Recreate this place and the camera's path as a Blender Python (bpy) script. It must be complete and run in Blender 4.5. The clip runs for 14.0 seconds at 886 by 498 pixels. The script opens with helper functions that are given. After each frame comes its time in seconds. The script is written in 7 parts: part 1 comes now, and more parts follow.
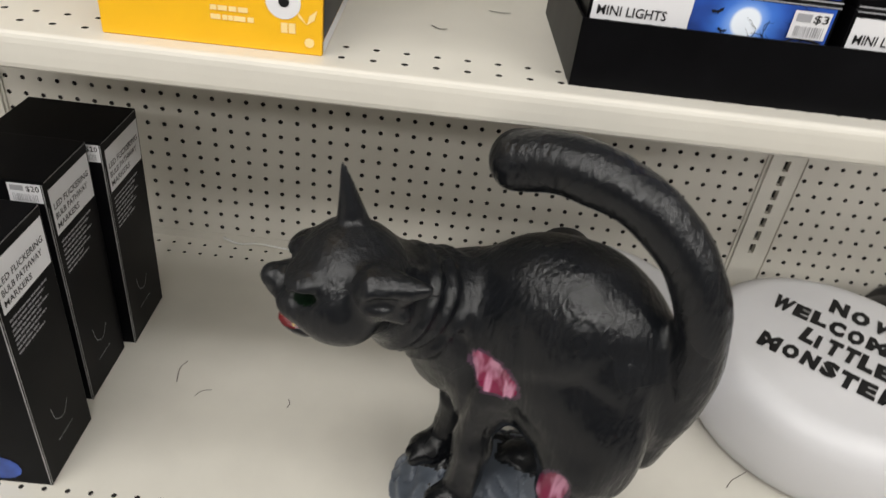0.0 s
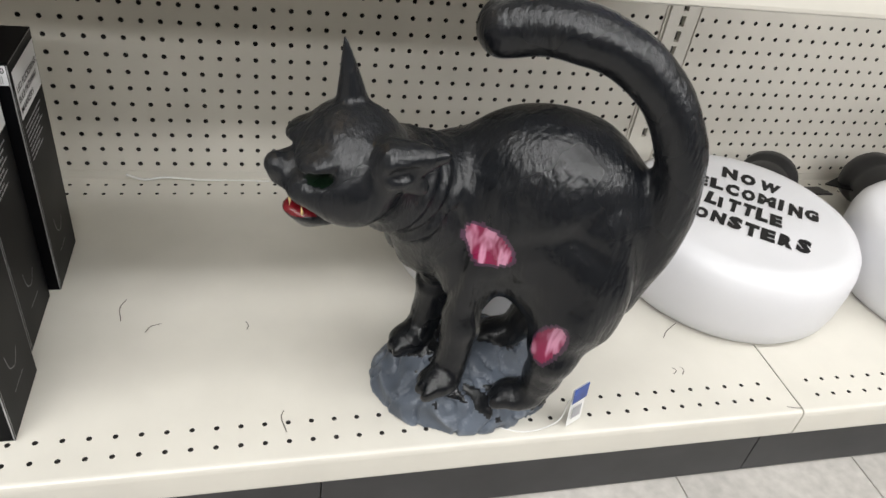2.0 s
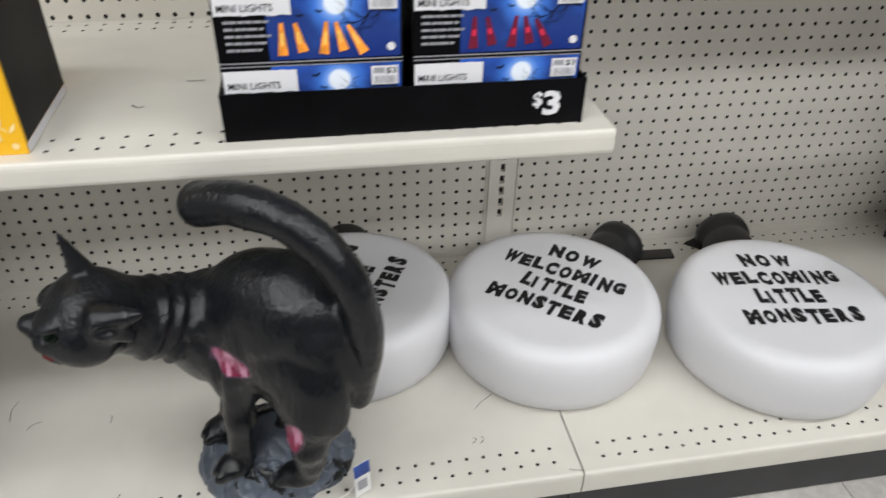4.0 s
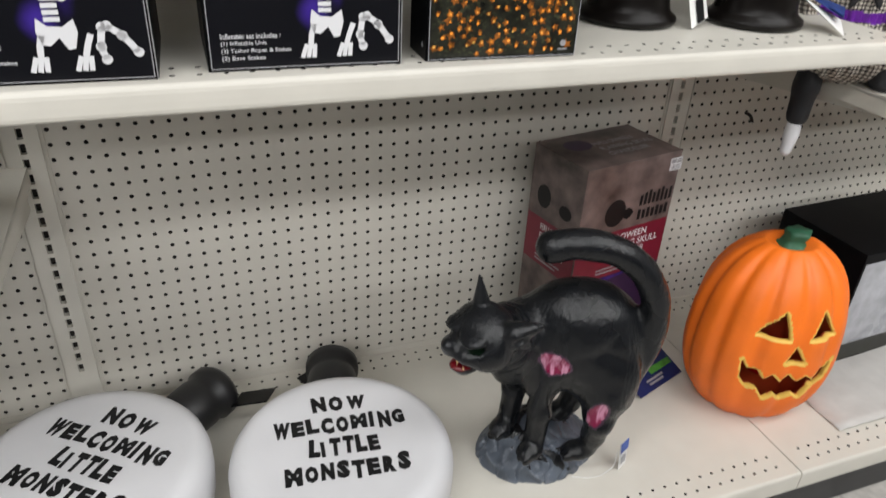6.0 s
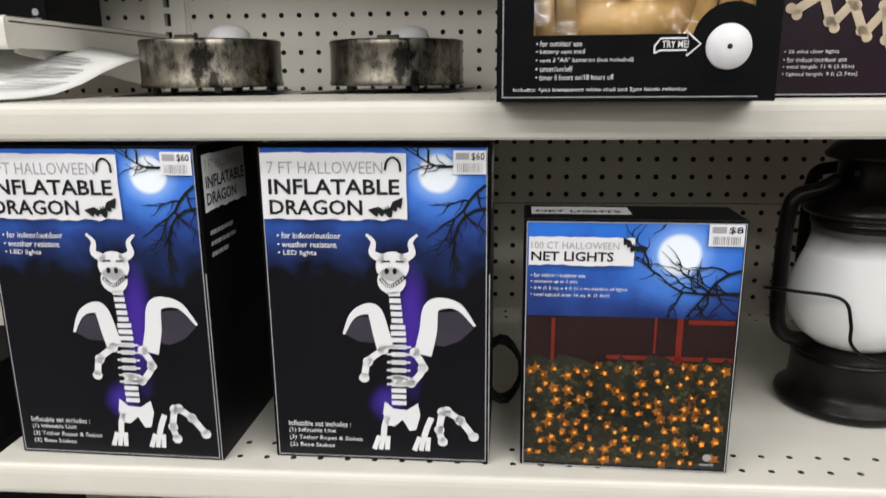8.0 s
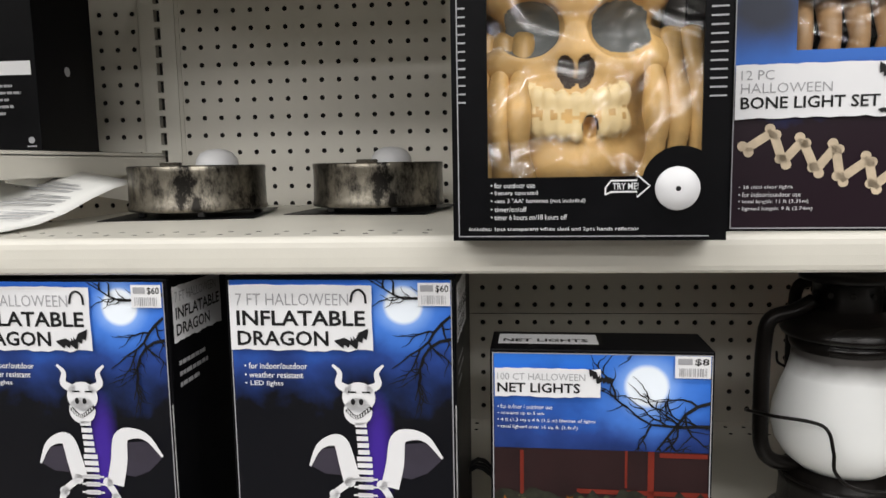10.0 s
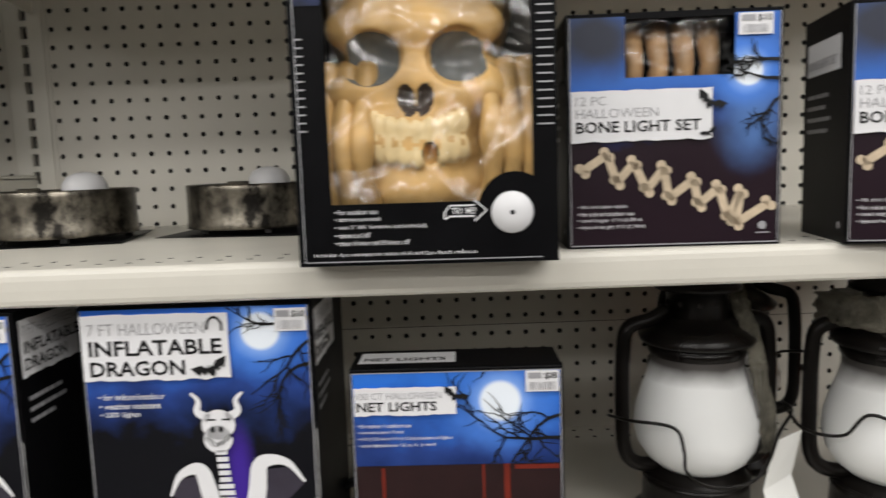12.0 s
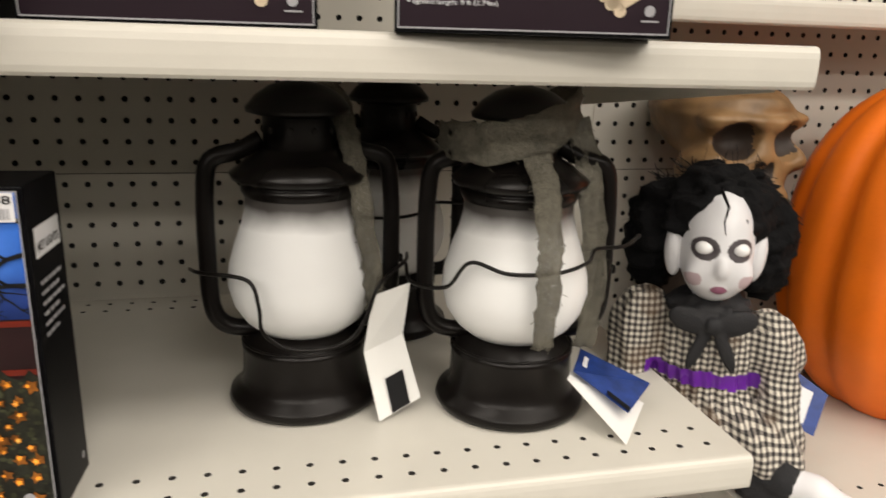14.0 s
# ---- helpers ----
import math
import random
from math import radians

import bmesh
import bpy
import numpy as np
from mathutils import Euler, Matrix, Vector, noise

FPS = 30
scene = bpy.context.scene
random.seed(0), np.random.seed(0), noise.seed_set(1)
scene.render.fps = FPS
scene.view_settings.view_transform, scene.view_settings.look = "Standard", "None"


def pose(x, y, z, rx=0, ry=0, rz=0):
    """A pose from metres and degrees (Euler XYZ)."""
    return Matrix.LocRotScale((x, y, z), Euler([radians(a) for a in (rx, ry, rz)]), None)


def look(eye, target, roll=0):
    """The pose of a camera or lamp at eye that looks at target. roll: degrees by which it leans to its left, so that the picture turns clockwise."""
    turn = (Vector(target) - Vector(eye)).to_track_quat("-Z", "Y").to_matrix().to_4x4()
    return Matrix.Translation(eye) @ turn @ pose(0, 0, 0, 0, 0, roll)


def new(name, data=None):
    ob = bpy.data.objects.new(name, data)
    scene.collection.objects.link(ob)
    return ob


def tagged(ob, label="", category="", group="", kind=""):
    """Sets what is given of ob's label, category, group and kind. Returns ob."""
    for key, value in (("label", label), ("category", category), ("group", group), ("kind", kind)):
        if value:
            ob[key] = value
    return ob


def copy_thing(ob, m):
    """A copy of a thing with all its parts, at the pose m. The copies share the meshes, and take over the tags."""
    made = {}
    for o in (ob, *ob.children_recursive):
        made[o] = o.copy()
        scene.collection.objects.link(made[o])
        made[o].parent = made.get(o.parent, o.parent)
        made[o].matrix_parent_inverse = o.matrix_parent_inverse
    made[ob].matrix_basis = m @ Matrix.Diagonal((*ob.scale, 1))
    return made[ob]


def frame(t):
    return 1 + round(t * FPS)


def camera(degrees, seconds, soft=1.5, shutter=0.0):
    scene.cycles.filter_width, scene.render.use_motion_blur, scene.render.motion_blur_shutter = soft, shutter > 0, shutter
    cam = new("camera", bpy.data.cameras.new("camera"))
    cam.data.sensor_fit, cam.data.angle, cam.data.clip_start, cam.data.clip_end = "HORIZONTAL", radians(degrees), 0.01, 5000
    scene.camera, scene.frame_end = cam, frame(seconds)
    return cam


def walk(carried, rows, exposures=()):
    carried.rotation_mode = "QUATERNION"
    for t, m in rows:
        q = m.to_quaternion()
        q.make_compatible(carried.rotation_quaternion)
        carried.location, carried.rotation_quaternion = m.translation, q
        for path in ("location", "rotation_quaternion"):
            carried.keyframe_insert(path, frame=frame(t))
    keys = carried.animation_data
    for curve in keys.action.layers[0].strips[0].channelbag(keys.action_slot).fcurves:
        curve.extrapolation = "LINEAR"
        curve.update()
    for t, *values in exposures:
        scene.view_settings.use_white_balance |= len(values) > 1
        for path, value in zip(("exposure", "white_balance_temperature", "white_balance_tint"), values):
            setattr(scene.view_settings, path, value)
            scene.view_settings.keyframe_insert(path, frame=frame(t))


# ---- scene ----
import itertools

cam = camera(63.7, 14.0, 1.5, 0.35)
PATH = [
    (0, (-0.543, -0.994, 0.876), (-0.48, 0.66, -0.247), 7.4),
    (0.5, (-0.643, -1.01, 0.845), (-0.364, 0.634, -0.258), 5.5),
    (1, (-0.666, -1.005, 0.811), (-0.244, 0.591, -0.318), 7.8),
    (1.5, (-0.68, -1.015, 0.799), (-0.197, 0.555, -0.342), 8.7),
    (2, (-0.675, -1.031, 0.82), (-0.175, 0.494, -0.373), 9.7),
    (4.5, (-0.151, -1.191, 1.087), (0.143, 0.431, -0.045), 0.3),
    (5, (0.045, -1.197, 1.123), (0.484, 0.412, 0.018), -0.6),
    (5.5, (0.15, -1.191, 1.123), (0.8, 0.385, 0.079), 0.1),
    (6, (0.233, -1.181, 1.155), (0.875, 0.422, 0.147), 3.2),
    (6.5, (0.269, -1.155, 1.215), (0.773, 0.543, 0.287), 0.4),
    (7, (0.325, -1.107, 1.234), (0.679, 0.725, 0.516), -1.1),
    (7.5, (0.395, -1.062, 1.264), (0.45, 0.841, 0.652), 0.8),
    (8, (0.466, -1.04, 1.282), (0.326, 0.898, 0.81), -0.5),
    (8.5, (0.489, -1.027, 1.285), (0.305, 0.925, 0.891), -1.2),
    (9, (0.511, -1.026, 1.297), (0.323, 0.939, 0.971), -1.1),
    (11.5, (0.502, -1.048, 1.335), (0.402, 0.938, 1.12), -1.4),
    (12, (0.571, -1.041, 1.335), (0.587, 0.947, 1.105), -1.9),
    (12.5, (0.629, -1.019, 1.326), (0.807, 0.956, 1.052), -1.7),
    (13, (0.719, -0.959, 1.295), (0.996, 0.969, 0.843), 1.8),
    (13.5, (0.782, -0.931, 1.265), (1.124, 0.98, 0.786), 1.8),
    (14, (0.827, -0.929, 1.25), (1.262, 0.952, 0.724), 1.6),
]
walk(cam, [(t, look(eye, target, roll)) for t, eye, target, roll in PATH], exposures=((0, -0.12, 6650, 10), (0.5, 0.18, 6600, 10), (1.5, 0.35, 6450, 10), (2.2, 0.36, 6400, 10), (4.5, -0.18, 6250, 10), (6.5, -0.12, 6400, 10), (9, -0.1, 6500, 10), (12.5, -0.26, 6650, 10), (14, -0.1, 7250, 12)))

# ---- light ----
world = bpy.data.worlds.new("store_air")
scene.world = world
world.use_nodes = True
world.node_tree.nodes["Background"].inputs[0].default_value = (0.9, 0.95, 1.0, 1)
world.node_tree.nodes["Background"].inputs[1].default_value = 0.05


def tube_light(x, y, z, power):
    data = bpy.data.lights.new("tube_light", "AREA")
    data.shape, data.size, data.size_y, data.energy, data.color = "RECTANGLE", 3.4, 0.5, power, (0.985, 0.975, 0.96)
    ob = new("tube_light", data)
    ob.matrix_world = pose(x, y, z)
    return ob


for ly, power in ((-1.6, 60), (-3.7, 112), (-5.8, 105), (-7.9, 52)):
    for lx in (-1.9, 2.4):
        tube_light(lx, ly, 3.35, power)


# ---- materials ----
def mat(name, rgb, rough=0.5, metal=0.0, var=0.08, scale=30.0, bump=0.0, bump_scale=400.0, spec=0.5, coat=0.0, island=0.0, trans=0.0):
    m = bpy.data.materials.new(name)
    m.use_nodes = True
    nt = m.node_tree
    bs = nt.nodes["Principled BSDF"]
    bs.inputs["Roughness"].default_value = rough
    bs.inputs["Metallic"].default_value = metal
    bs.inputs["Specular IOR Level"].default_value = spec
    bs.inputs["Coat Weight"].default_value = coat
    bs.inputs["Transmission Weight"].default_value = trans
    tc = nt.nodes.new("ShaderNodeTexCoord")
    n1 = nt.nodes.new("ShaderNodeTexNoise")
    n1.inputs["Scale"].default_value, n1.inputs["Detail"].default_value = scale, 5
    n2 = nt.nodes.new("ShaderNodeTexNoise")
    n2.inputs["Scale"].default_value, n2.inputs["Detail"].default_value = scale * 0.12, 3
    mix = nt.nodes.new("ShaderNodeMath")
    mix.operation = "ADD"
    ramp = nt.nodes.new("ShaderNodeMapRange")
    ramp.inputs["From Min"].default_value, ramp.inputs["From Max"].default_value = 0.7, 1.3
    ramp.inputs["To Min"].default_value, ramp.inputs["To Max"].default_value = 1 - var, 1 + var
    hsv = nt.nodes.new("ShaderNodeHueSaturation")
    hsv.inputs["Color"].default_value = (*rgb, 1)
    nt.links.new(tc.outputs["Object"], n1.inputs["Vector"])
    nt.links.new(tc.outputs["Object"], n2.inputs["Vector"])
    nt.links.new(n1.outputs["Fac"], mix.inputs[0])
    nt.links.new(n2.outputs["Fac"], mix.inputs[1])
    nt.links.new(mix.outputs[0], ramp.inputs["Value"])
    nt.links.new(ramp.outputs[0], hsv.inputs["Value"])
    nt.links.new(hsv.outputs[0], bs.inputs["Base Color"])
    rr = nt.nodes.new("ShaderNodeMapRange")
    rr.inputs["From Min"].default_value, rr.inputs["From Max"].default_value = 0.3, 0.7
    rr.inputs["To Min"].default_value, rr.inputs["To Max"].default_value = max(rough - 0.08, 0.02), min(rough + 0.08, 1)
    nt.links.new(n2.outputs["Fac"], rr.inputs["Value"])
    nt.links.new(rr.outputs[0], bs.inputs["Roughness"])
    if bump:
        n3 = nt.nodes.new("ShaderNodeTexNoise")
        n3.inputs["Scale"].default_value, n3.inputs["Detail"].default_value = bump_scale, 4
        nt.links.new(tc.outputs["Object"], n3.inputs["Vector"])
        b = nt.nodes.new("ShaderNodeBump")
        b.inputs["Strength"].default_value, b.inputs["Distance"].default_value = bump, 0.002
        nt.links.new(n3.outputs["Fac"], b.inputs["Height"])
        nt.links.new(b.outputs[0], bs.inputs["Normal"])
    return m


def print_sky(name, top, low, y0, y1, spots=()):
    """Printed night sky: cloudy blue that fades to near black between local heights y0 and y1,
    with soft printed spots (place, radii, inner and outer edge, colour)."""
    m = mat(name, low, 0.38, spec=0.25)
    nt = m.node_tree
    bs = nt.nodes["Principled BSDF"]
    tc = nt.nodes.new("ShaderNodeTexCoord")
    sep = nt.nodes.new("ShaderNodeSeparateXYZ")
    nt.links.new(tc.outputs["Object"], sep.inputs[0])
    nz = nt.nodes.new("ShaderNodeTexNoise")
    nz.inputs["Scale"].default_value, nz.inputs["Detail"].default_value = 16, 5
    nt.links.new(tc.outputs["Object"], nz.inputs["Vector"])
    ad = nt.nodes.new("ShaderNodeMath")
    ad.operation = "MULTIPLY_ADD"
    ad.inputs[1].default_value = (y1 - y0) * 1.4
    nt.links.new(nz.outputs["Fac"], ad.inputs[0])
    nt.links.new(sep.outputs["Z"], ad.inputs[2])
    mr = nt.nodes.new("ShaderNodeMapRange")
    mr.inputs["From Min"].default_value, mr.inputs["From Max"].default_value = y0 + 0.7 * (y1 - y0), y1 + 0.7 * (y1 - y0)
    nt.links.new(ad.outputs[0], mr.inputs["Value"])
    cr = nt.nodes.new("ShaderNodeValToRGB")
    cr.color_ramp.elements[0].color, cr.color_ramp.elements[1].color = (*low, 1), (*top, 1)
    e = cr.color_ramp.elements.new(0.5)
    e.color = (0.02, 0.05, 0.22, 1)
    nt.links.new(mr.outputs[0], cr.inputs[0])
    last = cr.outputs[0]
    for u, v, ru, rv, r0, r1, col in spots:
        mp, ln, fade, mix = (nt.nodes.new(k) for k in ("ShaderNodeMapping", "ShaderNodeVectorMath", "ShaderNodeMapRange", "ShaderNodeMix"))
        wob = nt.nodes.new("ShaderNodeMath")
        mp.inputs["Location"].default_value = (-u / ru, 0, -v / rv)
        mp.inputs["Scale"].default_value = (1 / ru, 0, 1 / rv)
        ln.operation = "LENGTH"
        wob.operation = "MULTIPLY_ADD"
        wob.inputs[1].default_value = -0.9 * (r1 - r0)
        fade.interpolation_type = "SMOOTHSTEP"
        k = 0.45 * (r1 - r0)
        fade.inputs["From Min"].default_value, fade.inputs["From Max"].default_value = r1 - k, r0 - k
        mix.data_type = "RGBA"
        nt.links.new(tc.outputs["Object"], mp.inputs[0])
        nt.links.new(mp.outputs[0], ln.inputs[0])
        nt.links.new(nz.outputs["Fac"], wob.inputs[0])
        nt.links.new(ln.outputs["Value"], wob.inputs[2])
        nt.links.new(wob.outputs[0], fade.inputs["Value"])
        nt.links.new(fade.outputs[0], mix.inputs[0])
        nt.links.new(last, mix.inputs[6])
        mix.inputs[7].default_value = (*col, 1)
        last = mix.outputs[2]
    nt.links.new(last, bs.inputs["Base Color"])
    return m


ALMOND = mat("almond_powder_coat", (0.63, 0.607, 0.545), 0.38, var=0.05, scale=14, bump=0.04, bump_scale=900)
PEG = mat("almond_pegboard", (0.585, 0.56, 0.50), 0.55, var=0.05, scale=10, bump=0.05, bump_scale=700)
# near-black that paints the shade inside holes and slots
HOLE = mat("hole_shade", (0.02, 0.018, 0.016), 0.9)
SCUFF = mat("dark_scuff", (0.08, 0.07, 0.06), 0.8)
KICK = mat("kick_plate_dark", (0.03, 0.03, 0.032), 0.5, var=0.25, scale=20)
TILE = mat("floor_vinyl", (0.45, 0.43, 0.40), 0.35, var=0.18, scale=60)
PLAIN = mat("store_wall_paint", (0.34, 0.33, 0.31), 0.7)
DIM = mat("dim_aisle_stock", (0.16, 0.15, 0.14), 0.8, var=0.5, scale=6)
CEIL = mat("ceiling_white", (0.8, 0.8, 0.78), 0.8)
BLACKCARD = mat("black_printed_card", (0.0030, 0.0030, 0.0037), 0.42, var=0.3, scale=30, spec=0.08)
BLACKPRINT = mat("black_ink", (0.008, 0.008, 0.009), 0.5, spec=0.25)
WHITEPRINT = mat("white_ink", (0.72, 0.72, 0.74), 0.4, var=0.03)
GREYPRINT = mat("grey_ink", (0.33, 0.33, 0.35), 0.4, var=0.05)
WHITEPLASTIC = mat("frosted_white_plastic", (0.66, 0.66, 0.68), 0.42, var=0.03, scale=12, bump=0.03)
PAPER = mat("white_paper", (0.78, 0.78, 0.76), 0.7, var=0.03)
CARDBOARD = mat("brown_board", (0.30, 0.22, 0.14), 0.8)


# ---- mesh helpers ----
def quad_box(bm, x0, x1, y0, y1, z0, z1, mi=0, m=None):
    vs = [bm.verts.new(m @ Vector(c) if m else c) for c in
          ((x0, y0, z0), (x1, y0, z0), (x1, y1, z0), (x0, y1, z0), (x0, y0, z1), (x1, y0, z1), (x1, y1, z1), (x0, y1, z1))]
    for f in ((0, 3, 2, 1), (4, 5, 6, 7), (0, 1, 5, 4), (1, 2, 6, 5), (2, 3, 7, 6), (3, 0, 4, 7)):
        bm.faces.new([vs[i] for i in f]).material_index = mi
    return vs


def soft_box(x0, x1, y0, y1, z0, z1, r=0.0015, seg=2):
    bm = bmesh.new()
    quad_box(bm, x0, x1, y0, y1, z0, z1)
    bmesh.ops.bevel(bm, geom=bm.edges[:], offset=r, segments=seg, profile=0.5, affect="EDGES")
    return bm


def lathe(profile, seg=48, cap=False):
    """Turned body about z from (radius, height) pairs."""
    bm = bmesh.new()
    rings = []
    for r, z in profile:
        if r < 1e-6:
            rings.append([bm.verts.new((0, 0, z))])
        else:
            rings.append([bm.verts.new((r * math.cos(2 * math.pi * i / seg), r * math.sin(2 * math.pi * i / seg), z)) for i in range(seg)])
    for a, b in zip(rings, rings[1:]):
        for i in range(seg):
            j = (i + 1) % seg
            if len(a) == 1 and len(b) > 1:
                bm.faces.new((a[0], b[i], b[j]))
            elif len(b) == 1 and len(a) > 1:
                bm.faces.new((a[i], a[j], b[0]))
            elif len(a) > 1:
                bm.faces.new((a[i], a[j], b[j], b[i]))
    bmesh.ops.recalc_face_normals(bm, faces=bm.faces[:])
    return bm


def tube(points, radius, seg=8, bm=None):
    """A round wire or rod along points."""
    bm = bm or bmesh.new()
    pts = [Vector(p) for p in points]
    rings = []
    up = Vector((0.13, 0.31, 0.94))
    for i, p in enumerate(pts):
        d = (pts[min(i + 1, len(pts) - 1)] - pts[max(i - 1, 0)]).normalized()
        a = d.cross(up)
        if a.length < 1e-3:
            a = d.cross(Vector((1, 0, 0)))
        a.normalize()
        b = d.cross(a)
        r = radius(i / max(len(pts) - 1, 1)) if callable(radius) else radius
        rings.append([bm.verts.new(p + r * (math.cos(2 * math.pi * k / seg) * a + math.sin(2 * math.pi * k / seg) * b)) for k in range(seg)])
    for a, b in zip(rings, rings[1:]):
        for k in range(seg):
            bm.faces.new((a[k], a[(k + 1) % seg], b[(k + 1) % seg], b[k]))
    bm.faces.new(rings[0])
    bm.faces.new(rings[-1][::-1])
    bmesh.ops.recalc_face_normals(bm, faces=bm.faces[:])
    return bm


def spline(pts, n):
    """Points along a smooth curve through pts."""
    p = [Vector(q) for q in pts]
    p = [2 * p[0] - p[1]] + p + [2 * p[-1] - p[-2]]
    out = []
    for i in range(1, len(p) - 2):
        for k in range(n):
            t = k / n
            out.append(0.5 * (2 * p[i] + (p[i + 1] - p[i - 1]) * t + (2 * p[i - 1] - 5 * p[i] + 4 * p[i + 1] - p[i + 2]) * t * t
                              + (3 * p[i] - p[i - 1] - 3 * p[i + 1] + p[i + 2]) * t ** 3))
    return out + [p[-2]]


def finish(bm, name, smooth=False):
    me = bpy.data.meshes.new(name)
    bm.to_mesh(me)
    bm.free()
    if smooth:
        me.shade_smooth()
    return me


def part(name, bm, material, parent=None, label="", smooth=False, at=None):
    me = finish(bm, name, smooth) if isinstance(bm, bmesh.types.BMesh) else bm
    if not me.materials:
        for m in (material if isinstance(material, (list, tuple)) else [material]):
            me.materials.append(m)
    ob = new(name, me)
    if parent:
        ob.parent = parent
    if at is not None:
        ob.matrix_basis = at
    return tagged(ob, label)


def thing(name, at, label, category, group="", kind=""):
    ob = new(name)
    ob.empty_display_size = 0.05
    ob.matrix_basis = at
    return tagged(ob, label, category, group, kind)


# ---- the structure ----
W, DECK, A1, B1, B2, C1, A2 = 1.219, 0.17, 0.673, 0.938, 1.263, 0.838, 1.342
PITCH = 0.0254


def holed_sheet(cols, rows, r, depth, pitch_u=PITCH, pitch_v=PITCH, seg=8):
    """Verts and faces of a sheet of cells, each with a round hole that goes depth deep; u, v in the sheet, w out of it."""
    ang = [math.pi / 4 * (k + 0.5) for k in range(8)]
    sq = []
    for a in ang:
        c, s = math.cos(a), math.sin(a)
        k = 0.5 / max(abs(c), abs(s))
        sq.append((c * k * pitch_u, s * k * pitch_v))
    corner = [(pitch_u / 2, pitch_v / 2), (-pitch_u / 2, pitch_v / 2), (-pitch_u / 2, -pitch_v / 2), (pitch_u / 2, -pitch_v / 2)]
    verts, faces, mats = [], [], []
    for i, j in itertools.product(range(cols), range(rows)):
        cu, cv, b = (i + 0.5) * pitch_u, (j + 0.5) * pitch_v, len(verts)
        verts += [(cu + x, cv + y, 0) for x, y in sq]
        verts += [(cu + r * math.cos(a), cv + r * math.sin(a), 0) for a in ang]
        verts += [(cu + r * math.cos(a), cv + r * math.sin(a), -depth) for a in ang]
        verts += [(cu + x, cv + y, 0) for x, y in corner]
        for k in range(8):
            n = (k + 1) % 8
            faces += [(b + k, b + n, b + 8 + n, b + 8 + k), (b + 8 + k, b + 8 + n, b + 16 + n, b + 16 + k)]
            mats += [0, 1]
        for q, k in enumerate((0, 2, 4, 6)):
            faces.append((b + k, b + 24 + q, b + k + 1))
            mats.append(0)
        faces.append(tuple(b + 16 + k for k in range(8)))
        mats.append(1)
    return verts, faces, mats


def sheet_mesh(name, parts, mats_used, weld=False):
    """One mesh from (verts, faces, material indices, matrix) pieces."""
    V, F, M = [], [], []
    for verts, faces, ms, m in parts:
        b = len(V)
        V += [tuple(m @ Vector(v)) for v in verts]
        F += [tuple(b + i for i in f) for f in faces]
        M += ms
    me = bpy.data.meshes.new(name)
    me.from_pydata(V, [], F)
    me.polygons.foreach_set("material_index", M)
    for m in mats_used:
        me.materials.append(m)
    me.update()
    if weld:
        b = bmesh.new()
        b.from_mesh(me)
        bmesh.ops.remove_doubles(b, verts=b.verts[:], dist=2e-5)
        b.to_mesh(me)
        b.free()
    return me


def plain_quad(u0, u1, v0, v1):
    return [(u0, v0, 0), (u1, v0, 0), (u1, v1, 0), (u0, v1, 0)], [(0, 1, 2, 3)], [0]


UP_WALL = Matrix(((1, 0, 0, 0), (0, 0, -1, 0), (0, 1, 0, 0), (0, 0, 0, 1)))  # u to x, v to z, out of the sheet to -y
FLAT = Matrix.Identity(4)


def back_panel(x0, name):
    """Pegboard of one bay: lower and upper sheets with a joint between them."""
    margin = (W - 46 * PITCH) / 2
    pieces = []
    z = DECK + 0.0145
    for rows, lift in ((36, 0.0), (29, 0.0015)):
        v, f, m = holed_sheet(46, rows, 0.0037, 0.006)
        pieces.append((v, f, m, Matrix.Translation((x0 + margin, -lift, z)) @ UP_WALL))
        for a, b in ((0.012, margin), (W - margin, W - 0.012)):
            v, f, m = plain_quad(a, b, 0, rows * PITCH)
            pieces.append((v, f, m, Matrix.Translation((x0, -lift, z)) @ UP_WALL))
        z += rows * PITCH + 0.0012
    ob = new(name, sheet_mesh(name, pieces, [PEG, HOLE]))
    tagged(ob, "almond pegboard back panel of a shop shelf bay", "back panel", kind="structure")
    # backing coloured as the shade seen through the holes
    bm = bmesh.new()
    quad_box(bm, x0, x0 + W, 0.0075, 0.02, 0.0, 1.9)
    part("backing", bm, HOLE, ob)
    bm = bmesh.new()
    quad_box(bm, x0 + 0.012, x0 + W - 0.012, -0.0012, 0.004, DECK - 0.02, DECK + 0.0143)
    part("bottom_rail", bm, PEG, ob)


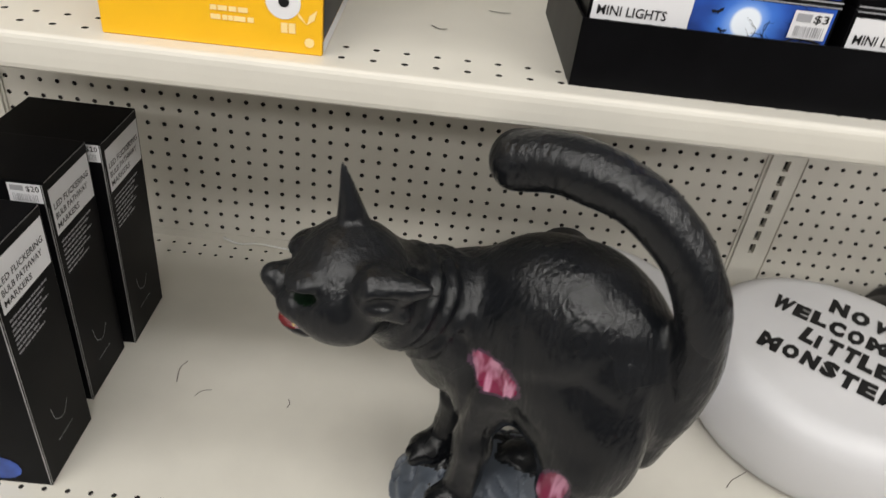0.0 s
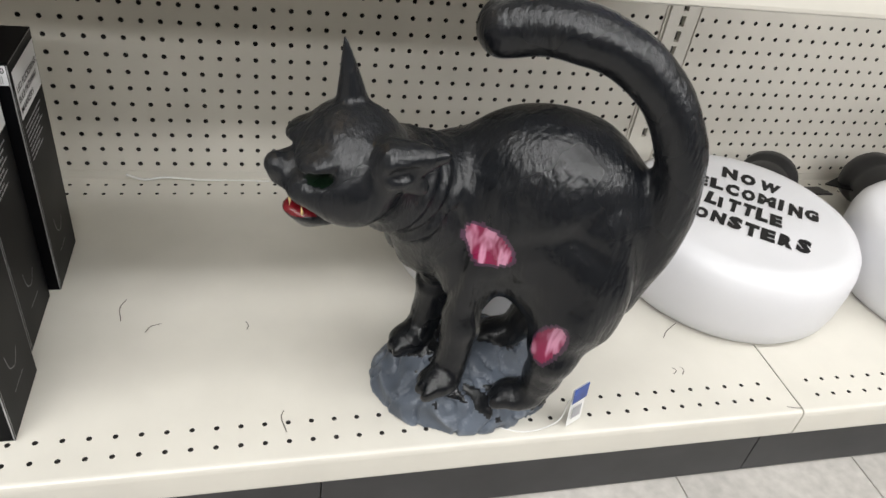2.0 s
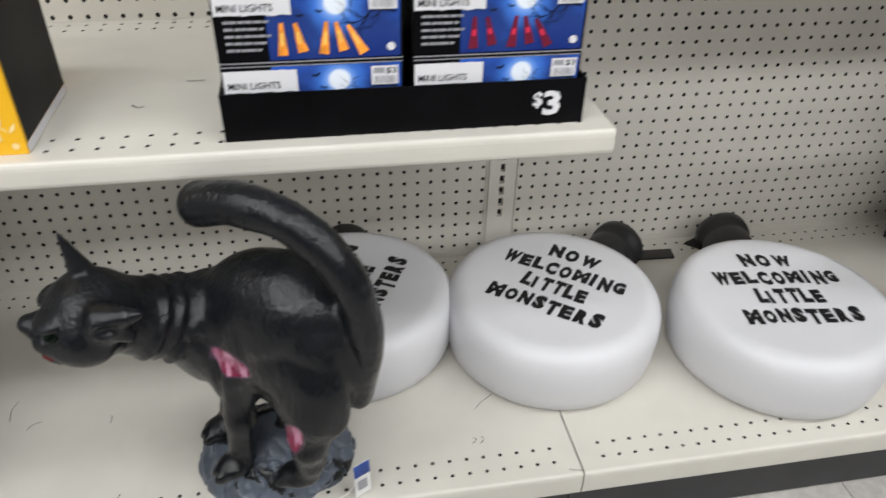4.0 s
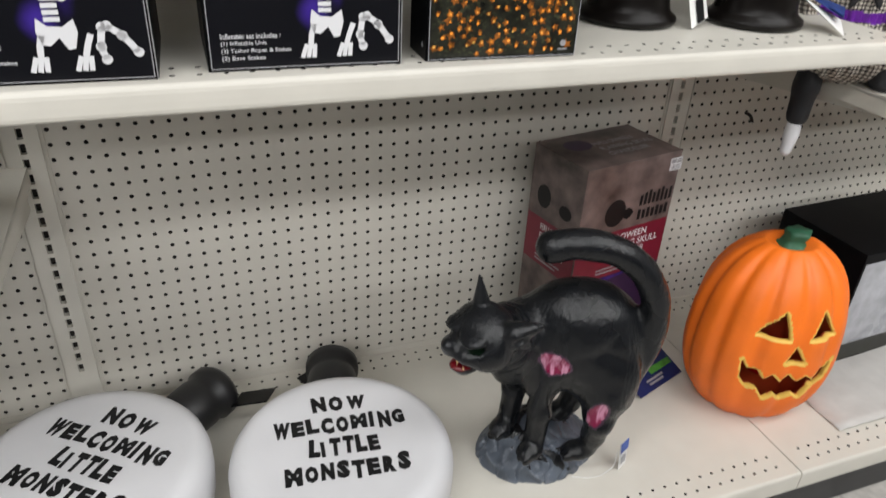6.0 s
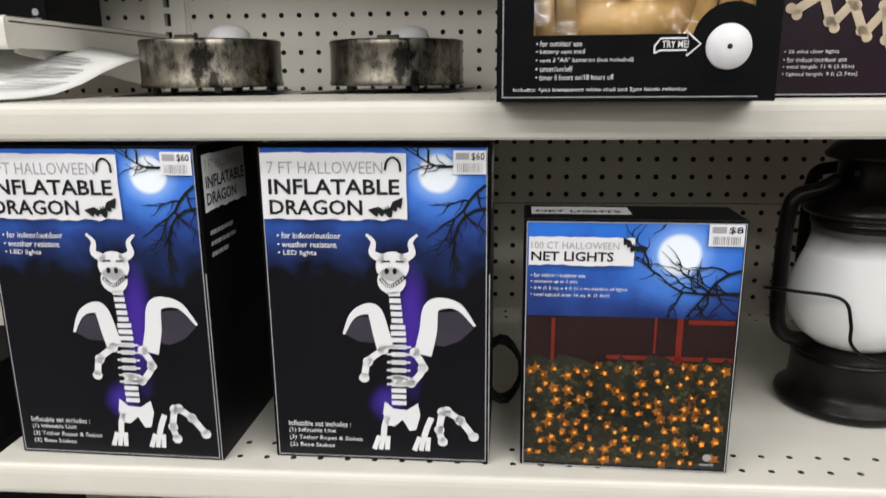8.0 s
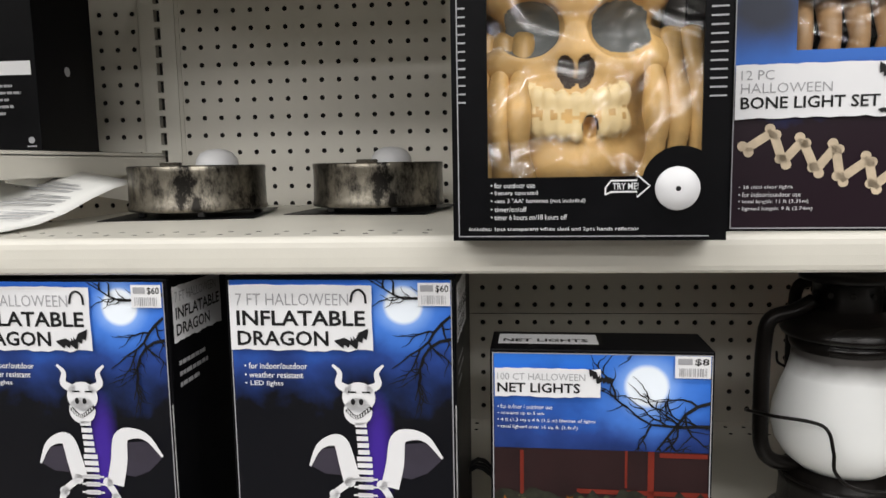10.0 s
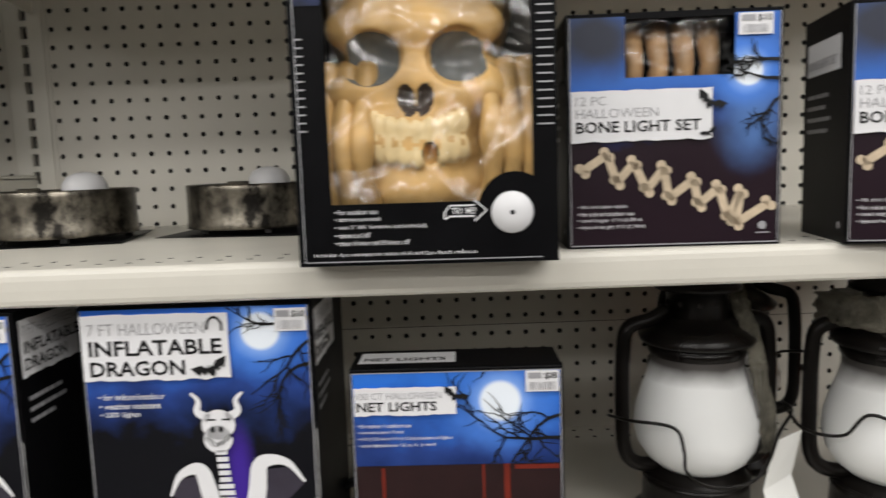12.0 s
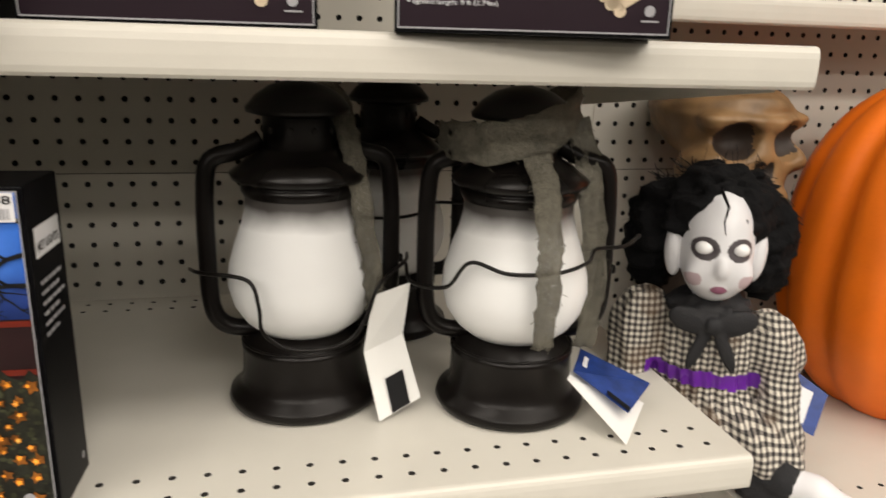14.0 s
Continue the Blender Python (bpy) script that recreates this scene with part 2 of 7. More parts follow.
def upright(x, name):
    """Slotted post between two bays."""
    bm = bmesh.new()
    quad_box(bm, x - 0.026, x - 0.006, -0.004, 0.006, 0.0, 1.9)
    quad_box(bm, x + 0.006, x + 0.026, -0.004, 0.006, 0.0, 1.9)
    quad_box(bm, x - 0.006, x + 0.006, -0.004, 0.006, 0.0, 0.262)
    z = 0.262
    while z < 1.88:
        quad_box(bm, x - 0.006, x + 0.006, -0.0039, 0.006, z + 0.0175, z + PITCH)
        quad_box(bm, x - 0.006, x - 0.0046, -0.0039, 0.006, z, z + 0.0175)
        quad_box(bm, x + 0.0046, x + 0.006, -0.0039, 0.006, z, z + 0.0175)
        z += PITCH
    ob = part(name, bm, ALMOND)
    tagged(ob, "almond steel slotted upright between shelf bays", "upright", kind="structure")
    bm = bmesh.new()
    quad_box(bm, x - 0.006, x + 0.006, 0.0062, 0.008, 0.2, 1.9)
    part("slot_shadow", bm, HOLE, ob)
    bm = bmesh.new()
    for s in (-1, 1):
        quad_box(bm, x + s * 0.031 - 0.0012, x + s * 0.031 + 0.0012, -0.0028, 0.004, 0.185, 1.9)
    part("edge_fold", bm, PEG, ob)


def shelf_top(x0, y0, z, wide):
    """Pieces of a shelf's top sheet: two rows of holes along the front and along the back, plain between."""
    cols = 46
    margin = (wide - cols * PITCH) / 2
    yf, ybk = y0 + 0.008, -0.006
    pieces = []
    band = 2 * PITCH
    for ya in (yf, ybk - band):
        v, f, m = holed_sheet(cols, 2, 0.0030, 0.004)
        pieces.append((v, f, m, Matrix.Translation((x0 + margin, ya, z))))
        for a, b in ((0.0012, margin), (wide - margin, wide - 0.0012)):
            v, f, m = plain_quad(x0 + a, x0 + b, ya, ya + band)
            pieces.append((v, f, m, Matrix.Translation((0, 0, z))))
    for ya, yb in ((y0, yf), (yf + band, ybk - band), (ybk, -0.0006)):
        v, f, m = plain_quad(x0 + 0.0012, x0 + wide - 0.0012, ya, yb)
        pieces.append((v, f, m, Matrix.Translation((0, 0, z))))
    return pieces


def lip_profile(x0, x1, y0, z, lip):
    """Front lip of a shelf: rounded top edge, face, and a return underneath; a channel for price tickets."""
    bm = bmesh.new()
    prof = [(y0 + 0.006, z), (y0 + 0.0035, z - 0.0006), (y0 + 0.0016, z - 0.0022), (y0 + 0.0006, z - 0.0048), (y0, z - 0.009), (y0, z - lip * 0.55), (y0 + 0.0004, z - lip + 0.006),
            (y0 + 0.0014, z - lip + 0.0022), (y0 + 0.004, z - lip), (y0 + 0.018, z - lip), (y0 + 0.018, z - lip + 0.003)]
    rows = [[bm.verts.new((x, y, h)) for y, h in prof] for x in (x0, x1)]
    for i in range(len(prof) - 1):
        bm.faces.new((rows[0][i], rows[0][i + 1], rows[1][i + 1], rows[1][i]))
    for r in rows:
        bm.faces.new(r)
    bmesh.ops.recalc_face_normals(bm, faces=bm.faces[:])
    return bm


def shelf(x0, z, depth, name, label, deck=False, wide=W):
    """A metal shelf or base deck with its lip, underside, end flanges and brackets."""
    y0 = -depth
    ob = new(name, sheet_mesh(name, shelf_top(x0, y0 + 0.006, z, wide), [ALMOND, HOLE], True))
    tagged(ob, label, "shelf", kind="structure")
    lip = 0.046 if deck else 0.031
    part("lip", lip_profile(x0 + 0.0012, x0 + wide - 0.0012, y0, z, lip), ALMOND, ob)
    bm = bmesh.new()
    quad_box(bm, x0 + 0.0014, x0 + wide - 0.0014, y0 + 0.006, -0.001, z - 0.006, z - 0.0045)
    part("underside", bm, ALMOND, ob)
    for xe in (x0 + 0.0014, x0 + wide - 0.0034):
        bm = bmesh.new()
        quad_box(bm, xe, xe + 0.002, y0 + 0.004, -0.001, z - 0.03, z - 0.0006)
        part("end_flange", bm, ALMOND, ob)
    if deck:
        bm = bmesh.new()
        quad_box(bm, x0 + 0.001, x0 + wide * 0.5 - 0.001, y0 + 0.036, y0 + 0.042, 0.0, z - 0.04)
        quad_box(bm, x0 + wide * 0.5 + 0.001, x0 + wide - 0.001, y0 + 0.036, y0 + 0.042, 0.0, z - 0.04)
        part("kick_plate", bm, KICK, ob, "dark scuffed kick plate")
    else:
        for xe in (x0 + 0.012, x0 + wide - 0.015):
            bm = bmesh.new()
            side = [(-0.003, z - 0.006), (-0.003, z - 0.075), (-0.045, z - 0.072), (y0 + 0.03, z - 0.034), (y0 + 0.03, z - 0.006)]
            a = [bm.verts.new((xe, y, h)) for y, h in side]
            b = [bm.verts.new((xe + 0.0032, y, h)) for y, h in side]
            bm.faces.new(a)
            bm.faces.new(b[::-1])
            for i in range(5):
                j = (i + 1) % 5
                bm.faces.new((a[i], b[i], b[j], a[j]))
            bmesh.ops.recalc_face_normals(bm, faces=bm.faces[:])
            part("bracket", bm, ALMOND, ob)
    return ob


for i, x in enumerate((-W, 0.0, W)):
    back_panel(x, "wall_back_%d" % (i + 1))
    shelf(x, DECK, 0.559, "shelf_base_%d" % (i + 1), "almond steel base deck with rows of holes and scuffs", True)
for i, x in enumerate((-W, 0.0, W, 2 * W)):
    upright(x, "trim_upright_%d" % (i + 1))
shelf(-W, A1, 0.466, "shelf_left_low", "almond steel shelf holding light boxes")
shelf(-W, A2, 0.36, "shelf_left_high", "almond steel shelf holding black boxes")
shelf(0.0, B1, 0.479, "shelf_middle_low", "almond steel shelf holding dragon boxes and lanterns", wide=W - 0.019)
shelf(0.0, B2, 0.471, "shelf_middle_high", "almond steel shelf holding skull and bone light boxes", wide=W - 0.011)
shelf(W + 0.03, C1, 0.457, "shelf_right_low", "almond steel shelf holding a doll and a pumpkin")
shelf(W + 0.03, 1.325, 0.16, "shelf_right_high", "shallow almond steel shelf above the doll")
shelf(0.0, 1.64, 0.457, "shelf_middle_top", "almond steel shelf above the skull boxes")
# out of view, added to keep overhead light off the left bay's top
shelf(-W, 1.70, 0.457, "shelf_left_top", "unseen almond steel shelf added above the black boxes for shade")

bm = bmesh.new()
quad_box(bm, -5, 6, -9.5, 0.6, -0.05, -0.007)
tagged(part("floor", bm, TILE), "worn pale vinyl shop floor", "floor", kind="structure")
floor = bpy.data.objects["floor"]
for nm, dims in (("wall_south", (-5, 6, -9.6, -9.5, 0, 3.6)), ("wall_north", (-5, 6, 0.6, 0.7, 0, 3.6)), ("wall_west", (-5.1, -5, -9.5, 0.6, 0, 3.6)),
                 ("wall_east", (6, 6.1, -9.5, 0.6, 0, 3.6)), ("wall_aisle_opposite", (-3, 4, -2.75, -2.6, 0, 1.55))):
    bm = bmesh.new()
    quad_box(bm, *dims)
    tagged(part(nm, bm, DIM if "aisle" in nm else PLAIN), "plain shop wall", "wall", kind="structure")
bm = bmesh.new()
quad_box(bm, -5, 6, -9.5, 0.6, 3.6, 3.7)
tagged(part("ceiling", bm, CEIL), "white shop ceiling", "ceiling", kind="structure")

# ---- printed cartons ----
def moon_spots(u, v, r):
    """A pale moon in a hazy sky, for print_sky."""
    return [(u, v, r, r, 0.9, 3.0, (0.07, 0.22, 0.72)), (u, v, r, r, 0.7, 1.75, (0.24, 0.42, 0.85)), (u, v, r, r, 0.82, 1.08, (0.80, 0.86, 0.94))]


SKY = print_sky("blue_night_print", (0.03, 0.14, 0.60), (0.0035, 0.0037, 0.006), 0.185, 0.262,
                [(0.129, 0.130, 0.013, 0.060, 0.2, 1.3, (0.050, 0.020, 0.27)), (0.106, 0.060, 0.016, 0.018, 0.2, 1.3, (0.045, 0.02, 0.24))] + moon_spots(0.154, 0.272, 0.017))
SKYNET = print_sky("blue_net_print", (0.03, 0.17, 0.68), (0.006, 0.014, 0.07), 0.125, 0.215, moon_spots(0.124, 0.197, 0.018))
SKYBONE = print_sky("blue_bone_print", (0.04, 0.14, 0.5), (0.014, 0.006, 0.011), 0.085, 0.13, [(0.020, 0.170, 0.04, 0.03, 0.3, 1.4, (0.035, 0.04, 0.06)), (0.150, 0.100, 0.030, 0.035, 0.2, 1.4, (0.08, 0.17, 0.42))] + moon_spots(0.145, 0.140, 0.012))
SKYMINI = print_sky("blue_mini_print", (0.03, 0.14, 0.7), (0.01, 0.03, 0.2), 0.0, 0.09, moon_spots(0.122, 0.060, 0.012))
LILAC = mat("lilac_print", (0.035, 0.016, 0.16), 0.35, var=0.35, scale=40)
WING = mat("wing_membrane_print", (0.035, 0.03, 0.045), 0.4, var=0.3)
BONEPRINT = mat("bone_print", (0.52, 0.42, 0.30), 0.4, var=0.18, scale=120)
ORANGE = mat("orange_bulb_print", (0.85, 0.30, 0.03), 0.35, var=0.45, scale=90)
EMBER = mat("ember_print", (0.22, 0.072, 0.009), 0.35, var=0.8, scale=150)
AMBER = mat("amber_bulb_print", (0.95, 0.62, 0.14), 0.35, var=0.1)
HEDGE = mat("dark_hedge_print", (0.012, 0.013, 0.008), 0.35, var=0.9, scale=220)
FENCE = mat("red_fence_print", (0.15, 0.016, 0.008), 0.35, var=0.3)
DUSK = mat("dusk_print", (0.018, 0.006, 0.007), 0.35, var=0.4)
YELLOW = mat("yellow_carton", (0.86, 0.47, 0.012), 0.4, var=0.03)
PALEYELLOW = mat("pale_yellow_ink", (0.9, 0.68, 0.30), 0.4)
MARBLE = mat("grey_brown_marbled_print", (0.120, 0.088, 0.082), 0.4, var=0.85, scale=22)
WINE = mat("wine_red_print", (0.17, 0.010, 0.028), 0.4, var=0.15)
PURPLE = mat("dark_purple_print", (0.03, 0.014, 0.05), 0.4, var=0.5, scale=20)
DARKBULB = mat("dark_red_bulb_print", (0.16, 0.008, 0.03), 0.35)
TAGBLUE = mat("blue_tag_print", (0.02, 0.07, 0.35), 0.35, var=0.5, scale=60)
EDGEWORN = mat("worn_card_edge", (0.28, 0.28, 0.28), 0.6, var=0.4, scale=120)


def front(w, d, h):
    return lambda u, v, o: (u, -o, v)


def right(w, d, h):
    return lambda u, v, o: (w + o, u, v)


def left(w, d, h):
    return lambda u, v, o: (-o, d - u, v)


def top(w, d, h):
    return lambda u, v, o: (u, v, h + o)


def decal(name, polys, face, layer, material, parent, label=""):
    """Printed shapes on a carton's face, each layer a hair above the last."""
    bm = bmesh.new()
    for poly in polys:
        vs = [bm.verts.new(face(u, v, 0.0004 * layer + 0.0002)) for u, v in poly]
        try:
            bm.faces.new(vs)
        except ValueError:
            pass
    return part(name, bm, material, parent, label)


def rect(u0, v0, u1, v1):
    return [(u0, v0), (u1, v0), (u1, v1), (u0, v1)]


def ragged(u0, v0, u1, v1, amp, rng):
    n = 18
    pts = [(u0 + (u1 - u0) * i / n, v0 + rng.uniform(-amp, amp)) for i in range(n + 1)]
    pts += [(u1 + rng.uniform(-amp, amp) * 0.4, v0 + (v1 - v0) * i / 5) for i in range(1, 5)]
    pts += [(u0 + (u1 - u0) * i / n, v1 + rng.uniform(-amp, amp) * 0.5) for i in range(n, -1, -1)]
    return pts


def disc(u, v, r, n=20, sq=1.0):
    return [(u + r * math.cos(2 * math.pi * k / n), v + r * sq * math.sin(2 * math.pi * k / n)) for k in range(n)]


def stroke(pts, w):
    """A band along 2D points; w a width or a function of 0..1."""
    out = []
    n = len(pts) - 1

    def normal(i):
        (a, b), (c, d) = pts[max(i - 1, 0)], pts[min(i + 1, n)]
        l = math.hypot(c - a, d - b) or 1e-6
        return -(d - b) / l, (c - a) / l

    for i in range(n):
        (a, b), (c, d) = pts[i], pts[i + 1]
        (nx, ny), (mx, my) = normal(i), normal(i + 1)
        w0 = (w(i / n) if callable(w) else w) / 2
        w1 = (w((i + 1) / n) if callable(w) else w) / 2
        out.append([(a + nx * w0, b + ny * w0), (a - nx * w0, b - ny * w0), (c - mx * w1, d - my * w1), (c + mx * w1, d + my * w1)])
    return out


def spline2(pts, n=6):
    return [(p.x, p.y) for p in spline([(a, b, 0) for a, b in pts], n)]


def branches(u, v, ang, length, width, depth, rng):
    """A bare twisted branch with twigs."""
    out, pts = [], [(u, v)]
    a = ang
    for _ in range(7):
        a += rng.uniform(-0.45, 0.45)
        u, v = u + math.cos(a) * length / 7, v + math.sin(a) * length / 7
        pts.append((u, v))
        if depth and rng.random() < 0.62:
            out += branches(u, v, a + rng.choice((-1, 1)) * rng.uniform(0.5, 1.1), length * rng.uniform(0.35, 0.6), width * 0.6, depth - 1, rng)
    return out + stroke(pts, lambda t: width * (1 - 0.75 * t))


def bat(u, v, s, tilt=0.0):
    half = [(0, 0.05), (0.04, 0.16), (0.07, 0.06), (0.2, 0.2), (0.5, 0.22), (0.42, 0.06), (0.34, -0.06), (0.27, 0.02), (0.2, -0.1), (0.12, -0.02), (0.05, -0.16), (0, -0.2)]
    pts = half + [(-a, b) for a, b in half[-2:0:-1]]
    c, k = math.cos(tilt), math.sin(tilt)
    return [(u + s * (a * c - b * k), v + s * (a * k + b * c)) for a, b in pts]


TEXTS = {}


def text_mesh(body, bold):
    key = (body, bold)
    if key not in TEXTS:
        cu = bpy.data.curves.new("lettering", "FONT")
        cu.body, cu.size, cu.resolution_u, cu.offset = body, 1.0, 2, bold
        ob = bpy.data.objects.new("lettering", cu)
        me = bpy.data.meshes.new_from_object(ob)
        co = [tuple(v.co) for v in me.vertices]
        TEXTS[key] = ([(c[0], c[1]) for c in co], [tuple(p.vertices) for p in me.polygons])
        bpy.data.objects.remove(ob)
    return TEXTS[key]


def lettering(body, u, v, width, height, face, layer, material, parent, bold=0.0, angle=0.0, name="lettering"):
    """Words set from (u, v), the lower left corner, fitted to a width and a height."""
    co, polys = text_mesh(body, bold)
    x0, x1 = min(c[0] for c in co), max(c[0] for c in co)
    y0, y1 = min(c[1] for c in co), max(c[1] for c in co)
    ca, sa = math.cos(angle), math.sin(angle)
    bm = bmesh.new()
    vs = []
    for x, y in co:
        a, b = (x - x0) / (x1 - x0) * width, (y - y0) / (y1 - y0) * height
        vs.append(bm.verts.new(face(u + a * ca - b * sa, v + a * sa + b * ca, 0.0004 * layer + 0.0002)))
    for p in polys:
        try:
            bm.faces.new([vs[i] for i in p])
        except ValueError:
            pass
    return part(name, bm, material, parent)


def bars(u, v, widths, pitch, height, rng=None):
    """Lines of small print that cannot be read, as broken bars."""
    rng = rng or random.Random(3)
    out = []
    for i, w in enumerate(widths):
        x = u
        while x < u + w:
            l = min(rng.uniform(0.004, 0.012), u + w - x)
            out.append(rect(x, v - i * pitch, x + l * 0.86, v - i * pitch + height))
            x += l
    return out


def price_tag(u, v, w, h, price, face, layer, parent):
    """White price sticker with a price and a barcode."""
    tag = decal("price_sticker", [rect(u, v, u + w, v + h)], face, layer, WHITEPRINT, parent, "white price sticker with barcode")
    if price:
        lettering(price, u + w * 0.55, v + h * 0.56, w * 0.4, h * 0.34, face, layer + 1, BLACKPRINT, tag, 0.01, name="price")
    rng = random.Random(len(price) + 5)
    lines, x = [rect(u + w * 0.08, v + h * 0.62, u + w * 0.48, v + h * 0.9)], u + w * 0.12
    while x < u + w * 0.88:
        b = rng.uniform(0.0004, 0.0013)
        lines.append(rect(x, v + h * 0.08, x + b, v + h * 0.46))
        x += b + rng.uniform(0.0005, 0.0013)
    decal("barcode", lines, face, layer + 1, GREYPRINT, tag)
    return tag


def carton(name, w, d, h, at, label, group="", material=None):
    ob = thing(name, at, label, "box", group)
    body = part("body", soft_box(0, w, 0, d, 0, h, 0.0012, 2), material or BLACKCARD, ob)
    return ob, body


def edge_lines(w, d, h, face, ob, t=0.0009, inset=0.003):
    """The thin pale line printed round a face, worn at the corners."""
    decal("border_line", [rect(inset, inset, w - inset, inset + t), rect(inset, inset, inset + t, h - inset), rect(w - inset - t, inset, w - inset, h - inset)],
          face, 2, GREYPRINT, ob)


def moon_and_branches(u, v, r, face, layer, ob, reach, seed, floor_v, ceil_v):
    rng = random.Random(seed)
    br = []
    for k in range(3):
        br += branches(u + reach * 0.8, v - r * 1.9 + k * r * 1.3, math.pi - rng.uniform(-0.5, 0.35), reach * 1.2, 0.0032, 2, rng)
    for poly in br:
        for i, (a, b) in enumerate(poly):
            poly[i] = (min(a, u + reach * 0.8), min(max(b, floor_v), ceil_v))
    decal("branch_print", br, face, layer + 3, BLACKPRINT, ob, "printed bare black branches")


def dragon_carton(at, label):
    w, d, h = 0.198, 0.16, 0.297
    ob, body = carton("inflatable_dragon_box", w, d, h, at, label, "dragon boxes")
    F, R = front(w, d, h), right(w, d, h)
    rng = random.Random(11)
    decal("sky_print", [rect(0.004, 0.004, w - 0.004, h - 0.003)], F, 1, SKY, ob, "blue night sky print")
    edge_lines(w, d, h, F, ob)
    moon_and_branches(0.148, 0.272, 0.0155, F, 2, ob, 0.058, 5, 0.17, 0.294)
    lab = decal("title_label", [ragged(0.004, 0.232, 0.128, 0.290, 0.0012, rng)], F, 7, WHITEPRINT, ob, "white title label")
    lettering("7 FT HALLOWEEN", 0.010, 0.272, 0.098, 0.0105, F, 8, GREYPRINT, lab, -0.006)
    lettering("INFLATABLE", 0.010, 0.254, 0.112, 0.0135, F, 8, BLACKPRINT, lab, 0.022)
    lettering("DRAGON", 0.010, 0.236, 0.080, 0.0135, F, 8, BLACKPRINT, lab, 0.022)
    decal("bat", [bat(0.112, 0.240, 0.032, 0.35)], F, 9, BLACKPRINT, lab)
    decal("arch_mark", stroke(spline2([(0.110, 0.275), (0.112, 0.283), (0.117, 0.286), (0.122, 0.282), (0.123, 0.274)]), 0.002), F, 9, BLACKPRINT, lab)
    price_tag(0.167, 0.272, 0.027, 0.020, "$60", F, 8, ob)
    for i, (s, l) in enumerate((("• for indoor/outdoor", 0.056), ("• weather resistant", 0.052), ("• LED lights", 0.034))):
        lettering(s, 0.014, 0.2145 - i * 0.0082, l, 0.0055, F, 3, WHITEPRINT, ob, 0.008)
    for i, (s, l) in enumerate((("Inflatable set includes :", 0.058), ("(1) Inflatable Unit", 0.044), ("(3) Tether Ropes & Stakes", 0.068), ("(2) Base Stakes", 0.042))):
        lettering(s, 0.014, 0.0335 - i * 0.0075, l, 0.0052, F, 3, WHITEPRINT, ob, 0.006)
    # the printed bone dragon
    fig = []
    for s in (-1, 1):
        horn = spline2([(0.114 + s * 0.007, 0.196), (0.114 + s * 0.017, 0.202), (0.114 + s * 0.016, 0.212), (0.114 + s * 0.022, 0.219)], 5)
        fig += stroke(horn, lambda t: 0.0085 * (1 - 0.75 * t))
    fig += [disc(0.114, 0.190, 0.0145, 20, 0.95), disc(0.113, 0.177, 0.0125, 20, 1.0)]
    spine = spline2([(0.115, 0.165), (0.117, 0.14), (0.118, 0.115), (0.117, 0.085), (0.117, 0.060)], 8)
    for i, (a, b) in enumerate(spine[::2]):
        k = 0.0050 + 0.0016 * (b < 0.14)
        fig.append(rect(a - k, b - 0.0022, a + k, b + 0.0020))
        if 0.074 < b < 0.118:
            fig.append(rect(a - 0.0105, b - 0.0010, a + 0.0105, b + 0.0008))
    for pts, w0 in (([(0.139, 0.108), (0.144, 0.130), (0.147, 0.152), (0.158, 0.157), (0.172, 0.153), (0.185, 0.136)], 0.021),
                    ([(0.106, 0.112), (0.102, 0.130), (0.097, 0.148), (0.088, 0.150), (0.077, 0.143), (0.069, 0.126)], 0.020)):
        fig += stroke(spline2(pts, 5), lambda t, k=w0: k * (1 - 0.86 * t) * (0.75 + 0.25 * math.sin(3 * t)))
    for pts in ([(0.104, 0.112), (0.090, 0.100), (0.086, 0.084)], [(0.132, 0.110), (0.139, 0.095), (0.128, 0.080), (0.116, 0.083)], [(0.156, 0.052), (0.153, 0.034), (0.156, 0.022)],
                [(0.160, 0.053), (0.172, 0.044), (0.184, 0.028)]):
        fig += stroke(spline2(pts, 4), 0.0062)
        fig += [disc(a, b, 0.0048, 10) for a, b in pts]
    fig += [[(0.104, 0.061), (0.112, 0.054), (0.124, 0.053), (0.134, 0.060), (0.136, 0.048), (0.132, 0.033), (0.126, 0.032), (0.120, 0.043), (0.112, 0.036), (0.105, 0.037), (0.102, 0.049)]]
    for pts in ([(0.106, 0.046), (0.103, 0.036), (0.102, 0.026)], [(0.146, 0.046), (0.142, 0.036), (0.139, 0.026)]):
        fig += stroke(pts, 0.0055)
    for fx in (0.098, 0.135):
        for k in range(3):
            fig += stroke([(fx + 0.004 * k, 0.026), (fx - 0.005 + 0.006 * k, 0.012)], 0.0045)
    drg = decal("bone_dragon_print", fig, F, 4, WHITEPRINT, ob, "printed white bone dragon")
    holes = [disc(0.109, 0.186, 0.002, 8, 1.5), disc(0.116, 0.186, 0.002, 8, 1.5), rect(0.105, 0.194, 0.112, 0.1955), rect(0.117, 0.194, 0.124, 0.1955)]
    smile = spline2([(0.103, 0.179), (0.112, 0.172), (0.125, 0.181)], 6)
    holes += stroke(smile, 0.0035)
    decal("face_mark", holes, F, 5, BLACKPRINT, drg)
    decal("smile_teeth", [rect(a - 0.0005, b - 0.0015, a + 0.0005, b + 0.0015) for a, b in smile[1:-1]], F, 6, WHITEPRINT, drg)
    decal("wing_skin", [[(0.150, 0.148), (0.172, 0.150), (0.184, 0.134), (0.172, 0.122), (0.158, 0.116), (0.146, 0.118)]], F, 3, WING, drg)
    decal("wing_skin", [[(0.100, 0.144), (0.080, 0.142), (0.070, 0.126), (0.082, 0.119), (0.098, 0.118)]], F, 3, WING, drg)
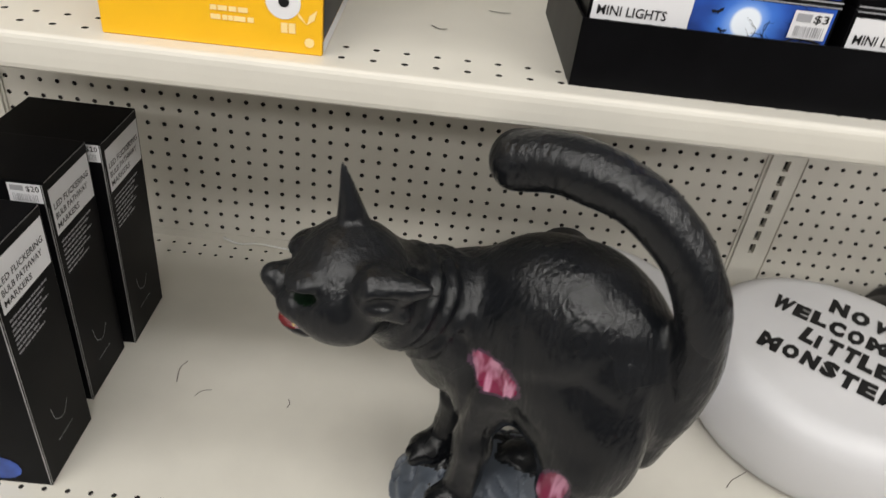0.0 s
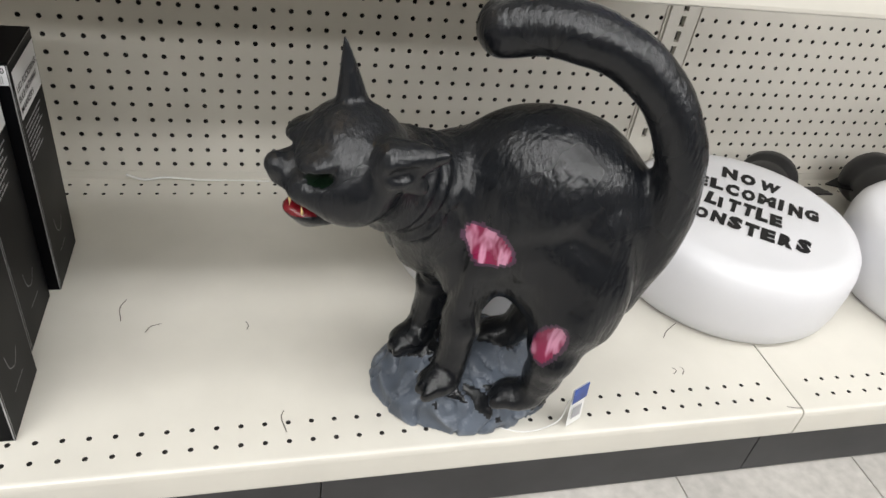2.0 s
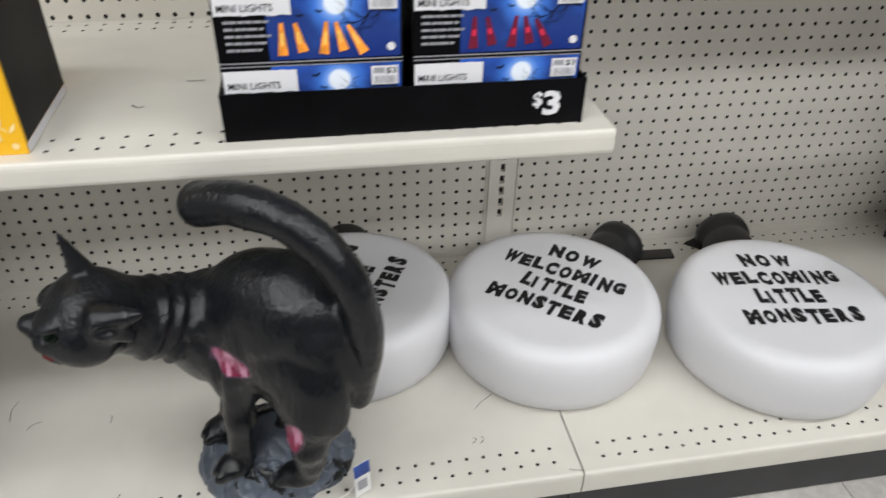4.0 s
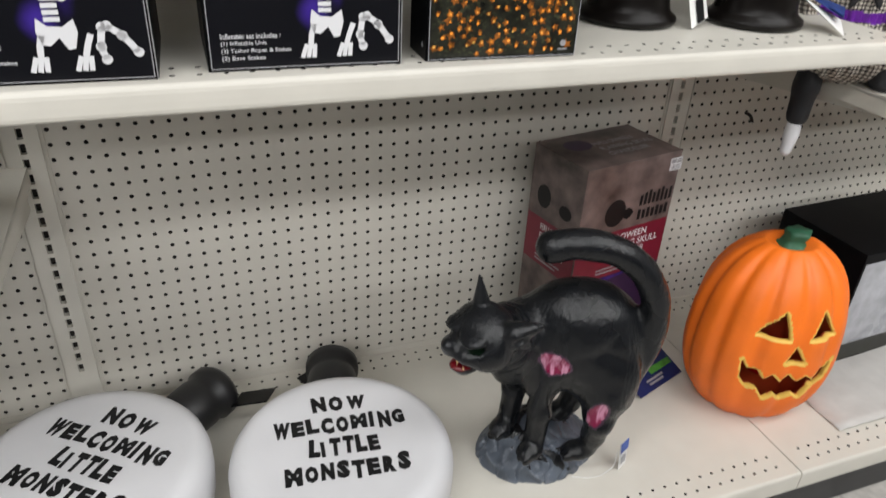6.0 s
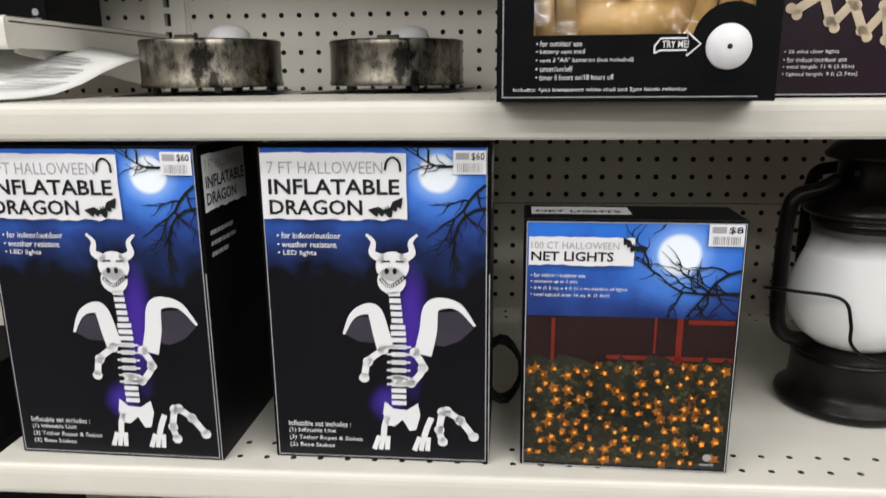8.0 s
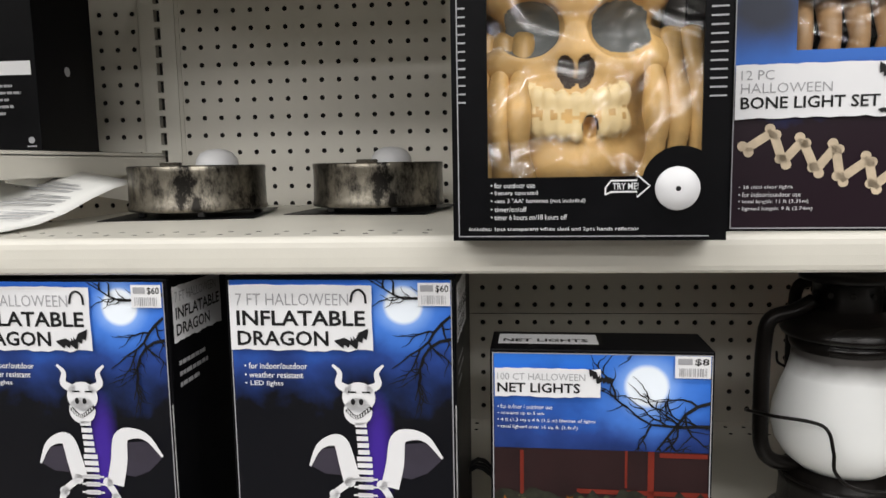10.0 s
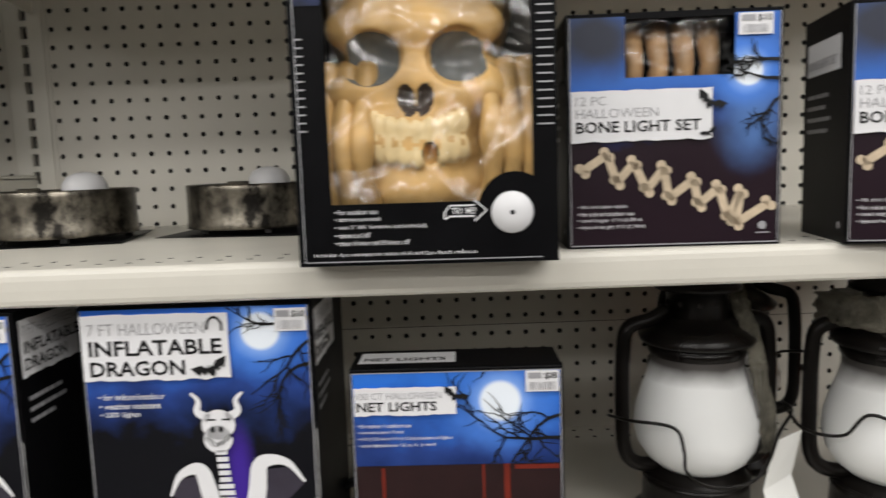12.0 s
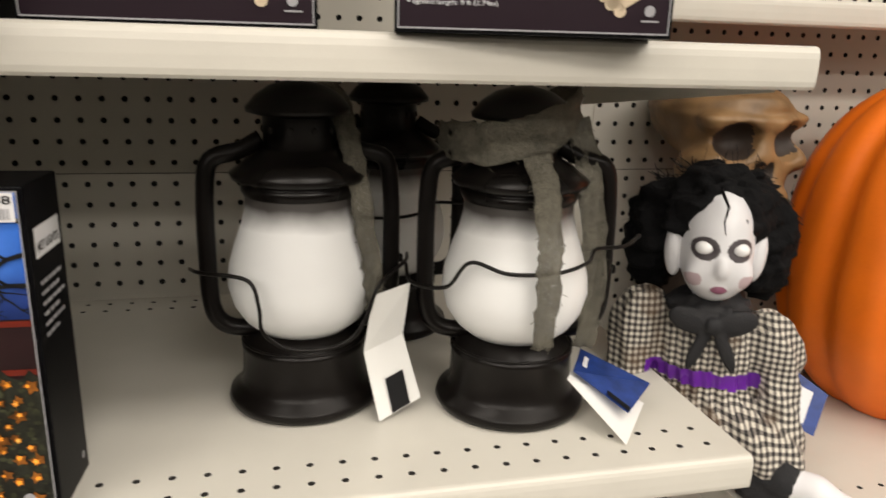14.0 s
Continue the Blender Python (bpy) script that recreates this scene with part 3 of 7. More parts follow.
    # side
    sl = decal("side_label", [ragged(0.006, 0.238, 0.100, 0.288, 0.001, rng)], R, 1, WHITEPRINT, ob)
    lettering("7 FT HALLOWEEN", 0.010, 0.274, 0.080, 0.009, R, 2, GREYPRINT, sl)
    lettering("INFLATABLE", 0.010, 0.258, 0.086, 0.011, R, 2, BLACKPRINT, sl, 0.02)
    lettering("DRAGON", 0.010, 0.243, 0.064, 0.011, R, 2, BLACKPRINT, sl, 0.02)
    decal("side_small_print", bars(0.012, 0.216, (0.05, 0.055, 0.036), 0.010, 0.004), R, 1, GREYPRINT, ob)
    decal("worn_edge", [rect(w - 0.0012, 0.001, w - 0.0002, h * 0.62)], F, 3, EDGEWORN, ob)
    return ob


dragon_carton(pose(0.022, -0.455, B1, 0, 0, -2) @ Matrix.Diagonal((1, 1, 0.975, 1)), "black inflatable dragon box with a white title label on the shelf")
dragon_carton(pose(0.266, -0.450, B1, 0, 0, -1) @ Matrix.Diagonal((1, 1, 0.975, 1)), "black inflatable dragon box beside the net lights box")


def net_carton(at):
    w, d, h = 0.176, 0.062, 0.226
    ob, body = carton("net_lights_box", w, d, h, at, "net lights box with blue sky and orange lights print")
    F, R, T, L = front(w, d, h), right(w, d, h), top(w, d, h), left(w, d, h)
    rng = random.Random(21)
    decal("dusk_print", [rect(0.003, 0.06, w - 0.003, 0.15)], F, 1, DUSK, ob)
    decal("sky_print", [rect(0.003, 0.142, w - 0.003, h - 0.003)], F, 2, SKYNET, ob, "blue night sky print")
    moon_and_branches(0.120, 0.194, 0.0155, F, 3, ob, 0.068, 9, 0.143, 0.223)
    decal("fence_print", [rect(0.024, 0.10, 0.027, 0.140), rect(0.126, 0.10, 0.131, 0.142), rect(0.135, 0.137, 0.172, 0.141), rect(0.07, 0.104, 0.173, 0.108), rect(0.108, 0.11, 0.110, 0.142)], F, 2, FENCE, ob)
    hedge = [(0.003, 0.004)] + [(0.003 + 0.17 * i / 30, 0.104 + rng.uniform(-0.005, 0.006)) for i in range(31)] + [(w - 0.003, 0.004)]
    decal("hedge_print", [hedge[::-1]], F, 3, HEDGE, ob, "dark leafy hedge print")
    leaves = [disc(rng.uniform(0.005, w - 0.006), rng.uniform(0.006, 0.102), rng.uniform(0.001, 0.0028), 5, rng.uniform(0.5, 1)) for _ in range(520)]
    decal("leaf_print", leaves, F, 4, mat("leaf_print_olive", (0.034, 0.036, 0.018), 0.4, var=0.7, scale=200), ob)
    pts = []
    while len(pts) < 112:
        p = (rng.uniform(0.007, w - 0.008), rng.uniform(0.008, 0.100))
        if all(math.hypot(p[0] - q[0], (p[1] - q[1])) > 0.0078 for q in pts) or rng.random() < 0.004:
            pts.append(p)
    def spark(a, b, r):
        n = 10
        return [(a + r * (1.0 if k % 2 else 0.55) * rng.uniform(0.7, 1.2) * math.cos(6.283 * k / n), b + r * (1.0 if k % 2 else 0.55) * rng.uniform(0.7, 1.2) * math.sin(6.283 * k / n)) for k in range(n)]
    glow = decal("light_glow", [spark(a + rng.uniform(-0.002, 0.002), b + rng.uniform(-0.002, 0.002), rng.uniform(0.0032, 0.0062)) for a, b in pts], F, 5, EMBER, ob, "dull orange light print")
    lights = decal("light_print", [spark(a, b, rng.uniform(0.0012, 0.0028)) for a, b in pts], F, 6, ORANGE, ob, "orange light bulb print")
    tagged(glow, kind="stuff"), tagged(lights, kind="stuff")
    core = decal("light_core", [spark(a, b, rng.uniform(0.0007, 0.0017)) for a, b in pts[::2]], F, 7, AMBER, lights)
    lab = decal("title_label", [ragged(0.004, 0.187, 0.088, 0.211, 0.0008, rng)], F, 8, WHITEPRINT, ob, "white title label")
    lettering("100 CT HALLOWEEN", 0.006, 0.201, 0.070, 0.0058, F, 9, GREYPRINT, lab, -0.004)
    lettering("NET LIGHTS", 0.006, 0.1905, 0.066, 0.0082, F, 9, BLACKPRINT, lab, 0.02)
    decal("bat", [bat(0.087, 0.203, 0.022, -0.4)], F, 10, BLACKPRINT, lab)
    for i, (s, l) in enumerate((("• for indoor / outdoor use", 0.044), ("• connects up to 5 sets", 0.038), ("• 4 ft (1.2 m) x 4 ft (1.2 m) blanket of lights", 0.078), ("• total lighted area: 16 sq. ft. (1.4m²)", 0.064))):
        lettering(s, 0.006, 0.1765 - i * 0.0058, l, 0.0036, F, 9, WHITEPRINT, ob)
    price_tag(0.145, 0.205, 0.027, 0.018, "$8", F, 9, ob)
    decal("border_line", [rect(0.0025, 0.0025, w - 0.0025, 0.0033), rect(0.002, 0.0025, 0.0028, h - 0.003), rect(w - 0.0030, 0.0025, w - 0.0022, h - 0.003), rect(0.002, h - 0.003, w - 0.002, h - 0.0022)],
          F, 7, GREYPRINT, ob)
    decal("round_mark", [disc(0.158, 0.016, 0.0036, 14), rect(0.152, 0.0085, 0.164, 0.0100)], F, 7, GREYPRINT, ob)
    tl = decal("top_label", [rect(0.006, 0.016, 0.088, 0.050)], T, 1, WHITEPRINT, ob)
    lettering("NET LIGHTS", 0.010, 0.022, 0.07, 0.010, T, 2, BLACKPRINT, tl, 0.02)
    for fc in (R, L):
        sl = decal("side_label", [rect(0.008, 0.178, 0.054, 0.198)], fc, 1, WHITEPRINT, ob)
        lettering("NET LIGHTS", 0.011, 0.182, 0.038, 0.006, fc, 2, BLACKPRINT, sl, 0.02)
        decal("side_small_print", bars(0.010, 0.160, (0.04, 0.034, 0.042, 0.03, 0.038, 0.025), 0.007, 0.0028), fc, 1, GREYPRINT, ob)
        decal("side_mark", [disc(0.050, 0.016, 0.003, 12)], fc, 1, GREYPRINT, ob)
    return ob


net_carton(pose(0.492, -0.452, B1, 0, 0, -2) @ Matrix.Diagonal((1.03, 1, 1.01, 1)))


def film_material():
    """Clear wrinkled packing film."""
    m = bpy.data.materials.new("clear_film")
    m.use_nodes = True
    nt = m.node_tree
    nt.nodes.remove(nt.nodes["Principled BSDF"])
    out = nt.nodes["Material Output"]
    tr, gl, mx, fr = (nt.nodes.new(k) for k in ("ShaderNodeBsdfTransparent", "ShaderNodeBsdfGlossy", "ShaderNodeMixShader", "ShaderNodeFresnel"))
    gl.inputs["Roughness"].default_value = 0.12
    fr.inputs["IOR"].default_value = 1.6
    tc, nz, bp = nt.nodes.new("ShaderNodeTexCoord"), nt.nodes.new("ShaderNodeTexNoise"), nt.nodes.new("ShaderNodeBump")
    nz.inputs["Scale"].default_value, nz.inputs["Detail"].default_value, nz.inputs["Distortion"].default_value = 16, 1.5, 1.2
    bp.inputs["Strength"].default_value, bp.inputs["Distance"].default_value = 1.0, 0.03
    nt.links.new(tc.outputs["Object"], nz.inputs["Vector"])
    nt.links.new(nz.outputs["Fac"], bp.inputs["Height"])
    nt.links.new(bp.outputs[0], gl.inputs["Normal"])
    nt.links.new(bp.outputs[0], fr.inputs["Normal"])
    nt.links.new(fr.outputs[0], mx.inputs[0])
    nt.links.new(tr.outputs[0], mx.inputs[1])
    nt.links.new(gl.outputs[0], mx.inputs[2])
    nt.links.new(mx.outputs[0], out.inputs["Surface"])
    return m


FILM = film_material()


def window_frame(w, d, h, u0, v0, u1, v1, parent):
    """A carton open at a window in its front: front strips, sides, back, top and bottom."""
    t = 0.0014
    for a in ((0, w, 0, t, 0, v0), (0, w, 0, t, v1, h), (0, u0, 0, t, v0, v1), (u1, w, 0, t, v0, v1),
              (0, t, t, d, 0, h), (w - t, w, t, d, 0, h), (t, w - t, d - t, d, 0, h), (t, w - t, t, d - t, 0, t), (t, w - t, t, d - t, h - t, h)):
        bm = bmesh.new()
        quad_box(bm, *a)
        part("front_strip" if a[3] == t else "side_panel", bm, BLACKCARD, parent)


def film_pane(u0, v0, u1, v1, parent, seed):
    bm = bmesh.new()
    rng = random.Random(seed)
    n = 12
    g = [[bm.verts.new((u0 + (u1 - u0) * i / n, 0.0022 + (0.004 * noise.noise(Vector((i * 0.7 + seed, j * 0.55, seed * 0.3))) if 0 < i < n and 0 < j < n else 0.0) * 0.4, v0 + (v1 - v0) * j / n))
          for j in range(n + 1)] for i in range(n + 1)]
    for i in range(n):
        for j in range(n):
            bm.faces.new((g[i][j], g[i + 1][j], g[i + 1][j + 1], g[i][j + 1]))
    ob = part("clear_window", bm, FILM, parent, "clear wrinkled plastic window", True)
    ob.visible_shadow = False
    return ob


def bone_carton(at, label):
    w, d, h = 0.172, 0.105, 0.189
    ob = thing("bone_light_box", at, label, "box", "bone light boxes")
    window_frame(w, d, h, 0.047, 0.138, 0.134, 0.184, ob)
    F, L = front(w, d, h), left(w, d, h)
    rng = random.Random(31)
    decal("sky_print", [rect(0.003, 0.003, w - 0.003, 0.138), rect(0.134, 0.138, w - 0.003, h - 0.003), rect(0.003, 0.138, 0.047, h - 0.003)], F, 1, SKYBONE, ob, "blue and maroon night print")
    moon_and_branches(0.145, 0.140, 0.0115, F, 3, ob, 0.030, 14, 0.08, 0.165)
    lab = decal("title_label", [ragged(0.003, 0.0875, 0.116, 0.128, 0.0008, rng)], F, 7, WHITEPRINT, ob, "white title label")
    lettering("12 PC", 0.007, 0.1165, 0.024, 0.0072, F, 8, GREYPRINT, lab, -0.008)
    lettering("HALLOWEEN", 0.007, 0.1065, 0.066, 0.0074, F, 8, GREYPRINT, lab, -0.008)
    lettering("BONE LIGHT SET", 0.007, 0.0945, 0.100, 0.0092, F, 8, BLACKPRINT, lab, 0.016)
    decal("bat", [bat(0.114, 0.116, 0.026, -0.5), bat(0.113, 0.092, 0.014, 0.4)], F, 9, BLACKPRINT, lab)
    zig = [(0.012, 0.064), (0.032, 0.077), (0.040, 0.054), (0.054, 0.070), (0.064, 0.047), (0.078, 0.065), (0.082, 0.040), (0.102, 0.055), (0.106, 0.034), (0.122, 0.048), (0.130, 0.022), (0.140, 0.044), (0.136, 0.018), (0.162, 0.034)]
    bones = [q for a, b in zip(zig, zig[1:]) for q in stroke([a, b], 0.0068)]
    for a, b in zig:
        bones += [disc(a - 0.0022, b + 0.0024, 0.0040, 10), disc(a + 0.0024, b - 0.0022, 0.0040, 10)]
    decal("bone_string_print", bones, F, 3, BONEPRINT, ob, "printed string of tan bones")
    for i, (s, l) in enumerate((("• 36 mini clear lights", 0.040), ("• for indoor/outdoor use", 0.046), ("• total length: 11 ft (3.35m)", 0.052), ("• lighted length: 9 ft (2.74m)", 0.055))):
        lettering(s, 0.008, 0.0325 - i * 0.0056, l, 0.0036, F, 3, WHITEPRINT, ob)
    decal("border_line", [rect(0.002, 0.002, w - 0.002, 0.0030), rect(0.002, 0.002, 0.0028, h - 0.003), rect(w - 0.003, 0.002, w - 0.0022, h - 0.003)], F, 4, GREYPRINT, ob)
    decal("round_mark", [disc(0.157, 0.016, 0.0034, 14), rect(0.152, 0.0095, 0.163, 0.0106)], F, 4, GREYPRINT, ob)
    price_tag(0.136, 0.168, 0.027, 0.017, "$10", F, 6, ob)
    bm = bmesh.new()
    for k in range(4):
        x = 0.056 + 0.021 * k
        tube([(x, 0.03, 0.120), (x + 0.004, 0.026, 0.150), (x + 0.001, 0.03, 0.183)], lambda t: 0.0075 + 0.003 * abs(2 * t - 1) ** 2, 10, bm)
    part("plastic_bones", bm, mat("tan_bone_plastic", (0.50, 0.31, 0.16), 0.35, var=0.3, scale=60), ob, "tan plastic bones", True)
    film_pane(0.047, 0.138, 0.134, 0.184, ob, 4)
    sl = decal("side_label", [rect(0.010, 0.140, 0.088, 0.168)], L, 1, WHITEPRINT, ob)
    lettering("BONE LIGHT SET", 0.014, 0.145, 0.066, 0.008, L, 2, GREYPRINT, sl, 0.016)
    decal("side_small_print", bars(0.012, 0.120, (0.05, 0.045, 0.056, 0.05), 0.010, 0.0035), L, 1, GREYPRINT, ob)
    decal("side_mark", [disc(0.092, 0.014, 0.003, 12)], L, 1, GREYPRINT, ob)
    return ob


bone_carton(pose(0.680, -0.453, B2, 0, 0, -3), "bone light set box beside the boxed skull")
bone_carton(pose(0.897, -0.477, B2, 0, 0, -10), "bone light set box turned slightly near the shelf end")


def chandelier_carton(at):
    w, d, h = 0.236, 0.150, 0.487
    ob, body = carton("skull_chandelier_box", w, d, h, at, "marbled grey and wine red chandelier box on the deck", "", MARBLE)
    F, L, T = front(w, d, h), left(w, d, h), top(w, d, h)
    for fc, fw in ((F, w), (L, d)):
        decal("wine_band", [rect(0.002, 0.245, fw - 0.002, 0.345)], fc, 1, WINE, ob, "wine red title band")
        decal("dark_scene", [rect(0.002, 0.002, fw - 0.002, 0.245)] if fc is F else [rect(0.002, 0.002, 0.01, 0.02)], fc, 1, PURPLE, ob, "dark purple printed scene")
        k = fw / w
        if fc is F:
            decal("skull_mark", [disc(0.085, 0.385, 0.026, 18, 1.1), disc(0.118, 0.378, 0.012, 12), rect(0.098, 0.376, 0.132, 0.382)], fc, 2, BLACKPRINT, ob)
        else:
            decal("skull_mark", [disc(0.044, 0.392, 0.020, 16, 1.2), disc(0.108, 0.384, 0.018, 12, 0.8)], fc, 2, BLACKPRINT, ob)
        for i, (s, l) in enumerate((("HALLOWEEN", 0.115), ("FLASHING SKULL", 0.150), ("CHANDELIER", 0.118))):
            lettering(s, 0.052 * k + 0.012, 0.322 - i * 0.020, l * k, 0.0145, fc, 3, WHITEPRINT, ob, 0.014)
        decal("small_print", bars(0.06 * k, 0.262, (0.12 * k, 0.10 * k), 0.008, 0.0035), fc, 3, GREYPRINT, ob)
    decal("brand_shape", [rect(0.145 + 0.011 * i, 0.388, 0.152 + 0.011 * i, 0.410 + 0.004 * (i % 3)) for i in range(8)] + [rect(0.145 + 0.012 * i, 0.358, 0.153 + 0.012 * i, 0.380 - 0.003 * (i % 2)) for i in range(7)],
          F, 2, BLACKPRINT, ob)
    decal("lilac_band", [[(0.004, 0.225), (0.18, 0.243), (0.004, 0.243)]], F, 2, LILAC, ob)
    decal("orange_spot", [disc(0.165, 0.105, 0.018, 16, 1.2)], F, 3, ORANGE, ob)
    price_tag(0.208, 0.448, 0.032, 0.026, "$25", F, 2, ob)
    for i, (s, l) in enumerate((("HALLOWEEN", 0.10), ("FLASHING SKULL", 0.13), ("CHANDELIER", 0.10))):
        lettering(s, 0.09, 0.085 - i * 0.024, l, 0.015, T, 2, GREYPRINT, ob, 0.012)
    decal("dark_top", [disc(0.06, 0.1, 0.03, 16, 0.8)], T, 1, PURPLE, ob)
    return ob


chandelier_carton(pose(0.889, -0.206, DECK, 0, 0, 11))


def marker_carton(at, w, d, h, label):
    ob, body = carton("pathway_marker_box", w, d, h, at, label, "pathway marker boxes")
    F, R = front(w, d, h), right(w, d, h)
    decal("pale_edge", [rect(w - 0.0015, 0.001, w - 0.0001, h - 0.002)], F, 1, EDGEWORN, ob)
    decal("pale_edge", [rect(0.0001, 0.001, 0.0012, h - 0.03), rect(0.002, h - 0.0012, d - 0.002, h - 0.0002)], R, 1, EDGEWORN, ob)
    price_tag(w - 0.036, h - 0.024, 0.034, 0.022, "$20", F, 2, ob)
    decal("blue_picture", [disc(w * 0.6, 0.024, 0.026, 14, 0.7)], F, 1, TAGBLUE, ob, "blue printed picture")
    sl = decal("side_label", [rect(0.006, h - 0.068, d - 0.004, h - 0.012)], R, 1, WHITEPRINT, ob, "white title label")
    lettering("LED FLICKERING", 0.010, h - 0.038, d - 0.020, 0.0075, R, 2, BLACKPRINT, sl, 0.012)
    lettering("BULB PATHWAY", 0.010, h - 0.050, d - 0.026, 0.0075, R, 2, BLACKPRINT, sl, 0.012)
    lettering("MARKERS", 0.010, h - 0.062, d - 0.050, 0.0075, R, 2, BLACKPRINT, sl, 0.012)
    decal("side_small_print", bars(0.010, h - 0.080, (0.07, 0.062, 0.055, 0.066, 0.05, 0.058, 0.04, 0.05), 0.0058, 0.0022), R, 1, GREYPRINT, ob)
    decal("faint_drawing", stroke(spline2([(0.03, 0.09), (0.035, 0.07), (0.05, 0.062), (0.062, 0.075)]), 0.0008) + [rect(0.03, 0.04, 0.062, 0.0408)], R, 1, GREYPRINT, ob)
    return ob


marker_carton(pose(-1.053, -0.266, DECK, 0, 0, 0), 0.133, 0.103, 0.305, "black pathway marker box standing at the back of the deck")
marker_carton(pose(-1.064, -0.374, DECK, 0, 0, 0), 0.133, 0.098, 0.312, "black pathway marker box standing between two alike")
marker_carton(pose(-1.056, -0.502, DECK, 0, 0, 0), 0.136, 0.098, 0.308, "black pathway marker box at the deck's front edge")


def tall_black_carton(at, w, d, h):
    ob, body = carton("black_light_box", w, d, h, at, "tall black light box on the high shelf", "tall black boxes")
    F, R = front(w, d, h), right(w, d, h)
    decal("title_label", [rect(w - 0.05, h - 0.05, w - 0.008, h - 0.022)], F, 1, WHITEPRINT, ob)
    decal("title_label", [rect(w * 0.3, 0.09, w - 0.006, 0.106)], F, 1, WHITEPRINT, ob)
    decal("small_print", bars(w * 0.3, 0.076, (0.05, 0.06, 0.045, 0.05, 0.04), 0.008, 0.003), F, 1, GREYPRINT, ob)
    decal("round_mark", [disc(w - 0.012, 0.014, 0.004, 12), rect(w - 0.018, 0.006, w - 0.006, 0.0075)], F, 1, GREYPRINT, ob)
    decal("side_mark", [disc(d * 0.5, 0.10, 0.006, 12)], R, 1, GREYPRINT, ob)
    return ob


tall_black_carton(pose(-0.157, -0.225, A2, 0, 0, 0), 0.115, 0.12, 0.24)
tall_black_carton(pose(-0.290, -0.235, A2, 0, 0, 3), 0.115, 0.12, 0.24)


def yellow_carton(at):
    w, d, h = 0.172, 0.165, 0.16
    ob, body = carton("yellow_light_box", w, d, h, at, "bright yellow garden light box with a round lens picture", "", YELLOW)
    F, R = front(w, d, h), right(w, d, h)
    decal("black_side", [rect(0.004, 0.012, d - 0.003, h - 0.003)], R, 1, BLACKCARD, ob, "black printed side")
    decal("white_strip", [rect(0.001, 0.001, d - 0.001, 0.0115)], R, 1, WHITEPRINT, ob)
    ring = decal("lens_picture", [disc(0.142, 0.040, 0.0135, 24)], F, 1, WHITEPRINT, ob, "white ring with a dark centre")
    decal("lens_centre", [disc(0.1425, 0.040, 0.0042, 16)], F, 2, BLACKPRINT, ring)
    rays = []
    for k in range(11):
        a = math.pi * (0.02 + 0.096 * k)
        rays += stroke([(0.096 + 0.010 * math.cos(a), 0.040 + 0.010 * math.sin(a)), (0.096 + 0.026 * math.cos(a), 0.040 + 0.024 * math.sin(a))], 0.0024)
    decal("sunburst", rays, F, 1, PALEYELLOW, ob, "pale sunburst print")
    decal("pale_bars", [rect(0.008 + 0.0075 * i, 0.047, 0.014 + 0.0075 * i, 0.055 + 0.002 * (i % 2)) for i in range(8)] + bars(0.086, 0.028, (0.03, 0.034), 0.007, 0.004) + bars(0.140, 0.016, (0.012,), 0.007, 0.008), F, 1, PALEYELLOW, ob)
    decal("leaf_marks", [[(0.160, 0.024), (0.166, 0.028), (0.168, 0.036), (0.162, 0.031)], [(0.160, 0.024), (0.154, 0.029), (0.152, 0.034), (0.156, 0.030)], disc(0.162, 0.010, 0.004, 8)], F, 1, PALEYELLOW, ob)
    decal("round_mark", [disc(0.010, 0.031, 0.0035, 14)], F, 1, WHITEPRINT, ob)
    return ob


yellow_carton(pose(-0.809, -0.446, A1, 0, 0, 1))


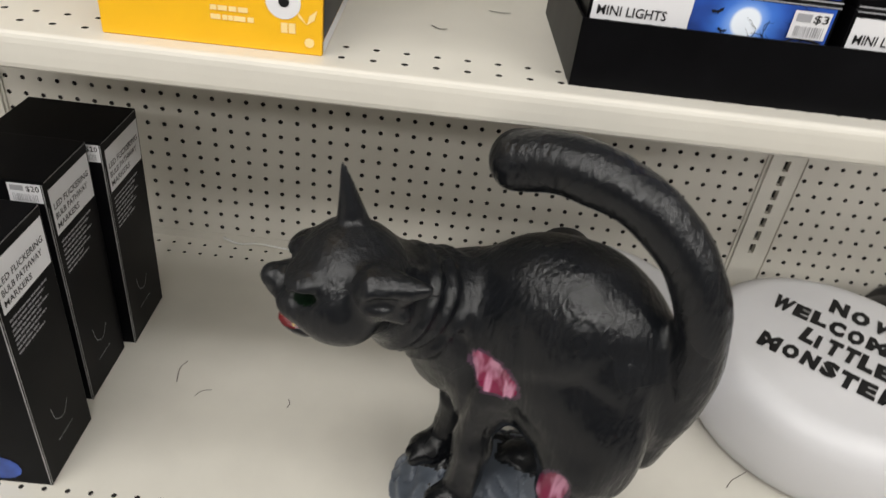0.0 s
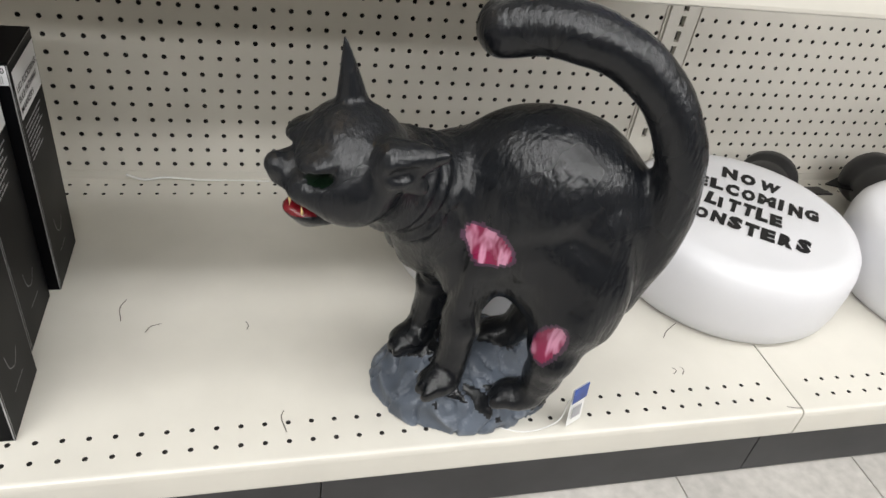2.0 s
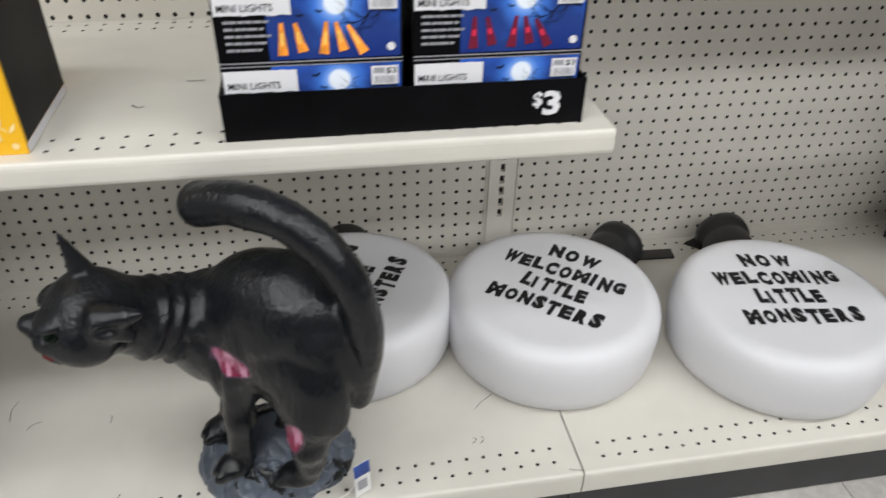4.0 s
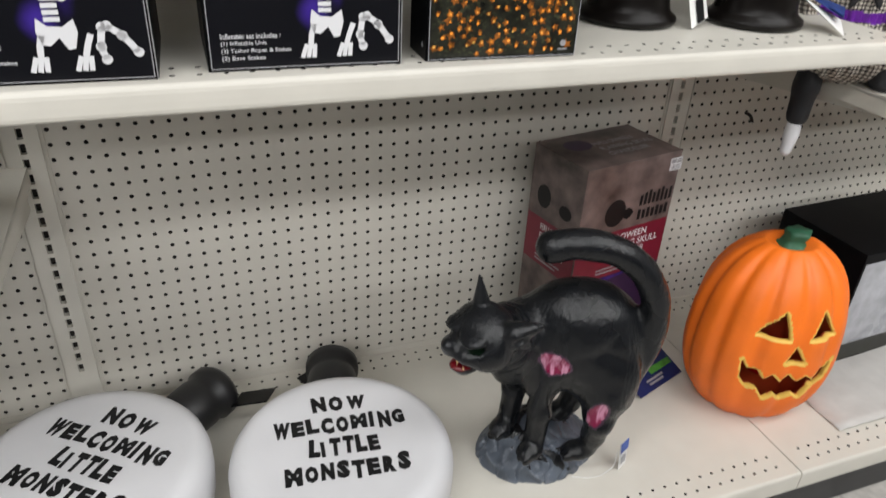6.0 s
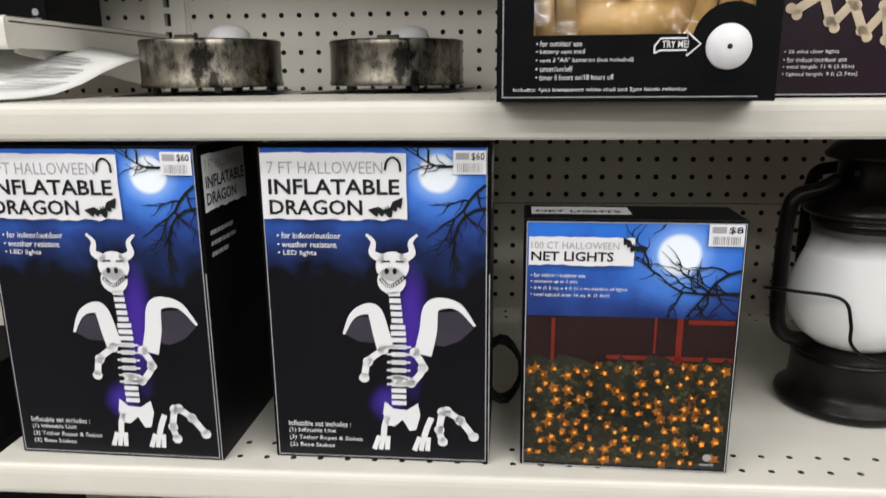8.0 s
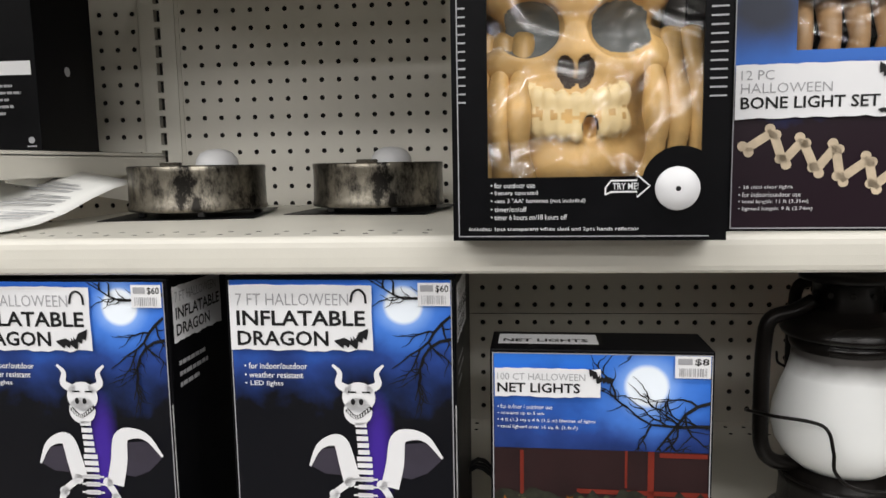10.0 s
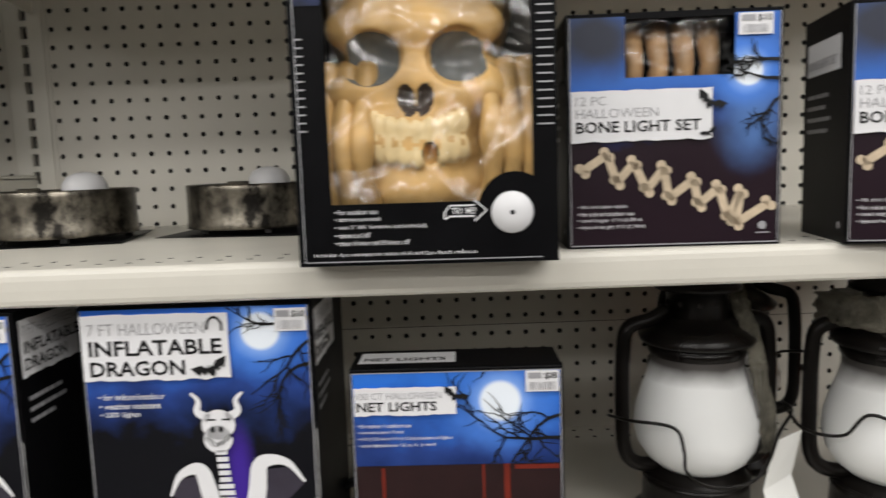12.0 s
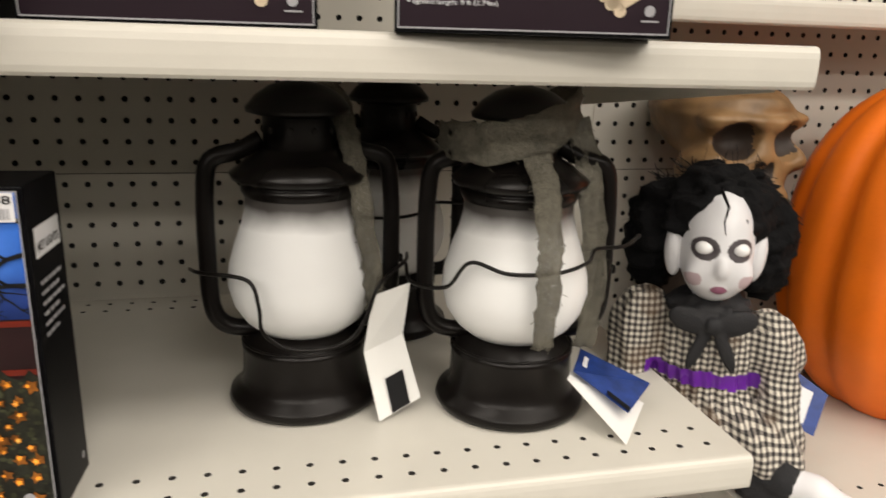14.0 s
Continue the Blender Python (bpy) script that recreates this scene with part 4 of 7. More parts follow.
def mini_carton(at, orange):
    w, d, h = 0.191, 0.16, 0.080
    ob, body = carton("mini_lights_box", w, d, h, at, "mini lights box with %s bulbs on blue print" % ("orange" if orange else "dark red"), "mini lights boxes")
    F = front(w, d, h)
    rng = random.Random(7)
    decal("sky_print", [rect(0.052, 0.003, w - 0.003, h - 0.003)], F, 1, SKYMINI, ob, "blue night sky print")
    decal("bats", [bat(0.098, 0.066, 0.010, 0.3), bat(0.105, 0.052, 0.008, -0.2), bat(0.086, 0.048, 0.008, 0.1)], F, 3, BLACKPRINT, ob)
    twig = branches(0.184, 0.05, math.pi - 0.1, 0.05, 0.0018, 2, rng)
    decal("branch_print", twig, F, 4, BLACKPRINT, ob)
    lab = decal("title_label", [ragged(0.002, 0.050, 0.078, 0.074, 0.0008, rng)], F, 5, WHITEPRINT, ob, "white title label")
    lettering("MINI LIGHTS", 0.006, 0.054, 0.054, 0.0075, F, 6, BLACKPRINT, lab, 0.012)
    decal("small_print", bars(0.010, 0.042, (0.045, 0.04, 0.046, 0.042, 0.036), 0.0072, 0.0028), F, 2, GREYPRINT, ob)
    price_tag(0.156, 0.053, 0.029, 0.021, "$3", F, 5, ob)
    bulbs, caps = [], []
    for k in range(5):
        u, t = 0.066 + 0.021 * k, (-0.02, 0.2, -0.12, 0.22, 0.5)[k]
        base, tip = (u, 0.008 + 0.003 * (k % 2)), (u - math.sin(t) * 0.034, 0.008 + math.cos(t) * 0.034)
        bulbs += stroke([base, ((base[0] + tip[0]) / 2, (base[1] + tip[1]) / 2), tip], lambda s: 0.0105 * (1 - 0.65 * s))
        if not orange:
            caps += stroke([(base[0] * 0.6 + tip[0] * 0.4, base[1] * 0.6 + tip[1] * 0.4), (base[0] * 0.4 + tip[0] * 0.6, base[1] * 0.4 + tip[1] * 0.6)], 0.004)
        else:
            caps += stroke([(base[0] * 0.7 + tip[0] * 0.3, base[1] * 0.7 + tip[1] * 0.3), (base[0] * 0.3 + tip[0] * 0.7, base[1] * 0.3 + tip[1] * 0.7)], 0.003)
    b = decal("bulb_print", bulbs, F, 4, ORANGE if orange else DARKBULB, ob, "orange bulb print" if orange else "dark red bulb print")
    decal("bulb_glint", caps, F, 5, AMBER if orange else mat("red_glint_print", (0.7, 0.03, 0.08), 0.35), b)
    decal("round_mark", [disc(0.178, 0.014, 0.0045, 14)], F, 5, WHITEPRINT, ob)
    decal("border_line", [rect(0.001, 0.001, w - 0.001, 0.0022), rect(0.001, h - 0.002, w - 0.001, h - 0.001)], F, 6, GREYPRINT, ob)
    return ob


tray = thing("display_tray", pose(-0.439, -0.442, A1, 0, 0, 0.4) @ Matrix.Diagonal((1.025, 1, 1, 1)), "black cardboard display tray with a white price", "display tray")
for a in ((0, 0.394, 0, 0.002, 0, 0.054), (0, 0.002, 0.002, 0.2, 0, 0.054), (0.392, 0.394, 0.002, 0.2, 0, 0.054), (0.002, 0.392, 0.198, 0.2, 0, 0.054), (0.002, 0.392, 0.002, 0.198, 0, 0.002)):
    bm = bmesh.new()
    quad_box(bm, *a)
    part("tray_wall", bm, BLACKCARD, tray)
TF = front(0.394, 0.2, 0.054)
lettering("$", 0.334, 0.020, 0.011, 0.020, TF, 1, WHITEPRINT, tray, 0.02, name="price")
lettering("3", 0.346, 0.011, 0.020, 0.030, TF, 1, WHITEPRINT, tray, 0.035, name="price")
first = {}
for r in range(4):
    for c in range(2):
        m = pose(-0.4345 + 0.1995 * c + (0.001 * ((r * 3 + c) % 3)), -0.4335 + 0.001 * (r % 2), A1 + 0.0025 + 0.0805 * r, 0, 0, 0.4)
        if c in first:
            copy_thing(first[c], m)
        else:
            first[c] = mini_carton(m, c == 0)


def skull_carton(at):
    w, d, h = 0.194, 0.15, 0.305
    ob = thing("boxed_skull_light", at, "black window box with a tan plastic skull inside", "box")
    window_frame(w, d, h, 0.026, 0.046, 0.176, 0.285, ob)
    F = front(w, d, h)
    decal("button_surround", [disc(0.162, 0.040, 0.027, 28)], F, 1, BLACKCARD, ob)
    but = part("try_me_button", lathe([(0.0, 0.003), (0.0025, 0.003), (0.0148, 0.0026), (0.0156, 0.0)], 28), WHITEPLASTIC, ob, "white round try-me button", True, pose(0.160, -0.0008, 0.037, 90, 0, 0))
    part("button_hole", lathe([(0.0, 0.0034), (0.0018, 0.0032), (0.002, 0.0025)], 12), BLACKPRINT, but)
    arrow = [(0.110, 0.033), (0.110, 0.038), (0.114, 0.043), (0.132, 0.043), (0.132, 0.047), (0.141, 0.039), (0.132, 0.031), (0.132, 0.035), (0.114, 0.035)]
    ar = decal("arrow_outline", stroke(arrow + [arrow[0]], 0.0012), F, 2, WHITEPRINT, ob)
    lettering("TRY ME!", 0.115, 0.0366, 0.018, 0.0048, F, 2, WHITEPRINT, ar, 0.01)
    for i, (s, l) in enumerate((("• for outdoor use", 0.032), ("• battery operated", 0.034), ("• uses 3 \"AA\" batteries (not included)", 0.068), ("• timer/on/off", 0.026), ("• timer 6 hours on/18 hours off", 0.055))):
        lettering(s, 0.028, 0.0385 - i * 0.0058, l, 0.0038, F, 1, WHITEPRINT, ob)
    lettering("Includes: 1pcs transparent white skull and 2pcs hands reflector", 0.012, 0.0065, 0.122, 0.0035, F, 1, WHITEPRINT, ob)
    decal("border_line", [rect(0.004, 0.0028, w - 0.012, 0.0036), rect(0.004, 0.0028, 0.0048, h - 0.004)], F, 1, GREYPRINT, ob)
    decal("blue_corner", [rect(0.005, 0.19, 0.025, 0.30), rect(0.177, 0.20, 0.190, 0.30)], F, 1, print_sky("blue_corner_print", (0.03, 0.1, 0.4), (0.008, 0.01, 0.02), 0.19, 0.28), ob)
    decal("edge_tick", [rect(0.005, 0.10 + 0.006 * i, 0.0105, 0.1012 + 0.006 * i) for i in range(12)] + [rect(0.180, 0.10 + 0.006 * i, 0.1915, 0.1012 + 0.006 * i) for i in range(16)], F, 2, GREYPRINT, ob)
    film_pane(0.026, 0.046, 0.176, 0.285, ob, 2)
    bm = bmesh.new()
    quad_box(bm, 0.004, w - 0.004, d - 0.006, d - 0.003, 0.004, h - 0.004)
    part("inner_card", bm, mat("inner_card", (0.25, 0.23, 0.21), 0.7, var=0.3), ob)
    return ob


skull_box = skull_carton(pose(0.4675, -0.508, B2, 0, 0, -2.5))

# ---- modelled figures: distance fields meshed once ----
def grid(lo, hi, h):
    ax = [np.arange(a, b + h, h, dtype=np.float32) for a, b in zip(lo, hi)]
    return np.stack(np.meshgrid(*ax, indexing="ij"), -1)


def ell(p, c, r, yaw=0.0, pitch=0.0):
    q = p - np.array(c, np.float32)
    if yaw or pitch:
        m = np.array((Matrix.Rotation(radians(yaw), 3, "Z") @ Matrix.Rotation(radians(pitch), 3, "Y")), np.float32)
        q = q @ m
    r = np.array(r, np.float32)
    k0 = np.sqrt((np.square(q / r)).sum(-1)) + 1e-6
    k1 = np.sqrt((np.square(q / (r * r))).sum(-1)) + 1e-6
    return k0 * (k0 - 1) / k1


def cap(p, a, b, ra, rb):
    a, b = np.array(a, np.float32), np.array(b, np.float32)
    d = b - a
    t = np.clip(((p - a) @ d) / float(d @ d), 0, 1)
    return np.sqrt(np.square(p - a - t[..., None] * d).sum(-1)) - (ra + (rb - ra) * t)


def smin(a, b, k):
    h = np.clip(0.5 + 0.5 * (b - a) / k, 0, 1)
    return b + (a - b) * h - k * h * (1 - h)


def chain(p, pts, radii):
    d = None
    for (a, b), (ra, rb) in zip(zip(pts, pts[1:]), zip(radii, radii[1:])):
        c = cap(p, a, b, ra, rb)
        d = c if d is None else smin(d, c, 0.012)
    return d


def wobble(p, scale, seed):
    """Cheap smooth lumps in -1..1."""
    rng = np.random.default_rng(seed)
    out = 0
    for k in range(7):
        w = rng.normal(size=3).astype(np.float32)
        w *= scale * (0.7 + 0.25 * k) / np.linalg.norm(w)
        out = out + np.sin(p @ w + rng.uniform(0, 6.28)) / 7
    return out * 1.8


def surface(d, lo, h):
    """Verts and quads where the field d crosses zero."""
    n = np.array(d.shape) - 1
    acc, cnt = np.zeros((*n, 3), np.float32), np.zeros(n, np.float32)

    def corner(o):
        return d[o[0]:n[0] + o[0], o[1]:n[1] + o[1], o[2]:n[2] + o[2]]
    for ax in range(3):
        u, v = [a for a in range(3) if a != ax]
        for i, j in itertools.product((0, 1), (0, 1)):
            o = [0, 0, 0]
            o[u], o[v] = i, j
            o2 = list(o)
            o2[ax] = 1
            a, b = corner(o), corner(o2)
            x = (a < 0) != (b < 0)
            t = np.where(x, a / np.where(x, a - b, 1), 0)
            for k in range(3):
                acc[..., k] += np.where(x, t if k == ax else o[k], 0)
            cnt += x
    on = cnt > 0
    idx = np.full(n, -1, np.int64)
    idx[on] = np.arange(on.sum())
    base = np.argwhere(on)
    verts = (base + acc[on] / cnt[on][:, None]) * h + np.array(lo)
    faces = []
    for ax in range(3):
        u, v = (ax + 1) % 3, (ax + 2) % 3
        sl0, sl1 = [slice(1, -1)] * 3, [slice(1, -1)] * 3
        sl0[ax], sl1[ax] = slice(0, -1), slice(1, None)
        a, b = d[tuple(sl0)], d[tuple(sl1)]
        for flip, hit in ((False, (a < 0) & (b >= 0)), (True, (a >= 0) & (b < 0))):
            c = np.argwhere(hit)
            if not len(c):
                continue
            off = np.ones(3, np.int64)
            off[ax] = 0
            c = c + off
            eu, ev = np.eye(3, dtype=np.int64)[u], np.eye(3, dtype=np.int64)[v]
            q = np.stack([idx[tuple((c - du * eu - dv * ev).T)] for du, dv in ((1, 1), (0, 1), (0, 0), (1, 0))], 1)
            faces.append(q[:, ::-1] if flip else q)
    return verts, np.concatenate(faces)


def field_mesh(name, d, lo, h, mats_used, paint=None):
    v, f = surface(d, lo, h)
    me = bpy.data.meshes.new(name)
    me.from_pydata(v.tolist(), [], f.tolist())
    for m in mats_used:
        me.materials.append(m)
    if paint is not None:
        me.polygons.foreach_set("material_index", paint(v[f].mean(1)).astype(np.int32))
    me.shade_smooth()
    return me


def add_bm(me, bm):
    """Joins a small bmesh into a mesh, keeping its face materials."""
    b = bmesh.new()
    b.from_mesh(me)
    tmp = finish(bm, "joined", True)
    b.from_mesh(tmp)
    b.to_mesh(me)
    b.free()
    bpy.data.meshes.remove(tmp)
    return me


def bump_mat(m, scale, stretch, strength, dist=0.002):
    """Adds a stretched relief to a material."""
    nt = m.node_tree
    bs = nt.nodes["Principled BSDF"]
    tc, mp, nz, b = (nt.nodes.new(k) for k in ("ShaderNodeTexCoord", "ShaderNodeMapping", "ShaderNodeTexNoise", "ShaderNodeBump"))
    mp.inputs["Scale"].default_value = stretch
    nz.inputs["Scale"].default_value, nz.inputs["Detail"].default_value = scale, 4
    b.inputs["Strength"].default_value, b.inputs["Distance"].default_value = strength, dist
    nt.links.new(tc.outputs["Object"], mp.inputs["Vector"])
    nt.links.new(mp.outputs[0], nz.inputs["Vector"])
    nt.links.new(nz.outputs["Fac"], b.inputs["Height"])
    nt.links.new(b.outputs[0], bs.inputs["Normal"])
    return m


def worn_edges(m, edge, lo=0.5, hi=0.56):
    """Paler paint dragged over raised edges."""
    nt = m.node_tree
    bs = nt.nodes["Principled BSDF"]
    src = bs.inputs["Base Color"].links[0].from_socket
    ge, mr, mx = nt.nodes.new("ShaderNodeNewGeometry"), nt.nodes.new("ShaderNodeMapRange"), nt.nodes.new("ShaderNodeMixRGB")
    mr.inputs["From Min"].default_value, mr.inputs["From Max"].default_value = lo, hi
    mx.inputs["Color2"].default_value = (*edge, 1)
    nt.links.new(ge.outputs["Pointiness"], mr.inputs["Value"])
    nt.links.new(mr.outputs[0], mx.inputs["Fac"])
    nt.links.new(src, mx.inputs["Color1"])
    nt.links.new(mx.outputs[0], bs.inputs["Base Color"])
    return m


def striped(name, a, b, scale, rough=0.3):
    m = mat(name, a, rough)
    nt = m.node_tree
    bs = nt.nodes["Principled BSDF"]
    tc, wv, cr = nt.nodes.new("ShaderNodeTexCoord"), nt.nodes.new("ShaderNodeTexNoise"), nt.nodes.new("ShaderNodeValToRGB")
    mp = nt.nodes.new("ShaderNodeMapping")
    mp.inputs["Rotation"].default_value = (0, radians(25), 0)
    mp.inputs["Scale"].default_value = (7.0, 1.0, 1.6)
    wv.inputs["Scale"].default_value, wv.inputs["Distortion"].default_value, wv.inputs["Detail"].default_value = scale, 0.4, 2
    cr.color_ramp.elements[0].position, cr.color_ramp.elements[0].color = 0.48, (*a, 1)
    cr.color_ramp.elements[1].position, cr.color_ramp.elements[1].color = 0.62, (*b, 1)
    nt.links.new(tc.outputs["Object"], mp.inputs[0])
    nt.links.new(mp.outputs[0], wv.inputs["Vector"])
    nt.links.new(wv.outputs["Fac"], cr.inputs[0])
    nt.links.new(cr.outputs[0], bs.inputs["Base Color"])
    return m


CATBLACK = bump_mat(mat("black_moulded_fur", (0.0058, 0.0066, 0.0082), 0.27, var=0.2, scale=60, spec=0.38), 165, (1.0, 1.0, 0.32), 0.6, 0.003)
WOUND = striped("raw_pink_ribs", (0.19, 0.004, 0.045), (0.56, 0.25, 0.37), 13)
WOUNDRIM = mat("purple_rim", (0.055, 0.02, 0.045), 0.35, var=0.4)
ROCK = worn_edges(bump_mat(mat("slate_grey_rock", (0.075, 0.090, 0.115), 0.5, var=0.35, scale=40), 70, (1, 1, 1), 0.5), (0.30, 0.33, 0.38), 0.515, 0.60)
CATEYE = mat("dark_green_eye", (0.003, 0.008, 0.004), 0.25, spec=0.3)
MOUTH = mat("red_mouth", (0.13, 0.006, 0.010), 0.25, var=0.5, scale=90)
TEETH = mat("ivory_teeth", (0.62, 0.45, 0.2), 0.4)


TWIST = 28.0


def cat_mesh():
    h = 0.0032
    lo, hi = (-0.26, -0.15, -0.012), (0.225, 0.115, 0.475)
    p = grid(lo, hi, h)
    head_p, turn = p, np.array(Matrix.Rotation(radians(TWIST), 3, "Z"), np.float32)
    p = head_p @ turn.T
    d = ell(p, (0.056, 0.0, 0.264), (0.116, 0.070, 0.101), 0, -8)
    d = smin(d, ell(p, (-0.050, -0.004, 0.228), (0.062, 0.058, 0.070)), 0.04)
    d = smin(d, ell(p, (0.114, -0.040, 0.204), (0.057, 0.034, 0.061), 0, 22), 0.03)
    d = smin(d, ell(p, (0.114, 0.040, 0.204), (0.057, 0.034, 0.061), 0, 22), 0.03)
    body_p, p = p, head_p
    d = smin(d, cap(p, (-0.066, 0.004, 0.262), (-0.134, -0.043, 0.316), 0.050, 0.043), 0.03)
    for k, (t, r) in enumerate(((0.28, 0.0545), (0.46, 0.0515), (0.66, 0.050))):
        c = (-0.064 - 0.07 * t, 0.004 - 0.047 * t, 0.264 + 0.05 * t)
        d = smin(d, ell(p, c, (0.010, r, r), 32, 35), 0.007)
    # head
    hd = ell(p, (-0.156, -0.060, 0.335), (0.050, 0.053, 0.046), 18)
    hd = smin(hd, ell(p, (-0.192, -0.086, 0.324), (0.024, 0.020, 0.016)), 0.008)
    hd = smin(hd, ell(p, (-0.204, -0.064, 0.327), (0.025, 0.022, 0.017)), 0.007)
    hd = smin(hd, ell(p, (-0.221, -0.070, 0.335), (0.010, 0.012, 0.009)), 0.004)
    hd = smin(hd, ell(p, (-0.190, -0.090, 0.353), (0.018, 0.022, 0.0065), 30, -22), 0.005)
    hd = smin(hd, ell(p, (-0.199, -0.046, 0.354), (0.015, 0.018, 0.0065), -10, -22), 0.005)
    hd = smin(hd, ell(p, (-0.160, -0.100, 0.322), (0.030, 0.018, 0.024)), 0.016)
    hd = np.maximum(hd, -ell(p, (-0.192, -0.106, 0.341), (0.017, 0.014, 0.0075), 25, -12))
    hd = np.maximum(hd, -ell(p, (-0.214, -0.072, 0.3075), (0.024, 0.030, 0.0095), 15, 14))
    jaw = smin(ell(p, (-0.192, -0.070, 0.292), (0.026, 0.019, 0.0085), 18, 16), cap(p, (-0.165, -0.062, 0.295), (-0.192, -0.07, 0.290), 0.018, 0.012), 0.01)
    hd = smin(hd, jaw, 0.007)
    hd = smin(hd, cap(p, (-0.156, -0.046, 0.372), (-0.167, -0.052, 0.430), 0.0150, 0.0022), 0.0045)
    near = smin(cap(p, (-0.128, -0.104, 0.356), (-0.088, -0.112, 0.366), 0.020, 0.006), cap(p, (-0.130, -0.098, 0.345), (-0.105, -0.108, 0.338), 0.016, 0.008), 0.01)
    hd = smin(hd, near, 0.010)
    hd = np.maximum(hd, -ell(p, (-0.124, -0.126, 0.353), (0.022, 0.011, 0.009), 8, -10))
    d = smin(d, hd, 0.014)
    p = body_p
    # legs and paws
    fore_p, hind_p = head_p - np.array((0.012, 0, 0), np.float32), body_p - np.array((0.008, 0, 0), np.float32)
    for pts, rr in (([(-0.026, -0.036, 0.205), (-0.030, -0.046, 0.14), (-0.036, -0.050, 0.085)], [0.031, 0.0215, 0.0195]),
                    ([(-0.038, 0.030, 0.205), (-0.046, 0.022, 0.14), (-0.054, 0.016, 0.085)], [0.031, 0.021, 0.019])):
        d = smin(d, chain(fore_p, pts, rr), 0.022)
    for pts, rr in (([(0.108, -0.045, 0.175), (0.100, -0.052, 0.135), (0.098, -0.049, 0.100), (0.092, -0.048, 0.072)], [0.036, 0.0265, 0.0195, 0.0175]),
                    ([(0.098, 0.046, 0.175), (0.076, 0.042, 0.130), (0.064, 0.037, 0.095), (0.054, 0.034, 0.078)], [0.034, 0.024, 0.019, 0.0175])):
        d = smin(d, chain(hind_p, pts, rr), 0.022)
    for k0, c in enumerate(((-0.050, -0.062, 0.068), (-0.072, 0.004, 0.070), (0.074, -0.050, 0.060), (0.036, 0.030, 0.070))):
        p = fore_p if k0 < 2 else hind_p
        paw = ell(p, c, (0.026, 0.021, 0.015), 20)
        for k in (-1, 0, 1):
            paw = smin(paw, ell(p, (c[0] - 0.020 + 0.004 * abs(k), c[1] + 0.012 * k - 0.005, c[2] - 0.004), (0.011, 0.0062, 0.009), 20), 0.004)
        d = smin(d, paw, 0.012)
    p = body_p
    tail = None
    pts = spline([(0.156, 0, 0.19), (0.172, -0.003, 0.25), (0.177, -0.008, 0.312), (0.165, -0.013, 0.365), (0.132, -0.018, 0.410), (0.086, -0.022, 0.435), (0.033, -0.024, 0.441), (-0.012, -0.026, 0.432)], 4)
    for i, (a, b) in enumerate(zip(pts, pts[1:])):
        r = 0.0225 + 0.0025 * abs(2 * i / len(pts) - 1)
        c = cap(p, a, b, r, r)
        tail = c if tail is None else np.minimum(tail, c)
    d = smin(d, tail, 0.014)
    d = d + 0.0010 * wobble(p, 80, 4) * (p[..., 2] > 0.1)
    # muscle creases
    d = d + 0.0032 * np.exp(-np.square(ell(p, (0.085, -0.02, 0.20), (0.075, 0.09, 0.085), 0, 20) / 0.009)) + 0.004 * np.exp(-np.square(ell(p, (-0.045, -0.03, 0.215), (0.045, 0.08, 0.075)) / 0.005))
    for c, q, k in (((-0.010, -0.05, 0.225), (0.050, 0.08, 0.095), 0.0012), ((0.120, -0.03, 0.225), (0.052, 0.09, 0.085), 0.0018), ((0.060, -0.05, 0.170), (0.050, 0.07, 0.040), 0.0014)):
        d = d + k * np.exp(-np.square(ell(p, c, q, 0, 15) / 0.009))
    for c, r in (((0.016, -0.076, 0.246), (0.036, 0.026, 0.024)), ((0.098, -0.084, 0.160), (0.020, 0.022, 0.034))):
        d = np.maximum(d, -ell(p, c, (r[0], 0.013, r[2]), 0, 24))
    # rock base
    p = head_p
    rk = ell(p, (0.014, -0.002, 0.0), (0.119, 0.086, 0.071))
    rk = rk + 0.006 * np.abs(wobble(p, 75, 9)) + 0.004 * wobble(p, 40, 3) - 0.003
    cells = np.abs(wobble(p * np.array((1, 1, 0.8), np.float32), 95, 12))
    rk = rk + 0.006 * np.exp(-np.square(cells / 0.10)) * (p[..., 2] < 0.066)
    rk = np.maximum(rk, -p[..., 2])
    body = d.copy()
    d = np.minimum(d, rk)

    def paint(c):
        out = np.zeros(len(c), int)
        q = c.astype(np.float32)
        qb = q @ turn.T
        out[ell(q, (0.014, -0.002, 0.0), (0.122, 0.089, 0.074)) < 0.0] = 3
        i = np.clip(np.round((q - np.array(lo)) / h).astype(int), 0, np.array(body.shape) - 1)
        out[(body[tuple(i.T)] < 0.0035) & (out == 3)] = 0
        for w, r in (((0.016, -0.080, 0.246), (0.036, 0.03, 0.024)), ((0.098, -0.088, 0.160), (0.019, 0.03, 0.034))):
            out[ell(qb, w, (r[0] + 0.001, r[1], r[2] + 0.001), 0, 24) < 0] = 2
            out[ell(qb, w, (r[0] - 0.003, r[1], r[2] - 0.003), 0, 24) < 0] = 1
        out[ell(q, (-0.190, -0.102, 0.340), (0.013, 0.013, 0.006), 25, -12) < 0] = 4
        out[ell(q, (-0.207, -0.074, 0.3045), (0.024, 0.026, 0.0095), 15, 14) < 0] = 5
        return out
    me = field_mesh("cat_statue", d, lo, h, [CATBLACK, WOUND, WOUNDRIM, ROCK, CATEYE, MOUTH, TEETH], paint)
    bm = bmesh.new()
